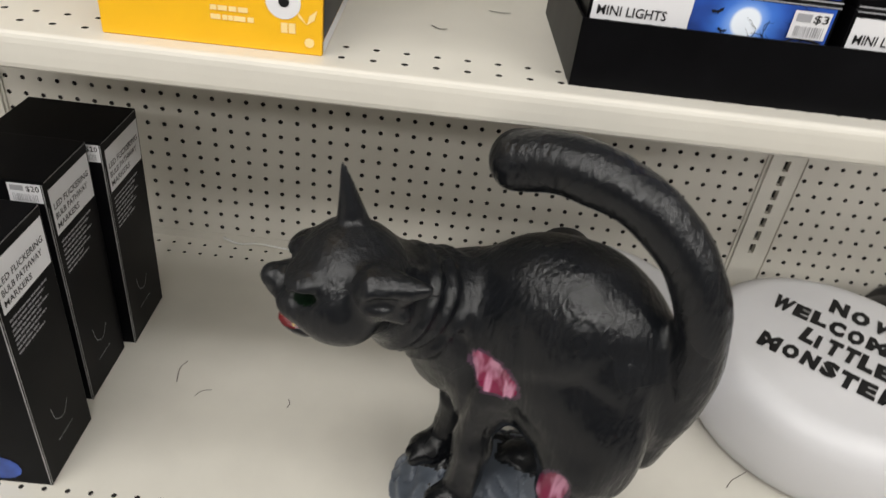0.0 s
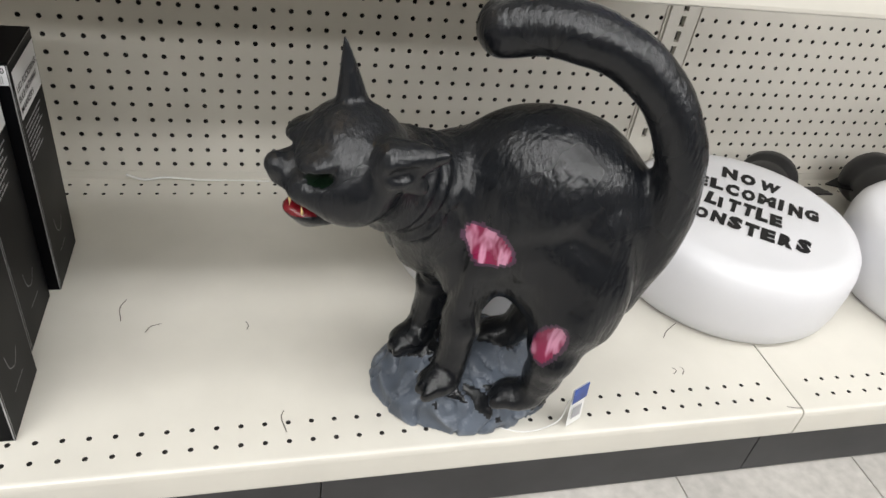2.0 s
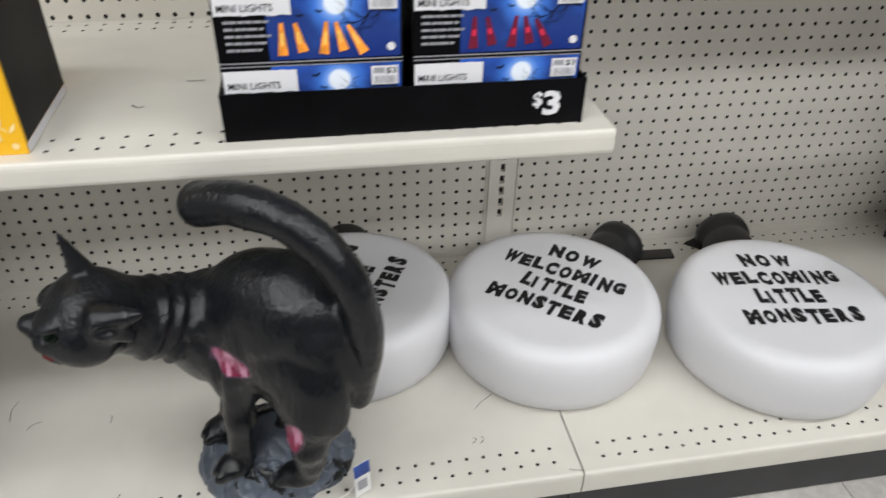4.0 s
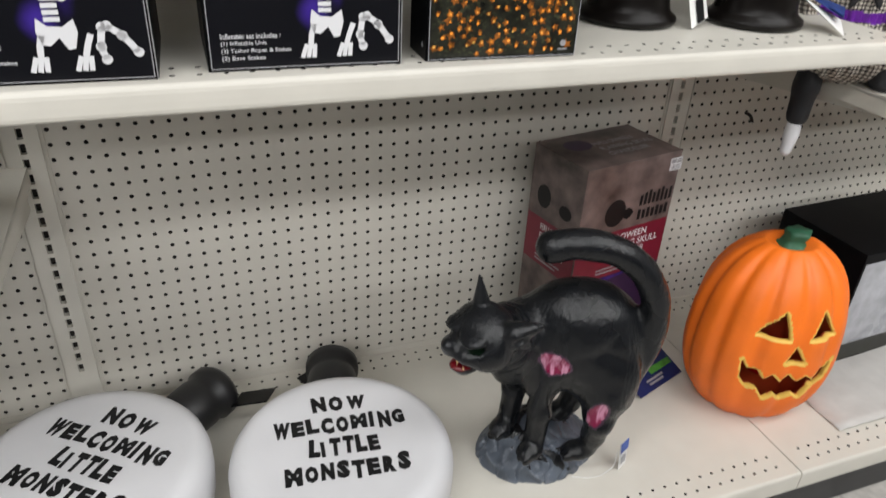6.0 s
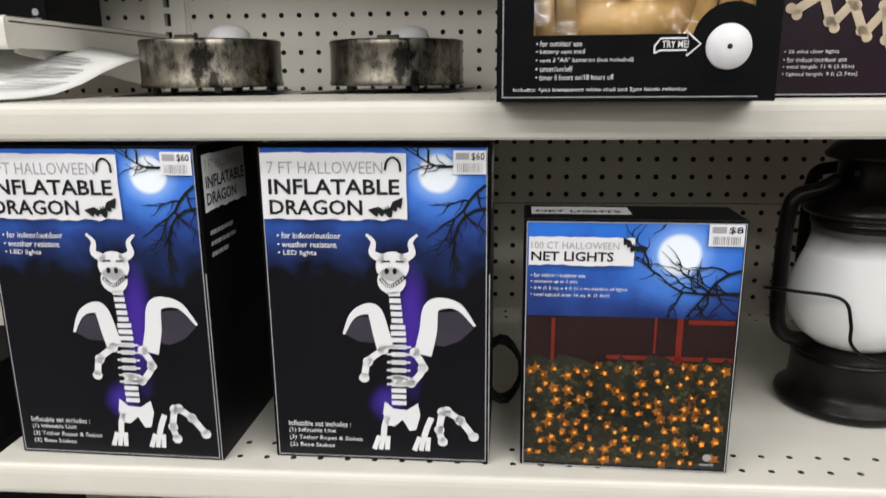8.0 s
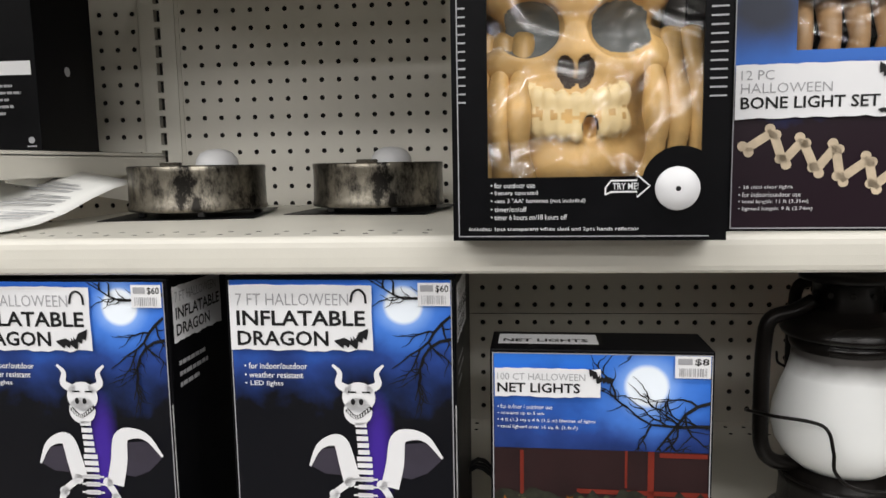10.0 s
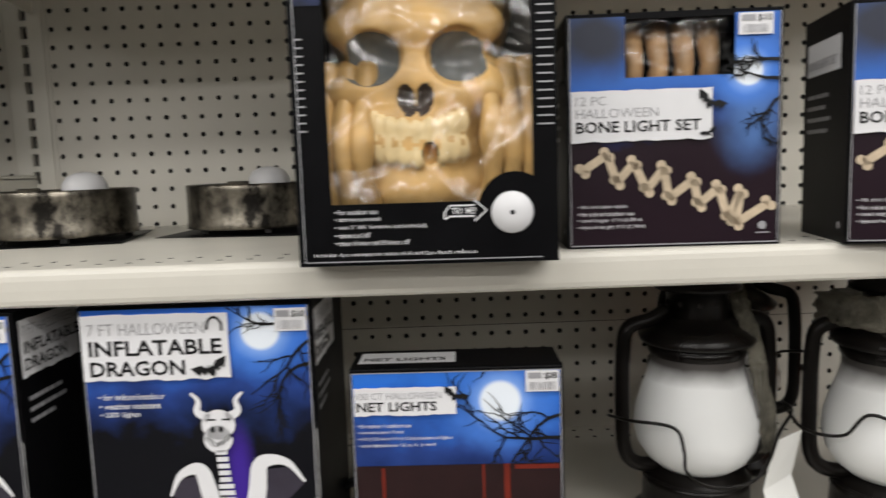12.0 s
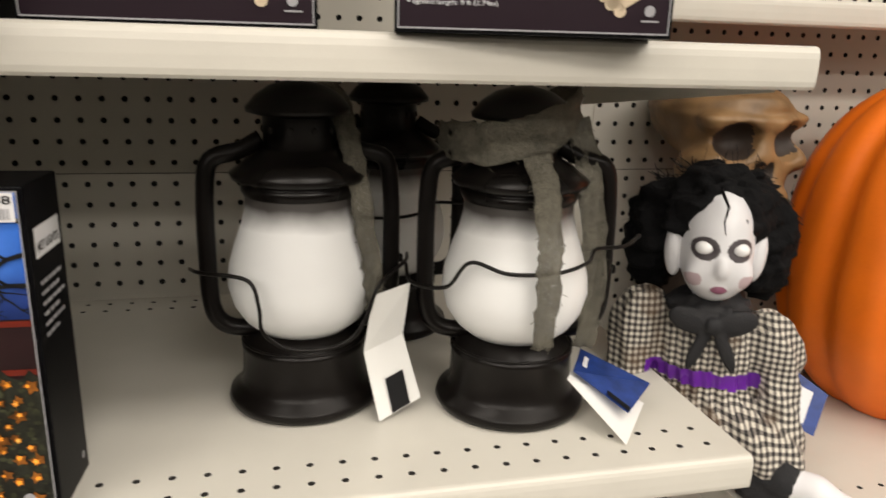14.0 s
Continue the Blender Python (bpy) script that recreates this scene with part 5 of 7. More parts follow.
    for a, b, r in (((-0.222, -0.086, 0.318), (-0.223, -0.087, 0.305), 0.0026), ((-0.227, -0.062, 0.318), (-0.228, -0.062, 0.306), 0.0026),
                    ((-0.212, -0.088, 0.296), (-0.213, -0.088, 0.305), 0.002), ((-0.217, -0.066, 0.295), (-0.218, -0.066, 0.304), 0.002)):
        tube([a, ((Vector(a) + Vector(b)) / 2), b], lambda t, k=r: k * (1.05 - t), 6, bm)
    bmesh.ops.translate(bm, verts=bm.verts[:], vec=(0.012, 0.002, 0.001))
    for f in bm.faces:
        f.material_index = 6
    return add_bm(me, bm)


CAT = cat_mesh()
for at, lab in ((pose(-0.451, -0.460, DECK, 0, 0, 0), "black arched zombie cat statue on grey rock beside marker boxes"),
                (pose(0.757, -0.350, DECK, 0, 0, 2), "black arched zombie cat statue on grey rock before a chandelier box")):
    cat = tagged(new("cat_statue", CAT), lab, "statue", "zombie cats")
    cat.matrix_basis = at @ Matrix.Diagonal((0.945, 1.0, 1.04, 1))


# ---- pumpkins ----
PUMPKIN = mat("orange_foam_pumpkin", (0.86, 0.172, 0.008), 0.5, var=0.1, scale=18, bump=0.15, bump_scale=260)
PUMPRIM = mat("yellow_cut_rim", (0.78, 0.50, 0.10), 0.6)
PUMPIN = mat("red_orange_inside", (0.55, 0.06, 0.012), 0.7)
STEM = mat("green_stem", (0.02, 0.10, 0.05), 0.6, var=0.3, bump=0.3, bump_scale=150)


def poly_dist(u, v, pts):
    """Signed distance to a polygon in the plane, negative inside."""
    d = np.full(u.shape, 1e9, np.float32)
    s = np.ones(u.shape, np.float32)
    n = len(pts)
    for i in range(n):
        (ax, ay), (bx, by) = pts[i], pts[i - 1]
        ex, ey, wx, wy = bx - ax, by - ay, u - ax, v - ay
        t = np.clip((wx * ex + wy * ey) / (ex * ex + ey * ey), 0, 1)
        d = np.minimum(d, np.square(wx - ex * t) + np.square(wy - ey * t))
        c1, c2, c3 = v >= ay, v < by, ex * wy > ey * wx
        s = np.where((c1 & c2 & c3) | (~c1 & ~c2 & ~c3), -s, s)
    return s * np.sqrt(d)


FACE_CUTS = ([(-0.074, 0.222), (-0.020, 0.222), (-0.036, 0.276)], [(0.074, 0.222), (0.020, 0.222), (0.036, 0.276)], [(-0.020, 0.172), (0.020, 0.172), (0.0, 0.204)],
             [(-0.088, 0.168), (-0.075, 0.146), (-0.058, 0.150), (-0.048, 0.132), (-0.034, 0.146), (-0.018, 0.130), (-0.002, 0.144), (0.014, 0.130), (0.030, 0.144), (0.046, 0.132), (0.058, 0.150),
              (0.075, 0.146), (0.088, 0.168), (0.082, 0.122), (0.066, 0.106), (0.052, 0.112), (0.036, 0.086), (0.018, 0.100), (0.0, 0.082), (-0.018, 0.100), (-0.034, 0.084), (-0.052, 0.110), (-0.066, 0.104), (-0.082, 0.124)])


def pumpkin_mesh(rx, ry, hgt, lobes, cuts, h):
    lo, hi = (-rx - 0.012, -ry - 0.012, -0.008), (rx + 0.012, ry + 0.012, hgt + 0.012)
    p = grid(lo, hi, h)
    x, y, z = p[..., 0] / rx, p[..., 1] / ry, p[..., 2]
    th = np.arctan2(y, x)
    rad = np.sqrt(x * x + y * y)
    t = np.clip(z / hgt, 0.0, 1.0)
    prof = np.power(np.clip(1 - np.power(np.abs((t - 0.46) / 0.54), 2.7), 0, 1), 1 / 2.3) * (1 - 0.14 * np.clip(t - 0.4, 0, 1))
    rib = 1 - 0.075 * np.power(np.abs(np.cos(th * lobes / 2)), 5) * (0.6 + 0.4 * t)
    d = (rad - np.maximum(prof, 0.02) * rib) * min(rx, ry) * 0.8
    d = np.maximum(d, np.maximum(-z, z - hgt + 0.022 * np.exp(-np.square(rad / 0.30))))
    shell = d
    cut = np.full(d.shape, 1e9, np.float32)
    if cuts:
        for poly in cuts:
            cut = np.minimum(cut, poly_dist(p[..., 0], p[..., 2], poly))
        cut = np.maximum(cut, p[..., 1] + 0.02)
        inner = d + 0.011
        shell = np.maximum(d, -inner)
        shell = np.maximum(shell, -cut)

    def paint(c):
        out = np.zeros(len(c), int)
        i = np.clip(np.round((c - np.array(lo)) / h).astype(int), 0, np.array(d.shape) - 1)
        out[d[tuple(i.T)] < -0.008] = 2
        out[(np.abs(cut[tuple(i.T)]) < 0.0042) & (out == 0)] = 1
        return out
    return field_mesh("shell", shell, lo, h, [PUMPKIN, PUMPRIM, PUMPIN], paint if cuts else None)


def pumpkin(at, me, hgt, label, k=1.0, stem=True):
    ob = thing("pumpkin_lantern" if stem else "pumpkin", at, label, "pumpkin", "foam pumpkins")
    part("shell", me, PUMPKIN, ob, "", True)
    bm = lathe([(0.034 * k, -0.004), (0.030 * k, 0.004), (0.021 * k, 0.010), (0.0185 * k, 0.022), (0.022 * k, 0.030), (0.021 * k, 0.036), (0.0, 0.037)], 20)
    for v in bm.verts:
        a = math.atan2(v.co.y, v.co.x)
        s = 1 + 0.14 * math.cos(5 * a)
        v.co.x, v.co.y = v.co.x * s + max(v.co.z, 0) * 0.25, v.co.y * s
    part("stem", bm, STEM, ob, "green moulded stem", True, pose(0.0, 0.0, hgt - 0.022))
    return ob


pumpkin(pose(1.265, -0.338, DECK, 0, 0, -16), pumpkin_mesh(0.147, 0.128, 0.372, 12, FACE_CUTS, 0.0032), 0.372, "orange jack-o'-lantern with a jagged grin on the deck")
pumpkin(pose(1.632, -0.230, C1, 0, 0, 20), pumpkin_mesh(0.195, 0.185, 0.41, 13, None, 0.006), 0.41, "large bright orange foam pumpkin beside the seated doll", 1.2)
bulb = bmesh.new()
for m in (lathe([(0.0, 0.0), (0.024, 0.004), (0.026, 0.03), (0.018, 0.045), (0.0, 0.05)], 20),):
    me = finish(m, "red_bulb", True)
    rb = new("bulb", me)
    me.materials.append(mat("red_bulb", (0.6, 0.01, 0.01), 0.2, spec=0.6))
    rb.parent = [o for o in bpy.data.objects if o.name.startswith("pumpkin_lantern")][0]
    rb.location = (-0.005, -0.03, 0.085)
    rb["label"] = "glossy red bulb"
bulb.free()


# ---- skulls ----
TAN = bump_mat(mat("tan_plastic_bone", (0.50, 0.32, 0.125), 0.32, var=0.6, scale=26), 70, (1, 1, 1), 0.5)
BROWNBONE = bump_mat(mat("brown_bone", (0.20, 0.115, 0.05), 0.5, var=0.5, scale=30), 70, (1, 1, 1), 0.5)
# shade inside nose, tooth gap and figure's sockets, put into the colour
HOLLOWSHADE = mat("hollow_shade", (0.03, 0.018, 0.012), 0.6)
TOOTH = mat("cream_tooth", (0.68, 0.54, 0.30), 0.28, var=0.15)
# flat grey for the reflections over the skull's empty eye hollows
GREYEYE = mat("grey_eye_reflection", (0.14, 0.15, 0.15), 0.15)


def skull_field(p):
    """A grinning skull about the origin, face towards -y, about 0.12 wide."""
    d = ell(p, (0, 0.022, 0.058), (0.064, 0.072, 0.064))
    d = smin(d, ell(p, (0, -0.012, 0.0), (0.050, 0.042, 0.048)), 0.02)
    for s in (-1, 1):
        d = smin(d, ell(p, (s * 0.044, -0.024, 0.002), (0.020, 0.024, 0.013), 0, s * 16), 0.012)
        d = smin(d, cap(p, (s * 0.012, -0.044, 0.040), (s * 0.046, -0.030, 0.042), 0.012, 0.012), 0.010)
        d = smin(d, cap(p, (s * 0.046, -0.006, -0.01), (s * 0.036, -0.022, -0.058), 0.014, 0.016), 0.014)
    d = smin(d, ell(p, (0, -0.036, -0.062), (0.030, 0.022, 0.018)), 0.016)
    d = smin(d, ell(p, (0, -0.034, -0.034), (0.040, 0.030, 0.022)), 0.010)
    for s in (-1, 1):
        d = np.maximum(d, -ell(p, (s * 0.029, -0.050, 0.021), (0.0215, 0.026, 0.0185), 0, s * 6))
        d = np.maximum(d, -ell(p, (s * 0.044, -0.046, -0.026), (0.012, 0.020, 0.019)))
        d = np.maximum(d, -ell(p, (s * 0.0055, -0.064, -0.006), (0.0065, 0.022, 0.0115), 0, s * 12))
    return d


def skull_mesh(name, scale, h, teeth=True):
    lo, hi = (-0.085, -0.085, -0.092), (0.085, 0.105, 0.132)
    p = grid(lo, hi, h)
    d = skull_field(p) + 0.0012 * wobble(p, 120, 3)
    groove = np.full(d.shape, 1e9, np.float32)
    if teeth:
        for row, z in enumerate((-0.026, -0.0425)):
            for k in range(-4, 5):
                a = k * 0.24
                c = (0.036 * math.sin(a), -0.034 - 0.031 * math.cos(a), z + 0.006 * abs(a))
                t = ell(p, (c[0], c[1] + 0.0042, c[2]), (0.0044, 0.005, 0.0080))
                if (row, k) == (1, 1):
                    d = np.maximum(d, -ell(p, c, (0.005, 0.02, 0.008)))
                    continue
                groove = np.minimum(groove, t)
    if teeth:
        d = smin(d, groove, 0.0012)

    def paint(c):
        q = c.astype(np.float32)
        out = np.zeros(len(c), int)
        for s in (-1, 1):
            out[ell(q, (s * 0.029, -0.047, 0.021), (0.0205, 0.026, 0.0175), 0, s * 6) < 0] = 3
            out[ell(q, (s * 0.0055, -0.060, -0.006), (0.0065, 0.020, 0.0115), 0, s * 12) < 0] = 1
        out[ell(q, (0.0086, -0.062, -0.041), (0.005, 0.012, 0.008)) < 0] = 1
        i = np.clip(np.round((q - np.array(lo)) / h).astype(int), 0, np.array(d.shape) - 1)
        out[(groove[tuple(i.T)] < 0.0016) & (out == 0)] = 2
        return out
    me = field_mesh(name, d, lo, h, [TAN, HOLLOWSHADE, TOOTH, GREYEYE], paint)
    me.transform(Matrix.Scale(scale, 4))
    return me


sk = new("skull", skull_mesh("skull", 1.06, 0.0022))
sk.parent = skull_box
sk.matrix_basis = pose(0.090, 0.062, 0.130, 0, 0, 0) @ Matrix.Diagonal((1.13, 0.72, 1.12, 1))
sk["label"] = "tan plastic skull with a missing tooth"
for s, x in ((-1, 0.036), (1, 0.160)):
    bm = bmesh.new()
    for k in range(3):
        xx = x + (k - 1) * 0.015
        tube(spline([(xx, 0.03, 0.040), (xx + s * 0.002, 0.018, 0.066), (xx + s * 0.004, 0.022, 0.094), (xx + s * 0.002, 0.034, 0.125), (xx, 0.05, 0.15)], 5),
             lambda t: 0.0092 + 0.0022 * math.cos(t * 4 * math.pi), 12, bm)
    part("skeleton_hand", bm, TAN, skull_box, "tan plastic skeleton fingers", True)

# the skull figure behind the doll
figure = new("skull_figure", skull_mesh("skull_figure", 1.5, 0.004, False))
for vert in figure.data.vertices:
    if vert.co.z > 0.060:
        vert.co.x *= 1 - 0.9 * (vert.co.z - 0.060)
        vert.co.z = 0.060 + (vert.co.z - 0.060) * 0.45
bm = lathe([(0.0, 0.0), (0.085, 0.0), (0.08, 0.10), (0.06, 0.20), (0.035, 0.28), (0.0, 0.29)], 24)
bm2 = bm
for f in bm2.faces:
    f.material_index = 1
bmesh.ops.translate(bm2, verts=bm2.verts[:], vec=(0, 0.035, -0.343))
for k in (-1, 1):
    ring = lathe([(0.0, 0.0), (0.028, 0.004), (0.024, 0.014), (0.012, 0.022), (0.0, 0.025)], 14)
    bmesh.ops.translate(ring, verts=ring.verts[:], vec=(k * 0.045, 0.0, 0.098))
    for f in ring.faces:
        f.material_index = 4
    add_bm(figure.data, ring)
figure.data.materials.append(PUMPKIN)
add_bm(figure.data, bm2)
figure.data.materials[0] = BROWNBONE
# the figure's eye sockets get the painted shade too
figure.data.materials[3] = HOLLOWSHADE
figure.data.transform(Matrix.Diagonal((0.89, 0.89, 0.86, 1)))
figure.matrix_basis = pose(1.385, -0.118, C1 + 0.343 * 0.86, 0, 0, 6)
tagged(figure, "brown skull figure with orange horns standing behind the doll", "statue")


# ---- the doll ----
def gingham():
    m = mat("black_white_gingham", (0.5, 0.46, 0.4), 0.85)
    nt = m.node_tree
    bs = nt.nodes["Principled BSDF"]
    tc, sep = nt.nodes.new("ShaderNodeTexCoord"), nt.nodes.new("ShaderNodeSeparateXYZ")
    nt.links.new(tc.outputs["Object"], sep.inputs[0])
    fac = None
    for ax, fr in (("X", 830.0), ("Z", 950.0)):
        mul, sn, gt = (nt.nodes.new("ShaderNodeMath") for _ in range(3))
        mul.operation, sn.operation, gt.operation = "MULTIPLY", "SINE", "GREATER_THAN"
        mul.inputs[1].default_value, gt.inputs[1].default_value = fr, 0.0
        nt.links.new(sep.outputs[ax], mul.inputs[0])
        nt.links.new(mul.outputs[0], sn.inputs[0])
        nt.links.new(sn.outputs[0], gt.inputs[0])
        if fac is None:
            fac = gt
        else:
            ad = nt.nodes.new("ShaderNodeMath")
            ad.operation = "ADD"
            nt.links.new(fac.outputs[0], ad.inputs[0])
            nt.links.new(gt.outputs[0], ad.inputs[1])
            fac = ad
    nz = nt.nodes.new("ShaderNodeTexNoise")
    nz.inputs["Scale"].default_value = 22
    nt.links.new(tc.outputs["Object"], nz.inputs["Vector"])
    dv = nt.nodes.new("ShaderNodeMath")
    dv.operation, dv.inputs[1].default_value = "DIVIDE", 2.0
    nt.links.new(fac.outputs[0], dv.inputs[0])
    cr = nt.nodes.new("ShaderNodeValToRGB")
    cr.color_ramp.elements[0].color, cr.color_ramp.elements[1].color = (0.62, 0.58, 0.5, 1), (0.02, 0.018, 0.018, 1)
    e = cr.color_ramp.elements.new(0.5)
    e.color = (0.20, 0.18, 0.16, 1)
    nt.links.new(dv.outputs[0], cr.inputs[0])
    st = nt.nodes.new("ShaderNodeMixRGB")
    st.inputs["Color2"].default_value = (0.10, 0.055, 0.025, 1)
    mr = nt.nodes.new("ShaderNodeMapRange")
    mr.inputs["From Min"].default_value, mr.inputs["From Max"].default_value, mr.inputs["To Max"].default_value = 0.55, 0.72, 0.7
    nt.links.new(nz.outputs["Fac"], mr.inputs["Value"])
    nt.links.new(mr.outputs[0], st.inputs["Fac"])
    nt.links.new(cr.outputs[0], st.inputs["Color1"])
    nt.links.new(st.outputs[0], bs.inputs["Base Color"])
    return m


PORCELAIN = mat("pale_doll_skin", (0.70, 0.70, 0.72), 0.4, var=0.06, scale=40)
HAIR = mat("black_frizzy_hair", (0.004, 0.004, 0.0045), 0.75, bump=0.8, bump_scale=300, spec=0.12)
GINGHAM = gingham()
LACE = mat("black_lace", (0.008, 0.008, 0.01), 0.7, bump=0.6, bump_scale=500)
SASH = mat("purple_satin_sash", (0.13, 0.018, 0.30), 0.3, var=0.15)
EYEWHITE = mat("blank_white_eye", (0.85, 0.85, 0.85), 0.2)
EYESHADE = mat("smoky_eye_paint", (0.06, 0.05, 0.055), 0.6)
BLUSH = mat("dull_mauve_paint", (0.47, 0.36, 0.38), 0.5)
LIPS = mat("mauve_lips", (0.22, 0.07, 0.12), 0.4)


def doll_head(p):
    head = ell(p, (0, -0.02, 0.245), (0.0445, 0.049, 0.060))
    head = smin(head, ell(p, (0, -0.045, 0.222), (0.034, 0.024, 0.028)), 0.02)
    head = smin(head, ell(p, (0, -0.0715, 0.229), (0.0085, 0.008, 0.010)), 0.006)
    for s in (-1, 1):
        head = smin(head, ell(p, (s * 0.0225, -0.0585, 0.221), (0.015, 0.010, 0.012)), 0.012)
        head = np.minimum(head, ell(p, (s * 0.050, -0.022, 0.233), (0.0105, 0.012, 0.027), s * -25, s * 6))
        head = np.maximum(head, -ell(p, (s * 0.0205, -0.074, 0.2475), (0.0135, 0.010, 0.0085)))
    head = smin(head, ell(p, (0, -0.066, 0.2065), (0.0095, 0.0055, 0.0045)), 0.003)
    return head


def doll_mesh():
    """A seated doll; origin at the seat, face towards -y."""
    h = 0.0030
    lo, hi = (-0.13, -0.16, -0.15), (0.185, 0.10, 0.345)
    p = grid(lo, hi, h)
    neck = cap(p, (0, -0.012, 0.16), (0, -0.018, 0.205), 0.022, 0.022)
    hair = ell(p, (0, 0.010, 0.268), (0.072, 0.060, 0.055))
    for s in (-1, 1):
        hair = smin(hair, ell(p, (s * 0.070, 0.032, 0.236), (0.036, 0.040, 0.062)), 0.02)
    hair = hair + 0.006 * wobble(p, 110, 6) + 0.004 * wobble(p, 260, 8)
    hair = np.maximum(hair, -(ell(p, (0.002, -0.064, 0.226), (0.044, 0.046, 0.056))))
    dress = ell(p, (0.005, -0.002, 0.115), (0.070, 0.052, 0.075))
    dress = smin(dress, ell(p, (0.010, -0.02, 0.035), (0.090, 0.072, 0.042)), 0.03)
    dress = smin(dress, ell(p, (0.055, -0.055, 0.040), (0.075, 0.055, 0.036), -35), 0.02)
    sleeve = np.minimum(ell(p, (-0.082, -0.008, 0.142), (0.038, 0.036, 0.048), 0, 20), ell(p, (0.088, -0.012, 0.128), (0.036, 0.036, 0.046), 0, -22))
    sleeve = np.minimum(sleeve, np.minimum(cap(p, (-0.088, -0.012, 0.13), (-0.092, -0.045, 0.055), 0.027, 0.026), cap(p, (0.094, -0.016, 0.12), (0.098, -0.052, 0.055), 0.026, 0.025)))
    fold = 0.0022 * np.sin(np.arctan2(p[..., 1], p[..., 0]) * 22 + p[..., 2] * 60) + 0.002 * wobble(p, 130, 2)
    dress = smin(dress, sleeve, 0.012) + fold
    collar = ell(p, (0, -0.018, 0.178), (0.052, 0.042, 0.014)) + 0.003 * wobble(p, 220, 5)
    bow = np.minimum(ell(p, (-0.026, -0.058, 0.170), (0.028, 0.006, 0.014), 0, 14), ell(p, (0.026, -0.060, 0.170), (0.028, 0.006, 0.014), 0, -14))
    bow = np.minimum(bow, np.minimum(ell(p, (-0.013, -0.060, 0.142), (0.0085, 0.004, 0.030), 0, 24), ell(p, (0.018, -0.062, 0.142), (0.0085, 0.004, 0.030), 0, -30)))
    bow = np.minimum(bow, ell(p, (0, -0.062, 0.166), (0.010, 0.008, 0.010)))
    bow = np.minimum(bow, collar)
    lace = smin(cap(p, (0.070, -0.085, 0.028), (0.092, -0.100, 0.024), 0.031, 0.025), ell(p, (0.072, -0.098, 0.012), (0.03, 0.02, 0.02)), 0.01) + 0.0015 * wobble(p, 300, 3)
    leg = chain(p, [(0.08, -0.095, 0.024), (0.128, -0.116, 0.019), (0.160, -0.128, 0.015)], [0.020, 0.018, 0.013])
    foot = smin(leg, ell(p, (0.150, -0.136, 0.012), (0.018, 0.013, 0.011)), 0.008)
    hang = chain(p, [(-0.042, -0.030, 0.03), (-0.046, -0.034, -0.018), (-0.046, -0.034, -0.068)], [0.026, 0.024, 0.022])
    shin = chain(p, [(-0.046, -0.034, -0.06), (-0.047, -0.035, -0.105), (-0.051, -0.040, -0.132)], [0.017, 0.013, 0.012])
    limbs = np.minimum(neck, np.minimum(foot, shin))
    black = np.minimum(np.minimum(bow, lace), hang)

    def sash(c):
        out = np.full(len(c), 2)
        out[(np.abs(c[:, 2] - 0.103 + 0.05 * c[:, 0]) < 0.0085) & (np.abs(c[:, 0]) < 0.072)] = 4
        return out

    def face(c):
        out = np.zeros(len(c), int)
        q = c.astype(np.float32)
        for s in (-1, 1):
            out[ell(q, (s * 0.030, -0.06, 0.216), (0.0105, 0.02, 0.008)) < 0] = 7
            out[ell(q, (s * 0.0205, -0.066, 0.2475), (0.0165, 0.03, 0.0115)) < 0] = 6
        out[ell(q, (0, -0.070, 0.2065), (0.0095, 0.012, 0.0042)) < 0] = 8
        return out
    hl, hh = (-0.075, -0.09, 0.165), (0.075, 0.045, 0.318)
    fine = 0.0015
    hp = grid(hl, hh, fine)
    eye = np.minimum(*(ell(hp, (s * 0.0205, -0.0605, 0.2475), (0.0108, 0.010, 0.0070)) for s in (-1, 1)))
    V, F, M = [], [], []
    for d, l, step, paint in ((doll_head(hp), hl, fine, face), (eye, hl, fine, lambda c: np.full(len(c), 5)), (limbs, lo, h, lambda c: np.full(len(c), 0)),
                              (hair, lo, h, lambda c: np.full(len(c), 1)), (dress, lo, h, sash), (black, lo, h, lambda c: np.full(len(c), 3))):
        v, f = surface(d, l, step)
        M.append(paint(v[f].mean(1)))
        F.append(f + sum(len(k) for k in V))
        V.append(v)
    me = bpy.data.meshes.new("doll")
    me.from_pydata(np.concatenate(V).tolist(), [], np.concatenate(F).tolist())
    for m in (PORCELAIN, HAIR, GINGHAM, LACE, SASH, EYEWHITE, EYESHADE, BLUSH, LIPS):
        me.materials.append(m)
    me.polygons.foreach_set("material_index", np.concatenate(M).astype(np.int32))
    me.shade_smooth()
    rng = random.Random(5)
    bm = bmesh.new()
    for _ in range(420):
        a, e = rng.uniform(-0.3, math.pi + 0.3), rng.uniform(-0.4, 1.2)
        o = Vector((0.086 * math.cos(a) * math.cos(e), 0.020 + 0.050 * math.sin(a) * math.cos(e), 0.258 + 0.062 * math.sin(e)))
        n = (o - Vector((0, 0.012, 0.255))).normalized()
        pts = [o]
        v = n * 0.5 + Vector((rng.uniform(-1, 1), rng.uniform(-1, 1), rng.uniform(-1, 0.6)))
        for k in range(3):
            v += Vector((rng.uniform(-1, 1), rng.uniform(-1, 1), rng.uniform(-1, 0.6))) * 0.7
            pts.append(pts[-1] + v.normalized() * rng.uniform(0.006, 0.012))
        rr = [bm.verts.new(q) for q in pts] + [bm.verts.new(q + Vector((0.0009, 0.0005, 0.0006))) for q in pts]
        for k in range(3):
            bm.faces.new((rr[k], rr[k + 1], rr[k + 5], rr[k + 4]))
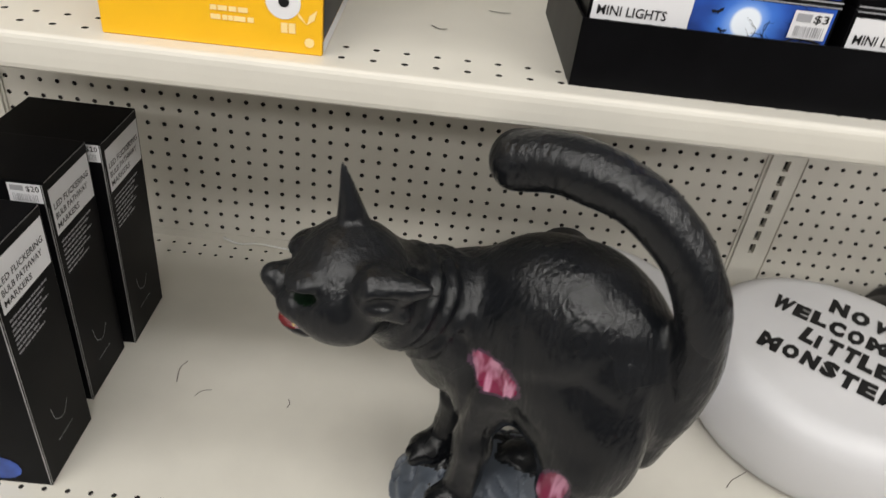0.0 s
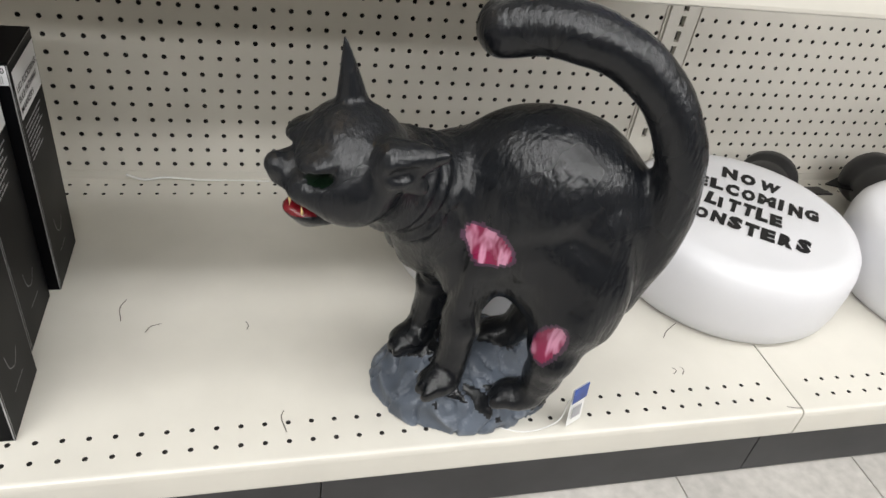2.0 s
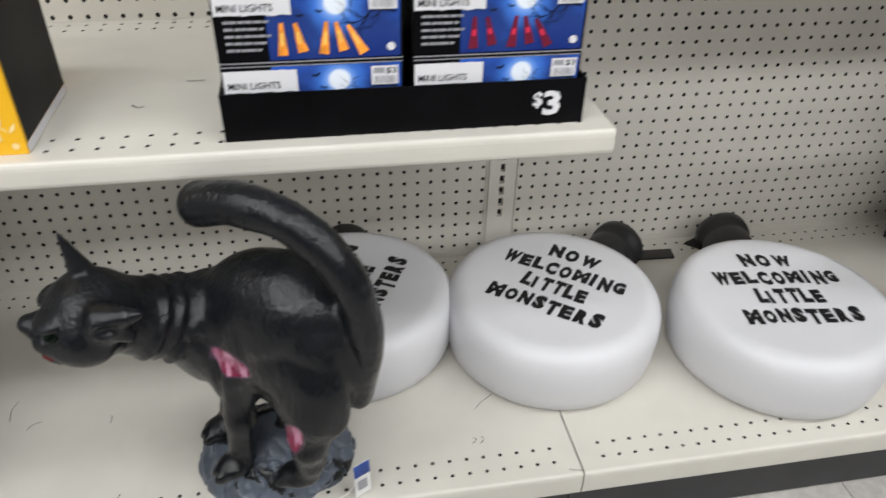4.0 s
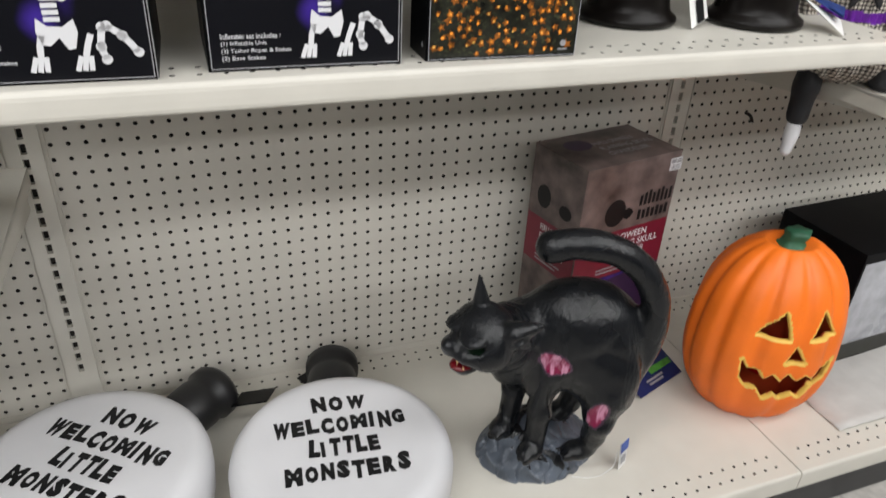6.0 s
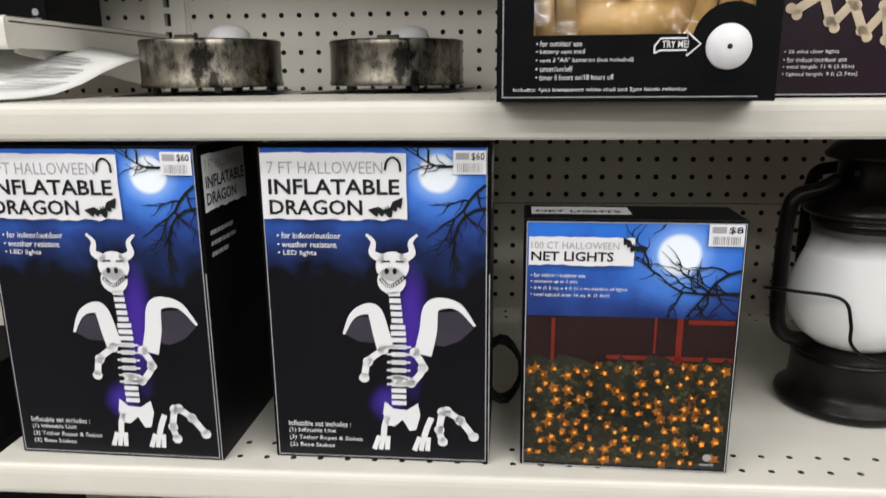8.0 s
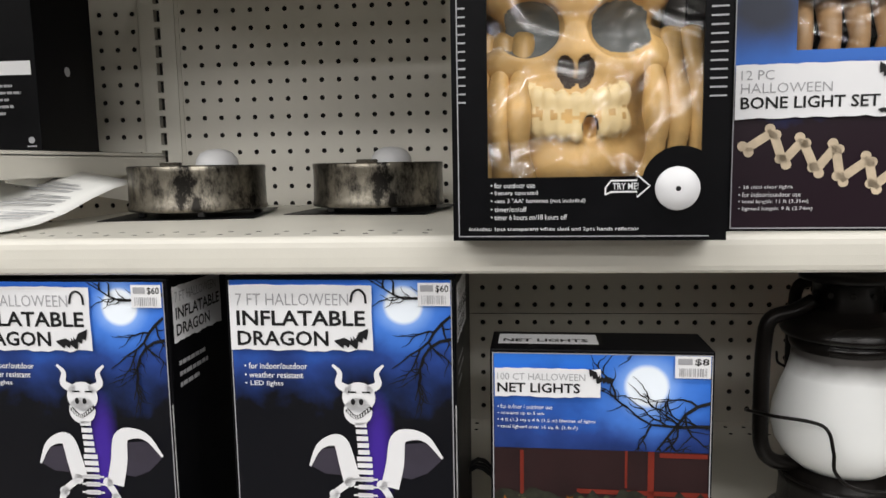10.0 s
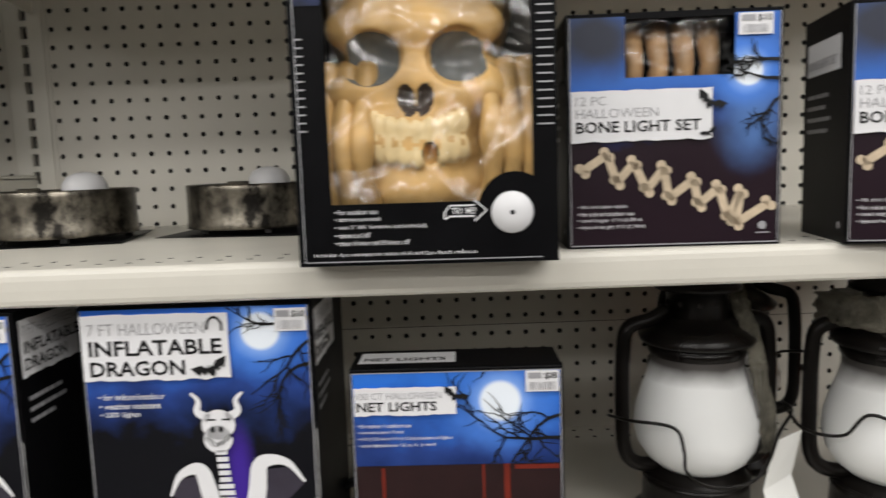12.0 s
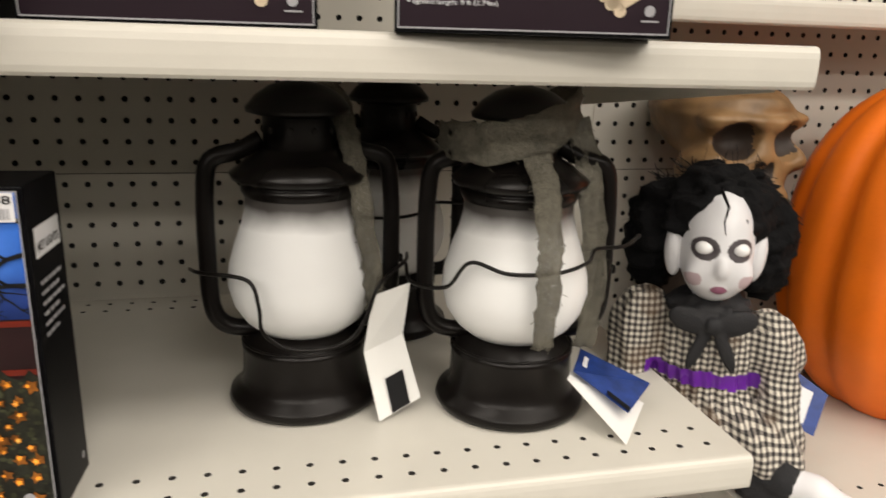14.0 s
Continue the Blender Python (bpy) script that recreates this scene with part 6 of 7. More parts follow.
    tube([(-0.008, -0.052, 0.305), (0.0, -0.066, 0.290), (-0.004, -0.0715, 0.276), (-0.001, -0.0725, 0.264)], lambda t: 0.0022 * (1 - 0.8 * t), 6, bm)
    for f in bm.faces:
        f.material_index = 1
    return add_bm(me, bm)


doll = tagged(new("doll", doll_mesh()), "pale blank-eyed doll in a gingham dress seated on the shelf", "doll")
doll.matrix_basis = pose(1.256, -0.300, C1 + 0.002, 0, 0, -24) @ Matrix.Diagonal((0.80, 0.88, 0.965, 1))

# ---- white disc lights ----
PLUG = mat("matte_black_plastic", (0.012, 0.012, 0.013), 0.45, var=0.2)


def disc_light(at, tilt, plug, label):
    """A low white drum light with lettering; plug: place of its black lamp holder, local."""
    ob = thing("disc_light", at, label, "light", "white disc lights")
    part("shell", lathe([(0, 0.1125), (0.128, 0.1125), (0.136, 0.1135), (0.146, 0.1125), (0.156, 0.107), (0.163, 0.097), (0.1665, 0.083), (0.167, 0.060),
                         (0.165, 0.030), (0.161, 0.012), (0.154, 0.003), (0.146, 0.0), (0, 0.0)], 96), WHITEPLASTIC, ob, "", True)
    face = lambda u, v, o: (u * math.cos(radians(tilt)) - v * math.sin(radians(tilt)), u * math.sin(radians(tilt)) + v * math.cos(radians(tilt)), 0.1125 + o)
    rng = random.Random(17)
    for word, u, v, width in (("NOW", -0.040, 0.070, 0.086), ("WELCOMING", -0.102, 0.024, 0.204), ("LITTLE", -0.052, -0.022, 0.108), ("MONSTERS", -0.088, -0.068, 0.182)):
        line = None
        n = len(word)
        weights = [0.62 if c == "I" else 1.3 if c in "MW" else 1.0 for c in word]
        x = u
        for c, k in zip(word, weights):
            cw = width * k / sum(weights)
            lettering(c, x + cw * 0.06, v + rng.uniform(-0.0025, 0.0025), cw * (0.5 if c == "I" else 0.86), 0.033 + rng.uniform(-0.003, 0.003), face, 1, BLACKPRINT, ob, 0.078, rng.uniform(-0.07, 0.07), "letter")
            x += cw
    px, py, yaw = plug
    bm = lathe([(0, 0), (0.030, 0.0), (0.036, 0.006), (0.037, 0.05), (0.034, 0.062), (0.040, 0.068), (0.040, 0.084), (0.034, 0.092), (0, 0.095)], 28)
    holder = part("lamp_holder", bm, PLUG, ob, "black plastic lamp holder", True, pose(px, py, 0.052, -90, 0, yaw) @ Matrix.Scale(1.18, 4))
    bm = bmesh.new()
    quad_box(bm, -0.001, 0.001, -0.026, 0.026, 0.0, 0.052)
    tg = part("hang_tag", bm, BLACKCARD, holder, "black hang tag", at=pose(-0.044 if yaw > -30 else 0.030, 0.012, 0.060 if yaw > -30 else 0.092, 60, 12, 70))
    return ob


disc_light(pose(-0.310, -0.214, DECK) @ Matrix.Scale(1.05, 4), 62, (0.02, 0.155, 20), "white disc light with black lettering behind the cat")
disc_light(pose(0.028, -0.273, DECK) @ Matrix.Scale(1.09, 4), -38, (0.110, 0.108, -48), "white disc light with black lettering between two alike")
disc_light(pose(0.409, -0.352, DECK) @ Matrix.Scale(1.09, 4), -7, (0.018, 0.156, -12), "white disc light with black lettering near the deck's front")

# ---- lanterns ----
BRONZE = mat("dark_bronze_paint", (0.0062, 0.0050, 0.0045), 0.30, metal=0.15, var=0.35, scale=30, spec=0.22)
GLOBE = mat("frosted_globe", (0.84, 0.85, 0.85), 0.45, var=0.03, scale=15)


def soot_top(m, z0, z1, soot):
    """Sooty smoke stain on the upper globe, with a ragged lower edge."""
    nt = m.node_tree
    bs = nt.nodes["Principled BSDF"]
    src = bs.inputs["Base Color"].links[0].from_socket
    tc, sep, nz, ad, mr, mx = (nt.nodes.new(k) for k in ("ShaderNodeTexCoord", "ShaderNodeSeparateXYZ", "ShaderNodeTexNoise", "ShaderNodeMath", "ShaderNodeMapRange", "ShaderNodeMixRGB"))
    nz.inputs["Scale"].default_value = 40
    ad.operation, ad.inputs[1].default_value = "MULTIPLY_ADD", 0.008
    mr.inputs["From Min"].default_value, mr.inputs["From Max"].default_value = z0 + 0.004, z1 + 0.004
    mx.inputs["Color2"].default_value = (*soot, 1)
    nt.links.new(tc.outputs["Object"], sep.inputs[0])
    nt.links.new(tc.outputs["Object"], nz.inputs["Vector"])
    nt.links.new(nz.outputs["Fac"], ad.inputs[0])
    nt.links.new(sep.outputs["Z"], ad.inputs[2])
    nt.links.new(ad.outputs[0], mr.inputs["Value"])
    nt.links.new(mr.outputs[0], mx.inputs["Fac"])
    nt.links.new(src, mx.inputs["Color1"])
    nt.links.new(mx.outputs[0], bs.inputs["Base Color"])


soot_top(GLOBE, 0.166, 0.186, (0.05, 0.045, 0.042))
GAUZE = mat("grey_gauze", (0.135, 0.125, 0.098), 0.95, var=0.35, scale=90, bump=0.9, bump_scale=380)


def open_weave(m, scale):
    """Lets light through the gaps of a loose cloth."""
    nt = m.node_tree
    tc, nz, mr = (nt.nodes.new(k) for k in ("ShaderNodeTexCoord", "ShaderNodeTexNoise", "ShaderNodeMapRange"))
    tr, mx = nt.nodes.new("ShaderNodeBsdfTransparent"), nt.nodes.new("ShaderNodeMixShader")
    nz.inputs["Scale"].default_value, nz.inputs["Detail"].default_value = scale, 3
    mr.inputs["From Min"].default_value, mr.inputs["From Max"].default_value = 0.46, 0.66
    nt.links.new(tc.outputs["Object"], nz.inputs["Vector"])
    nt.links.new(nz.outputs["Fac"], mr.inputs["Value"])
    nt.links.new(mr.outputs[0], mx.inputs[0])
    nt.links.new(nt.nodes["Principled BSDF"].outputs[0], mx.inputs[1])
    nt.links.new(tr.outputs[0], mx.inputs[2])
    nt.links.new(mx.outputs[0], nt.nodes["Material Output"].inputs["Surface"])


open_weave(GAUZE, 1300)


def lantern(at, label, wire):
    ob = thing("hurricane_lantern", at, label, "lantern", "hurricane lanterns")
    part("base", lathe([(0, 0), (0.060, 0.0), (0.0665, 0.002), (0.069, 0.007), (0.0675, 0.012), (0.060, 0.017), (0.0575, 0.022), (0.056, 0.030), (0.055, 0.052),
                        (0.056, 0.054), (0.056, 0.058), (0.053, 0.060), (0.050, 0.066), (0.036, 0.070), (0.034, 0.072), (0, 0.072)], 48), BRONZE, ob, "dark bronze stepped base", True)
    part("ribbed_band", tube([(0.0552 * math.cos(a), 0.0552 * math.sin(a), 0.0605 + (0.0006 if k % 2 else 0)) for k, a in enumerate([2 * math.pi * i / 90 for i in range(91)])], 0.0012, 6), BRONZE, ob, "", True)
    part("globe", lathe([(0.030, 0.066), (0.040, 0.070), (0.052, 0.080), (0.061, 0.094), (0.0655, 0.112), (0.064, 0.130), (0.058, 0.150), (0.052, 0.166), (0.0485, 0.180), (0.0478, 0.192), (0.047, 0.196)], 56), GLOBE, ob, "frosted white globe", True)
    part("cap", lathe([(0.049, 0.192), (0.051, 0.196), (0.051, 0.201), (0.047, 0.203), (0.058, 0.206), (0.060, 0.211), (0.046, 0.222), (0.036, 0.228), (0.033, 0.232)], 48), BRONZE, ob, "", True)
    chim = part("chimney", lathe([(0.031, 0.228), (0.031, 0.258), (0.033, 0.259), (0.044, 0.262), (0.0445, 0.266), (0.036, 0.276), (0.024, 0.284), (0.010, 0.288), (0, 0.289)], 48), BRONZE, ob, "", True)
    for k in range(10):
        a = 2 * math.pi * k / 10
        bm = lathe([(0, 0.0012), (0.0026, 0.001), (0.003, 0)], 10)
        part("vent_hole", bm, HOLE, chim, at=Matrix.Translation((0.031 * math.cos(a), 0.031 * math.sin(a), 0.248)) @ pose(0, 0, 0, 0, 90, math.degrees(a)))
    for s in (-1, 1):
        pts = spline([(s * 0.040, 0, 0.070), (s * 0.066, 0, 0.074), (s * 0.079, 0, 0.092), (s * 0.081, 0, 0.14), (s * 0.080, 0, 0.196), (s * 0.074, 0, 0.222), (s * 0.050, 0, 0.230), (s * 0.032, 0, 0.240)], 6)
        part("side_tube", tube(pts, 0.0078, 12), BRONZE, ob, "", True)
        bm = lathe([(0, 0), (0.0045, 0.0005), (0.004, 0.003), (0, 0.0035)], 12)
        part("bail_ear", bm, BRONZE, ob, "", True, Matrix.Translation((s * 0.0885, 0, 0.128)) @ pose(0, 0, 0, 0, 90, 0))
    part("bail_wire", tube(spline(wire, 8), 0.0017, 8), BRONZE, ob, "thin dark wire handle", True)
    return ob


DROOP = [(-0.096, 0, 0.128), (-0.086, -0.040, 0.136), (-0.050, -0.062, 0.134), (-0.042, -0.068, 0.112), (-0.040, -0.069, 0.092), (-0.024, -0.069, 0.077), (0.0, -0.069, 0.072), (0.028, -0.069, 0.077), (0.044, -0.069, 0.096), (0.056, -0.066, 0.124), (0.084, -0.040, 0.136), (0.096, 0, 0.132)]
ROUND = [(-0.098, 0.010, 0.130), (-0.094, -0.026, 0.124), (-0.066, -0.046, 0.126), (-0.048, -0.056, 0.150), (-0.018, -0.068, 0.144), (0.022, -0.068, 0.145), (0.050, -0.054, 0.150), (0.060, -0.042, 0.158), (0.090, -0.024, 0.156), (0.112, 0.0, 0.160)]
lantern(pose(0.843, -0.302, B1, 0, 0, 4), "dark bronze hurricane lantern with a frosted globe and gauze", DROOP)
lantern(pose(1.029, -0.345, B1, 0, 0, -8), "dark bronze hurricane lantern wrapped in grey gauze at the shelf end", ROUND)
lantern(pose(0.945, -0.132, B1, 0, 0, -20), "dark bronze hurricane lantern standing behind two alike", ROUND)


def ribbon(name, pts, widths, parent_at, label, n=8, seed=1, side=(1, 0, 0)):
    """A frayed strip of gauze along points."""
    rng = random.Random(seed)
    path = spline(pts, n)
    bm = bmesh.new()
    cols = 7
    rows = []
    for i, p in enumerate(path):
        t = i / (len(path) - 1)
        w = widths[0] + (widths[1] - widths[0]) * t
        fwd = (path[min(i + 1, len(path) - 1)] - path[max(i - 1, 0)]).normalized()
        s = Vector(side)
        s = (s - fwd * s.dot(fwd)).normalized()
        nrm = s.cross(fwd)
        row = []
        for c in range(cols):
            u = c / (cols - 1) - 0.5
            fray = rng.uniform(-0.0016, 0.0016) if c in (0, cols - 1) else 0
            row.append(bm.verts.new(p + s * (u * w + fray) + nrm * (0.0022 * math.sin(c * 2.1 + i * 0.8) + rng.uniform(-0.0006, 0.0006))))
        rows.append(row)
    for a, b in zip(rows, rows[1:]):
        for c in range(cols - 1):
            if True:
                bm.faces.new((a[c], a[c + 1], b[c + 1], b[c]))
    for r in rows:
        for e in (0, -1):
            if rng.random() < 0.5:
                q = r[e].co
                d = Vector((rng.uniform(-1, 1), rng.uniform(-1, 1), rng.uniform(-1, 0.2))) * 0.004
                bm.faces.new([bm.verts.new(q), bm.verts.new(q + d), bm.verts.new(q + d + Vector((0.0004, 0, 0.0005)))])
    me = finish(bm, name, True)
    me.materials.append(GAUZE)
    ob = new(name, me)
    mod = ob.modifiers.new("thickness", "SOLIDIFY")
    mod.thickness = 0.0006
    ob.matrix_basis = parent_at
    return tagged(ob, label, "cloth", "gauze strips")


ribbon("gauze_strip", [(0.834, -0.262, B1 + 0.292), (0.868, -0.300, B1 + 0.284), (0.882, -0.318, B1 + 0.250), (0.892, -0.338, B1 + 0.190), (0.900, -0.346, B1 + 0.130), (0.902, -0.342, B1 + 0.095)],
       (0.020, 0.015), Matrix.Identity(4), "grey frayed gauze strip hanging from a lantern", seed=3)
loop = [(1.020 + 0.060 * math.cos(a), -0.335 + 0.058 * math.sin(a), B1 + 0.252 - 0.018 * math.sin(a * 1.0 - 1.2) + 0.008 * math.cos(2 * a)) for a in [radians(200 + 36 * k) for k in range(11)]]
ribbon("gauze_strip", loop, (0.034, 0.030), Matrix.Identity(4), "grey frayed gauze wound round a lantern's top", n=5, seed=5, side=(0, 0, 1))
ribbon("gauze_strip", [(1.022, -0.404, B1 + 0.238), (1.028, -0.418, B1 + 0.205), (1.031, -0.422, B1 + 0.160), (1.030, -0.424, B1 + 0.115), (1.028, -0.422, B1 + 0.082)],
       (0.024, 0.018), Matrix.Identity(4), "grey frayed gauze strip hanging before a globe", seed=7)
ribbon("gauze_strip", [(1.078, -0.345, B1 + 0.262), (1.084, -0.360, B1 + 0.225), (1.091, -0.372, B1 + 0.160), (1.092, -0.374, B1 + 0.100), (1.088, -0.372, B1 + 0.060)],
       (0.026, 0.020), Matrix.Identity(4), "grey frayed gauze strip hanging beside a globe", seed=9)


def card(name, corners, at, material, label, marks=(), thick=0.0006, fold=None):
    """A small stiff paper tag through four corners."""
    bm = bmesh.new()
    v = [Vector(c) for c in corners]
    n = (v[1] - v[0]).cross(v[3] - v[0]).normalized() * thick
    if n.dot(Vector((0, -0.6, 0.8))) < 0:
        n = -n
    a = [bm.verts.new(c) for c in v]
    b = [bm.verts.new(c + n) for c in v]
    bm.faces.new(a[::-1])
    bm.faces.new(b)
    for i in range(4):
        bm.faces.new((a[i], a[(i + 1) % 4], b[(i + 1) % 4], b[i]))
    bmesh.ops.recalc_face_normals(bm, faces=bm.faces[:])
    ob = part(name, bm, material)
    ob.matrix_basis = at
    for mn, (u0, v0, u1, v1), mm in marks:
        bm = bmesh.new()
        q = []
        for u, w in ((u0, v0), (u1, v0), (u1, v1), (u0, v1)):
            q.append(bm.verts.new(v[0] + (v[1] - v[0]) * u + (v[3] - v[0]) * w + n * 4))
        bm.faces.new(q)
        part(mn, bm, mm, ob)
    return tagged(ob, label, "tag", "hang tags")


I4 = Matrix.Identity(4)
TAGDARK = mat("dark_blue_tag_print", (0.014, 0.04, 0.18), 0.35, var=0.6, scale=60)
card("hang_tag", [(0.903, -0.372, B1 + 0.002), (0.943, -0.352, B1 + 0.012), (0.928, -0.340, B1 + 0.070), (0.891, -0.358, B1 + 0.062)], I4, PAPER, "white folded paper tag leaning on a lantern",
     [("black_square", (0.30, 0.02, 0.72, 0.52), BLACKPRINT)])
card("hang_tag", [(0.891, -0.358, B1 + 0.062), (0.928, -0.340, B1 + 0.070), (0.932, -0.352, B1 + 0.122), (0.898, -0.366, B1 + 0.116)], I4, PAPER, "white upper leaf of a folded paper tag")
card("hang_tag", [(1.064, -0.398, B1 + 0.042), (1.100, -0.446, B1 + 0.002), (1.140, -0.398, B1 + 0.012), (1.094, -0.352, B1 + 0.040)], I4, PAPER, "white inner leaf of an open tag lying on the shelf")
card("hang_tag", [(1.072, -0.392, B1 + 0.046), (1.108, -0.430, B1 + 0.022), (1.148, -0.392, B1 + 0.028), (1.098, -0.346, B1 + 0.046)], I4, TAGDARK, "blue and black printed tag lying on the shelf",
     [("white_panel", (0.10, 0.34, 0.52, 0.76), WHITEPRINT), ("black_end", (0.60, 0.0, 1.0, 1.0), BLACKPRINT)])
card("hang_tag", [(1.312, -0.372, C1 + 0.066), (1.334, -0.392, C1 + 0.056), (1.350, -0.384, C1 + 0.096), (1.330, -0.362, C1 + 0.112)], I4, TAGDARK, "blue hang tag tied to the doll's sleeve",
     [("white_panel", (0.08, 0.12, 0.6, 0.78), WHITEPRINT)])
for cx, cy, a in ((-0.330, -0.548, 0.0), (0.892, -0.448, 0.4)):
    card("hang_tag", [(cx, cy, DECK + 0.002), (cx + 0.022, cy + 0.010, DECK + 0.004), (cx + 0.020, cy + 0.016, DECK + 0.062), (cx - 0.002, cy + 0.006, DECK + 0.060)], I4, PAPER,
         "white and blue hang tag at a cat statue's foot", [("blue_top", (0, 0.62, 1, 1), TAGBLUE), ("barcode", (0.15, 0.2, 0.75, 0.5), GREYPRINT)])
    part("tag_string", tube(spline([(cx + 0.004, cy + 0.016, DECK + 0.03), (cx - 0.010, cy + 0.004, DECK + 0.008), (cx - 0.05, cy - 0.002, DECK + 0.0015), (cx - 0.09, cy + 0.012, DECK + 0.0015)], 8), 0.0008, 5), PAPER)
    tagged(bpy.data.objects[-1] if False else [o for o in bpy.data.objects if o.name.startswith("tag_string")][-1], "thin white string lying by a statue", "string", "tag strings")
flyer = card("hang_tag", [(1.040, -0.300, DECK + 0.004), (1.176, -0.252, DECK + 0.004), (1.160, -0.190, DECK + 0.026), (1.028, -0.262, DECK + 0.022)], I4, mat("navy_tag", (0.012, 0.022, 0.11), 0.4, var=0.3),
             "navy printed pumpkin tag lying on the deck", [("green_leaves", (0.45, 0.66, 0.95, 0.98), mat("leaf_green_print", (0.06, 0.22, 0.03), 0.5, var=0.5, scale=90)), ("pale_words", (0.30, 0.24, 0.62, 0.34), GREYPRINT), ("pale_words", (0.28, 0.42, 0.66, 0.52), GREYPRINT)])

# ---- pewter drum lights and paper ----
PEWTER = mat("brushed_aged_pewter", (0.21, 0.19, 0.155), 0.33, metal=0.9, var=1.0, scale=17, bump=0.25, bump_scale=120)


def tarnish(m, dark, scale):
    """Dark blotches that run up a worn metal band."""
    nt = m.node_tree
    bs = nt.nodes["Principled BSDF"]
    old = bs.inputs["Base Color"].links[0].from_socket
    tc, mp, nz, mr, mx = (nt.nodes.new(k) for k in ("ShaderNodeTexCoord", "ShaderNodeMapping", "ShaderNodeTexNoise", "ShaderNodeMapRange", "ShaderNodeMix"))
    mp.inputs["Scale"].default_value = (scale, scale, scale * 0.5)
    nz.inputs["Scale"].default_value, nz.inputs["Detail"].default_value, nz.inputs["Roughness"].default_value = 1.0, 8, 0.7
    mr.inputs["From Min"].default_value, mr.inputs["From Max"].default_value = 0.44, 0.60
    mx.data_type = "RGBA"
    mx.inputs[7].default_value = (*dark, 1)
    nt.links.new(tc.outputs["Object"], mp.inputs[0])
    nt.links.new(mp.outputs[0], nz.inputs["Vector"])
    nt.links.new(nz.outputs["Fac"], mr.inputs["Value"])
    nt.links.new(mr.outputs[0], mx.inputs[0])
    nt.links.new(old, mx.inputs[6])
    nt.links.new(mx.outputs[2], bs.inputs["Base Color"])


tarnish(PEWTER, (0.018, 0.016, 0.014), 34)
bump_mat(PEWTER, 60, (1, 1, 0.15), 0.25)


def drum_light(at, turn, label):
    ob = thing("pewter_drum_light", at, label, "light", "pewter drum lights")
    part("plate", soft_box(-0.095, 0.080, -0.070, 0.075, 0.0, 0.002, 0.0006, 1), BLACKCARD, ob, "thin dark card plate", at=pose(0, 0, 0.001, 1.0, -0.6, turn))
    part("drum", lathe([(0, 0.066), (0.070, 0.066), (0.074, 0.069), (0.0785, 0.0695), (0.080, 0.067), (0.079, 0.060), (0.0795, 0.018), (0.081, 0.014), (0.080, 0.010), (0, 0.010)], 64), PEWTER, ob, "aged pewter drum", True)
    for k in range(5):
        a = radians(70 * k + 15)
        part("foot", soft_box(-0.004, 0.004, -0.003, 0.003, 0.003, 0.011, 0.0008, 1), PLUG, ob, "", at=pose(0.068 * math.cos(a), 0.068 * math.sin(a), 0))
    part("latch", soft_box(-0.012, 0.012, -0.003, 0.003, 0.068, 0.0735, 0.001, 1), PEWTER, ob, "", at=pose(0.0, -0.070, 0, 0, 0, 0))
    part("dome", lathe([(0.026, 0.068), (0.025, 0.077), (0.020, 0.086), (0.011, 0.091), (0, 0.0925)], 32), WHITEPLASTIC, ob, "small white dome", True, pose(0.012, 0.03, 0))
    return ob


drum_light(pose(0.142, -0.212, B2) @ Matrix.Diagonal((0.98, 0.98, 0.86, 1)), 8, "aged pewter drum light with a white dome beside papers")
drum_light(pose(0.349, -0.160, B2) @ Matrix.Diagonal((1.0, 1.0, 0.86, 1)), -10, "aged pewter drum light with a white dome before the pegboard")

bm = bmesh.new()
prof = [(-0.455, 0.002), (-0.42, 0.0022), (-0.38, 0.006), (-0.34, 0.018), (-0.30, 0.036), (-0.26, 0.050), (-0.22, 0.058)]
rows = []
for i in range(11):
    x = -0.15 + 0.020 * i
    rows.append([bm.verts.new((x + 0.10 * (y + 0.455) * (1 if i > 5 else 0.4), y + 0.010 * math.sin(i * 0.4), B2 + z * (1.0 - 0.06 * max(i - 5, 0)) + 0.0015)) for y, z in prof])
for a, b in zip(rows, rows[1:]):
    for k in range(len(prof) - 1):
        bm.faces.new((a[k], b[k], b[k + 1], a[k + 1]))
sheet = part("paper_sheet", bm, PAPER, None, "", True)
tagged(sheet, "curled white instruction sheet with printed lines on the shelf", "paper")
sheet.modifiers.new("thickness", "SOLIDIFY").thickness = 0.0004
bm = bmesh.new()
for k in range(9):
    f = 0.12 + 0.085 * k
    for j in range(2, 5):
        i0, i1 = 5, 9
        pa = [rows_pt for rows_pt in ((0.0, 0.0),)]
        y0, z0 = prof[j]
        y1, z1 = prof[j + 1]
        ya, za = y0 + (y1 - y0) * f, z0 + (z1 - z0) * f
        if (k + j) % 3 == 0:
            continue
        xs = (-0.03 + 0.004 * k, 0.032 + 0.002 * k)
        q = [bm.verts.new((x, ya + dy, B2 + (za + dz) * (1.0 - 0.06 * max((x + 0.15) / 0.02 - 5, 0)) + 0.0042)) for x, dy, dz in ((xs[0], 0, 0), (xs[1], 0, 0), (xs[1], 0.0016, 0.0008), (xs[0], 0.0016, 0.0008))]
        bm.faces.new(q)
part("printed_line", bm, GREYPRINT, sheet)

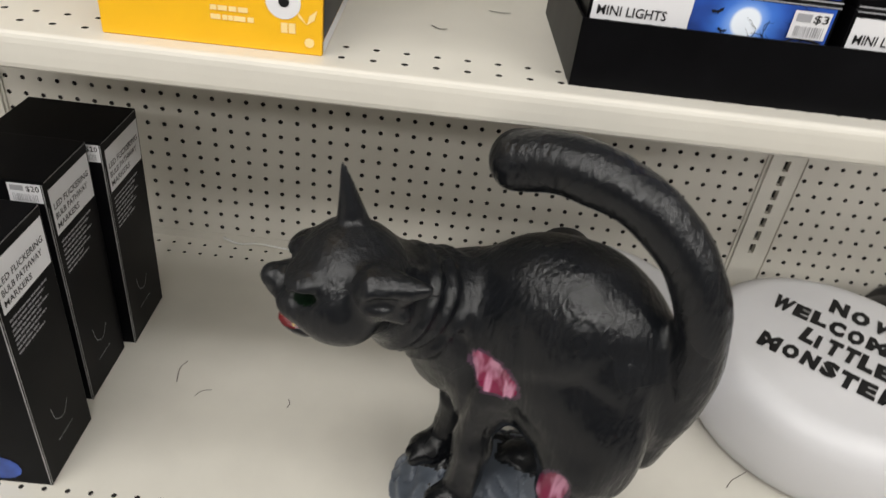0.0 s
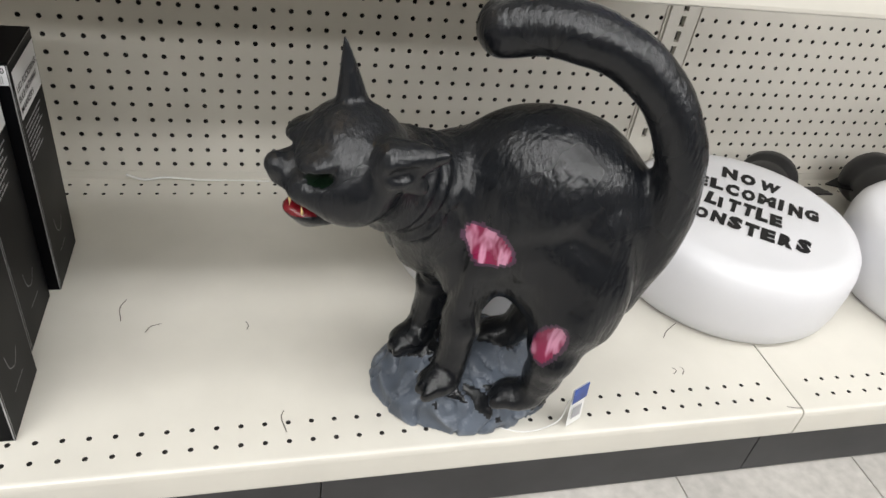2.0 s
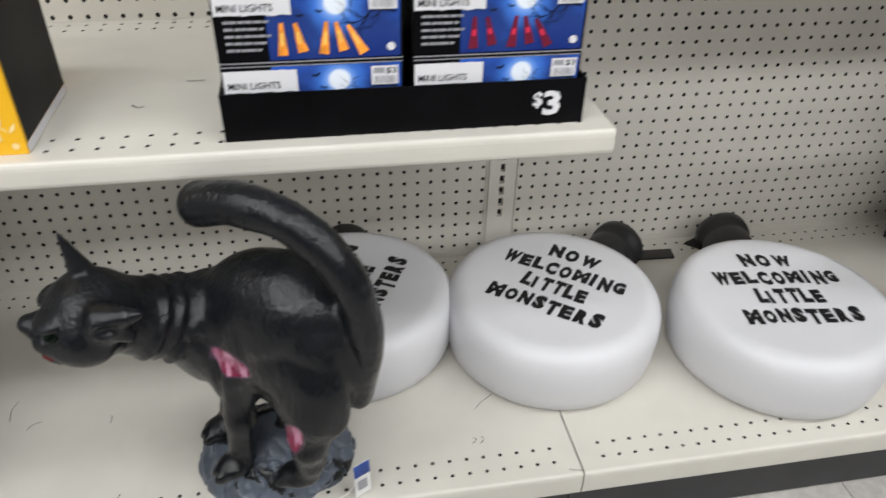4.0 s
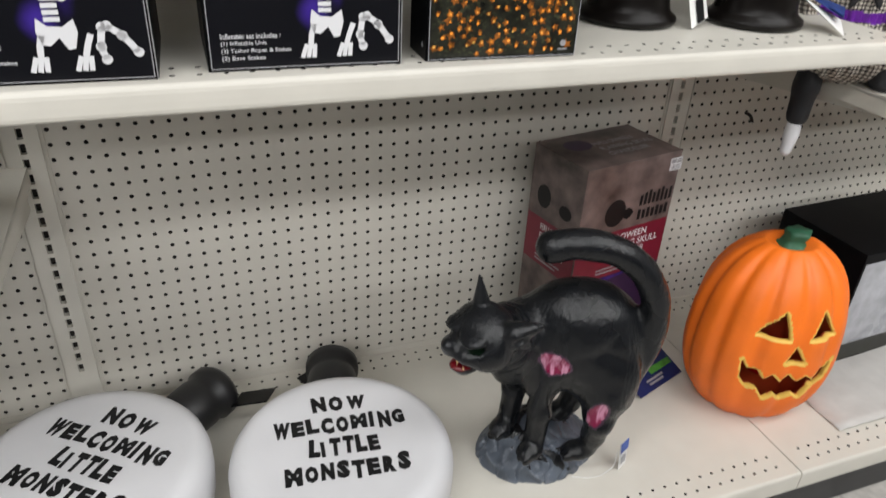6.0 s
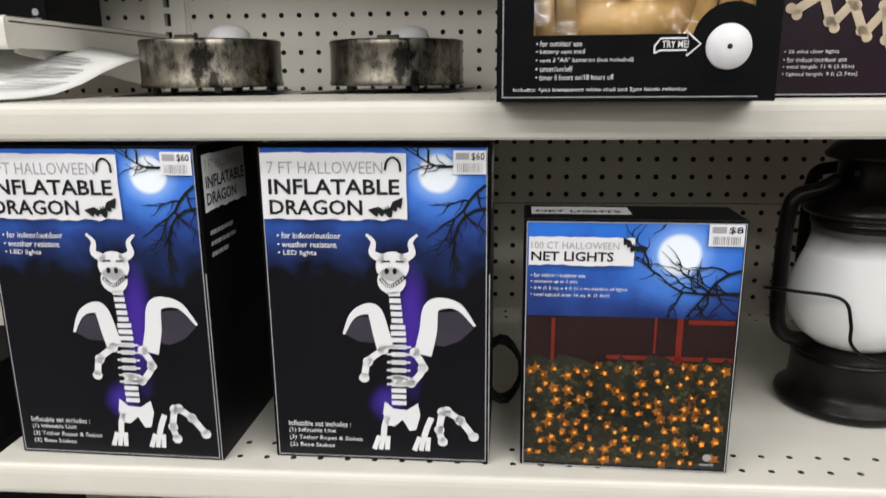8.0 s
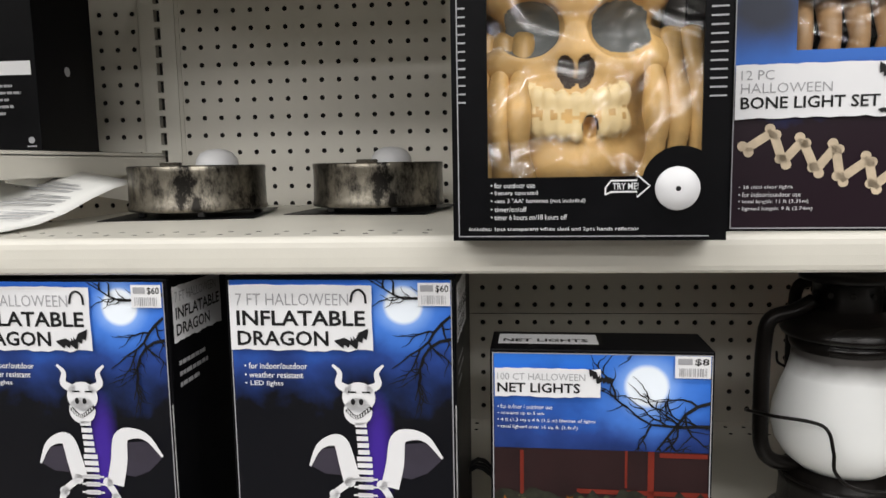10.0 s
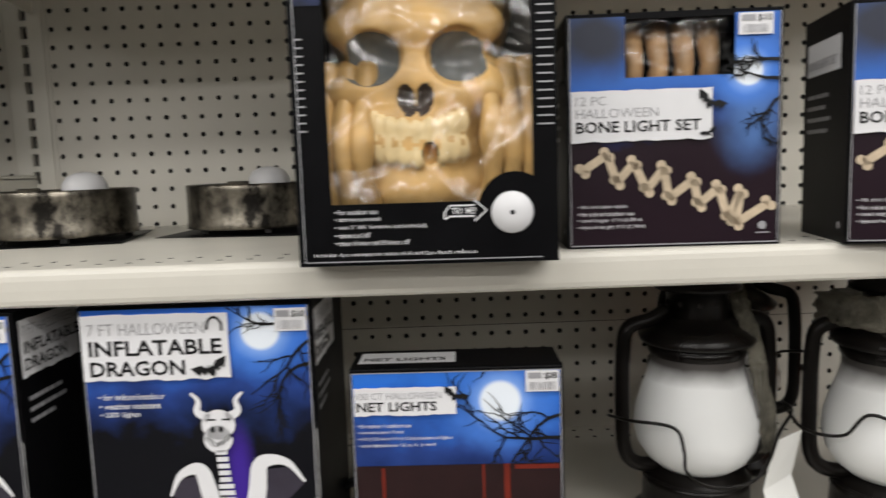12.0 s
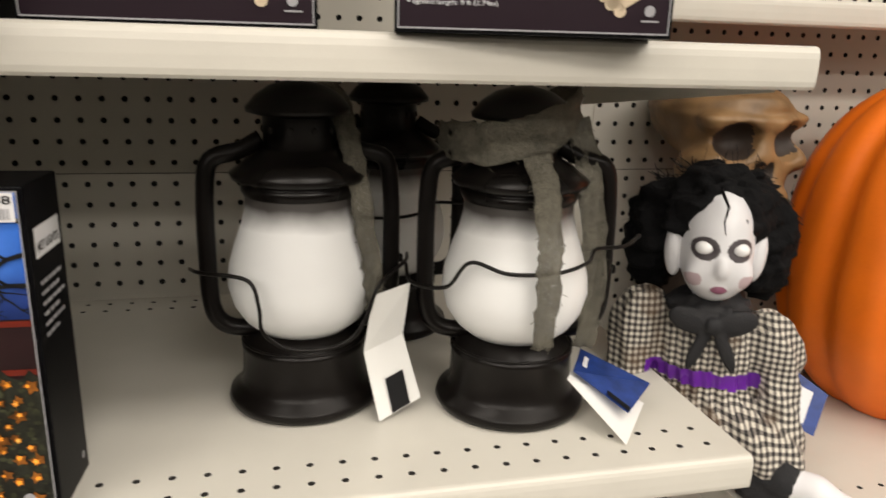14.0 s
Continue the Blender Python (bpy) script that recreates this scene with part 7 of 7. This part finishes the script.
# ---- bay at the far end ----
ob, _ = carton("black_cabinet_box", 0.33, 0.22, 0.285, pose(1.505, -0.325, DECK, 0, 0, 3), "large black box with a silver front on the deck")
decal("silver_panel", [rect(0.006, 0.05, 0.324, 0.262)], front(0.33, 0.22, 0.285), 1, mat("silver_grey_print", (0.38, 0.39, 0.42), 0.3, var=0.3), ob, "silver grey printed panel")
decal("dark_scene", [rect(0.006, 0.006, 0.324, 0.05)], front(0.33, 0.22, 0.285), 1, HEDGE, ob)
bm = bmesh.new()
n = 16
g = [[bm.verts.new((1.372 + 0.9 * i / n, -0.497 + 0.36 * j / n, DECK + 0.0035 + 0.0016 * math.sin(j * 1.9 + i * 0.5) + 0.001 * math.sin(i * 1.3))) for j in range(n + 1)] for i in range(n + 1)]
for i in range(n):
    for j in range(n):
        bm.faces.new((g[i][j], g[i + 1][j], g[i + 1][j + 1], g[i][j + 1]))
film_sheet = part("packing_sheet", bm, mat("greyish_packing_sheet", (0.50, 0.49, 0.47), 0.4, var=0.1), None, "", True)
tagged(film_sheet, "greyish rippled packing sheet lying on the deck", "sheet")
film_sheet.modifiers.new("thickness", "SOLIDIFY").thickness = 0.001
bm = tube(spline([(1.408, 0.002, 0.652), (1.410, -0.012, 0.650), (1.412, -0.018, 0.643), (1.411, -0.014, 0.636)], 4), 0.0035, 8)
tagged(part("peg_hook", bm, PLUG, None, "", True), "small broken black hook stuck in the pegboard", "hook")

# scuffs and scratches on the base deck
decks = bpy.data.objects["shelf_base_1"]
rng = random.Random(8)
for pts in ([(-0.132, -0.414), (-0.122, -0.402), (-0.110, -0.394), (-0.098, -0.386)], [(-0.692, -0.356), (-0.690, -0.349), (-0.693, -0.341)], [(-0.812, -0.352), (-0.806, -0.342), (-0.794, -0.338)],
            [(-0.842, -0.330), (-0.846, -0.306), (-0.840, -0.290)], [(-0.150, -0.480), (-0.143, -0.474), (-0.147, -0.469)], [(-0.138, -0.482), (-0.132, -0.474), (-0.135, -0.468)], [(-0.650, -0.52), (-0.655, -0.50), (-0.652, -0.49)],
            [(-0.020, -0.548), (-0.010, -0.551), (0.0, -0.5525)]):
    bm = bmesh.new()
    for poly in stroke(spline2(pts, 4), 0.0011):
        bm.faces.new([bm.verts.new((u, v, DECK + 0.0007)) for u, v in poly])
    part("scuff", bm, SCUFF, decks)
up = bpy.data.objects["shelf_left_low"]
for pts in ([(-0.555, -0.33), (-0.548, -0.338), (-0.540, -0.336)], [(-0.50, -0.26), (-0.49, -0.262), (-0.478, -0.26)]):
    bm = bmesh.new()
    for poly in stroke(spline2(pts, 4), 0.002):
        bm.faces.new([bm.verts.new((u, v, A1 + 0.0007)) for u, v in poly])
    part("scuff", bm, SCUFF, up)

# a black cord bundled behind the net lights box, and a strip of film at the back of the deck
cord = []
for k in range(61):
    a = 2 * math.pi * k / 15
    cord.append((0.476 + 0.020 * math.cos(a) + 0.0015 * math.sin(3.1 * a), -0.330 + 0.006 * (k // 15) + 0.004 * math.sin(a * 0.7), B1 + 0.036 + 0.0335 * math.sin(a)))
tagged(part("power_cord", tube(cord, 0.0024, 8), PLUG, None, "", True), "black power cord bundled on the shelf beside a carton", "cord")
strip = spline([(-0.872, -0.010, DECK + 0.013), (-0.845, -0.013, DECK + 0.006), (-0.815, -0.011, DECK + 0.009), (-0.760, -0.014, DECK + 0.006), (-0.700, -0.012, DECK + 0.004), (-0.655, -0.013, DECK + 0.003)], 6)
tagged(part("film_strip", tube(strip, lambda t: 0.0022 - 0.0012 * t, 6), mat("shiny_clear_film", (0.70, 0.70, 0.68), 0.12, spec=0.8), None, "", True), "thin shiny strip of packing film lying along the deck", "film")

# ---- floor tiles ----
tile_bm = soft_box(-0.1515, 0.1515, -0.1515, 0.1515, -0.003, 0.0, 0.0006, 1)
tile_me = finish(tile_bm, "tile")
tile_me.materials.append(TILE)
for i, j in itertools.product(range(-5, 10), range(-6, -1)):
    t = new("tile", tile_me)
    t.parent = floor
    t.location = (i * 0.305 + 0.05, j * 0.305 + 0.12, -0.004)
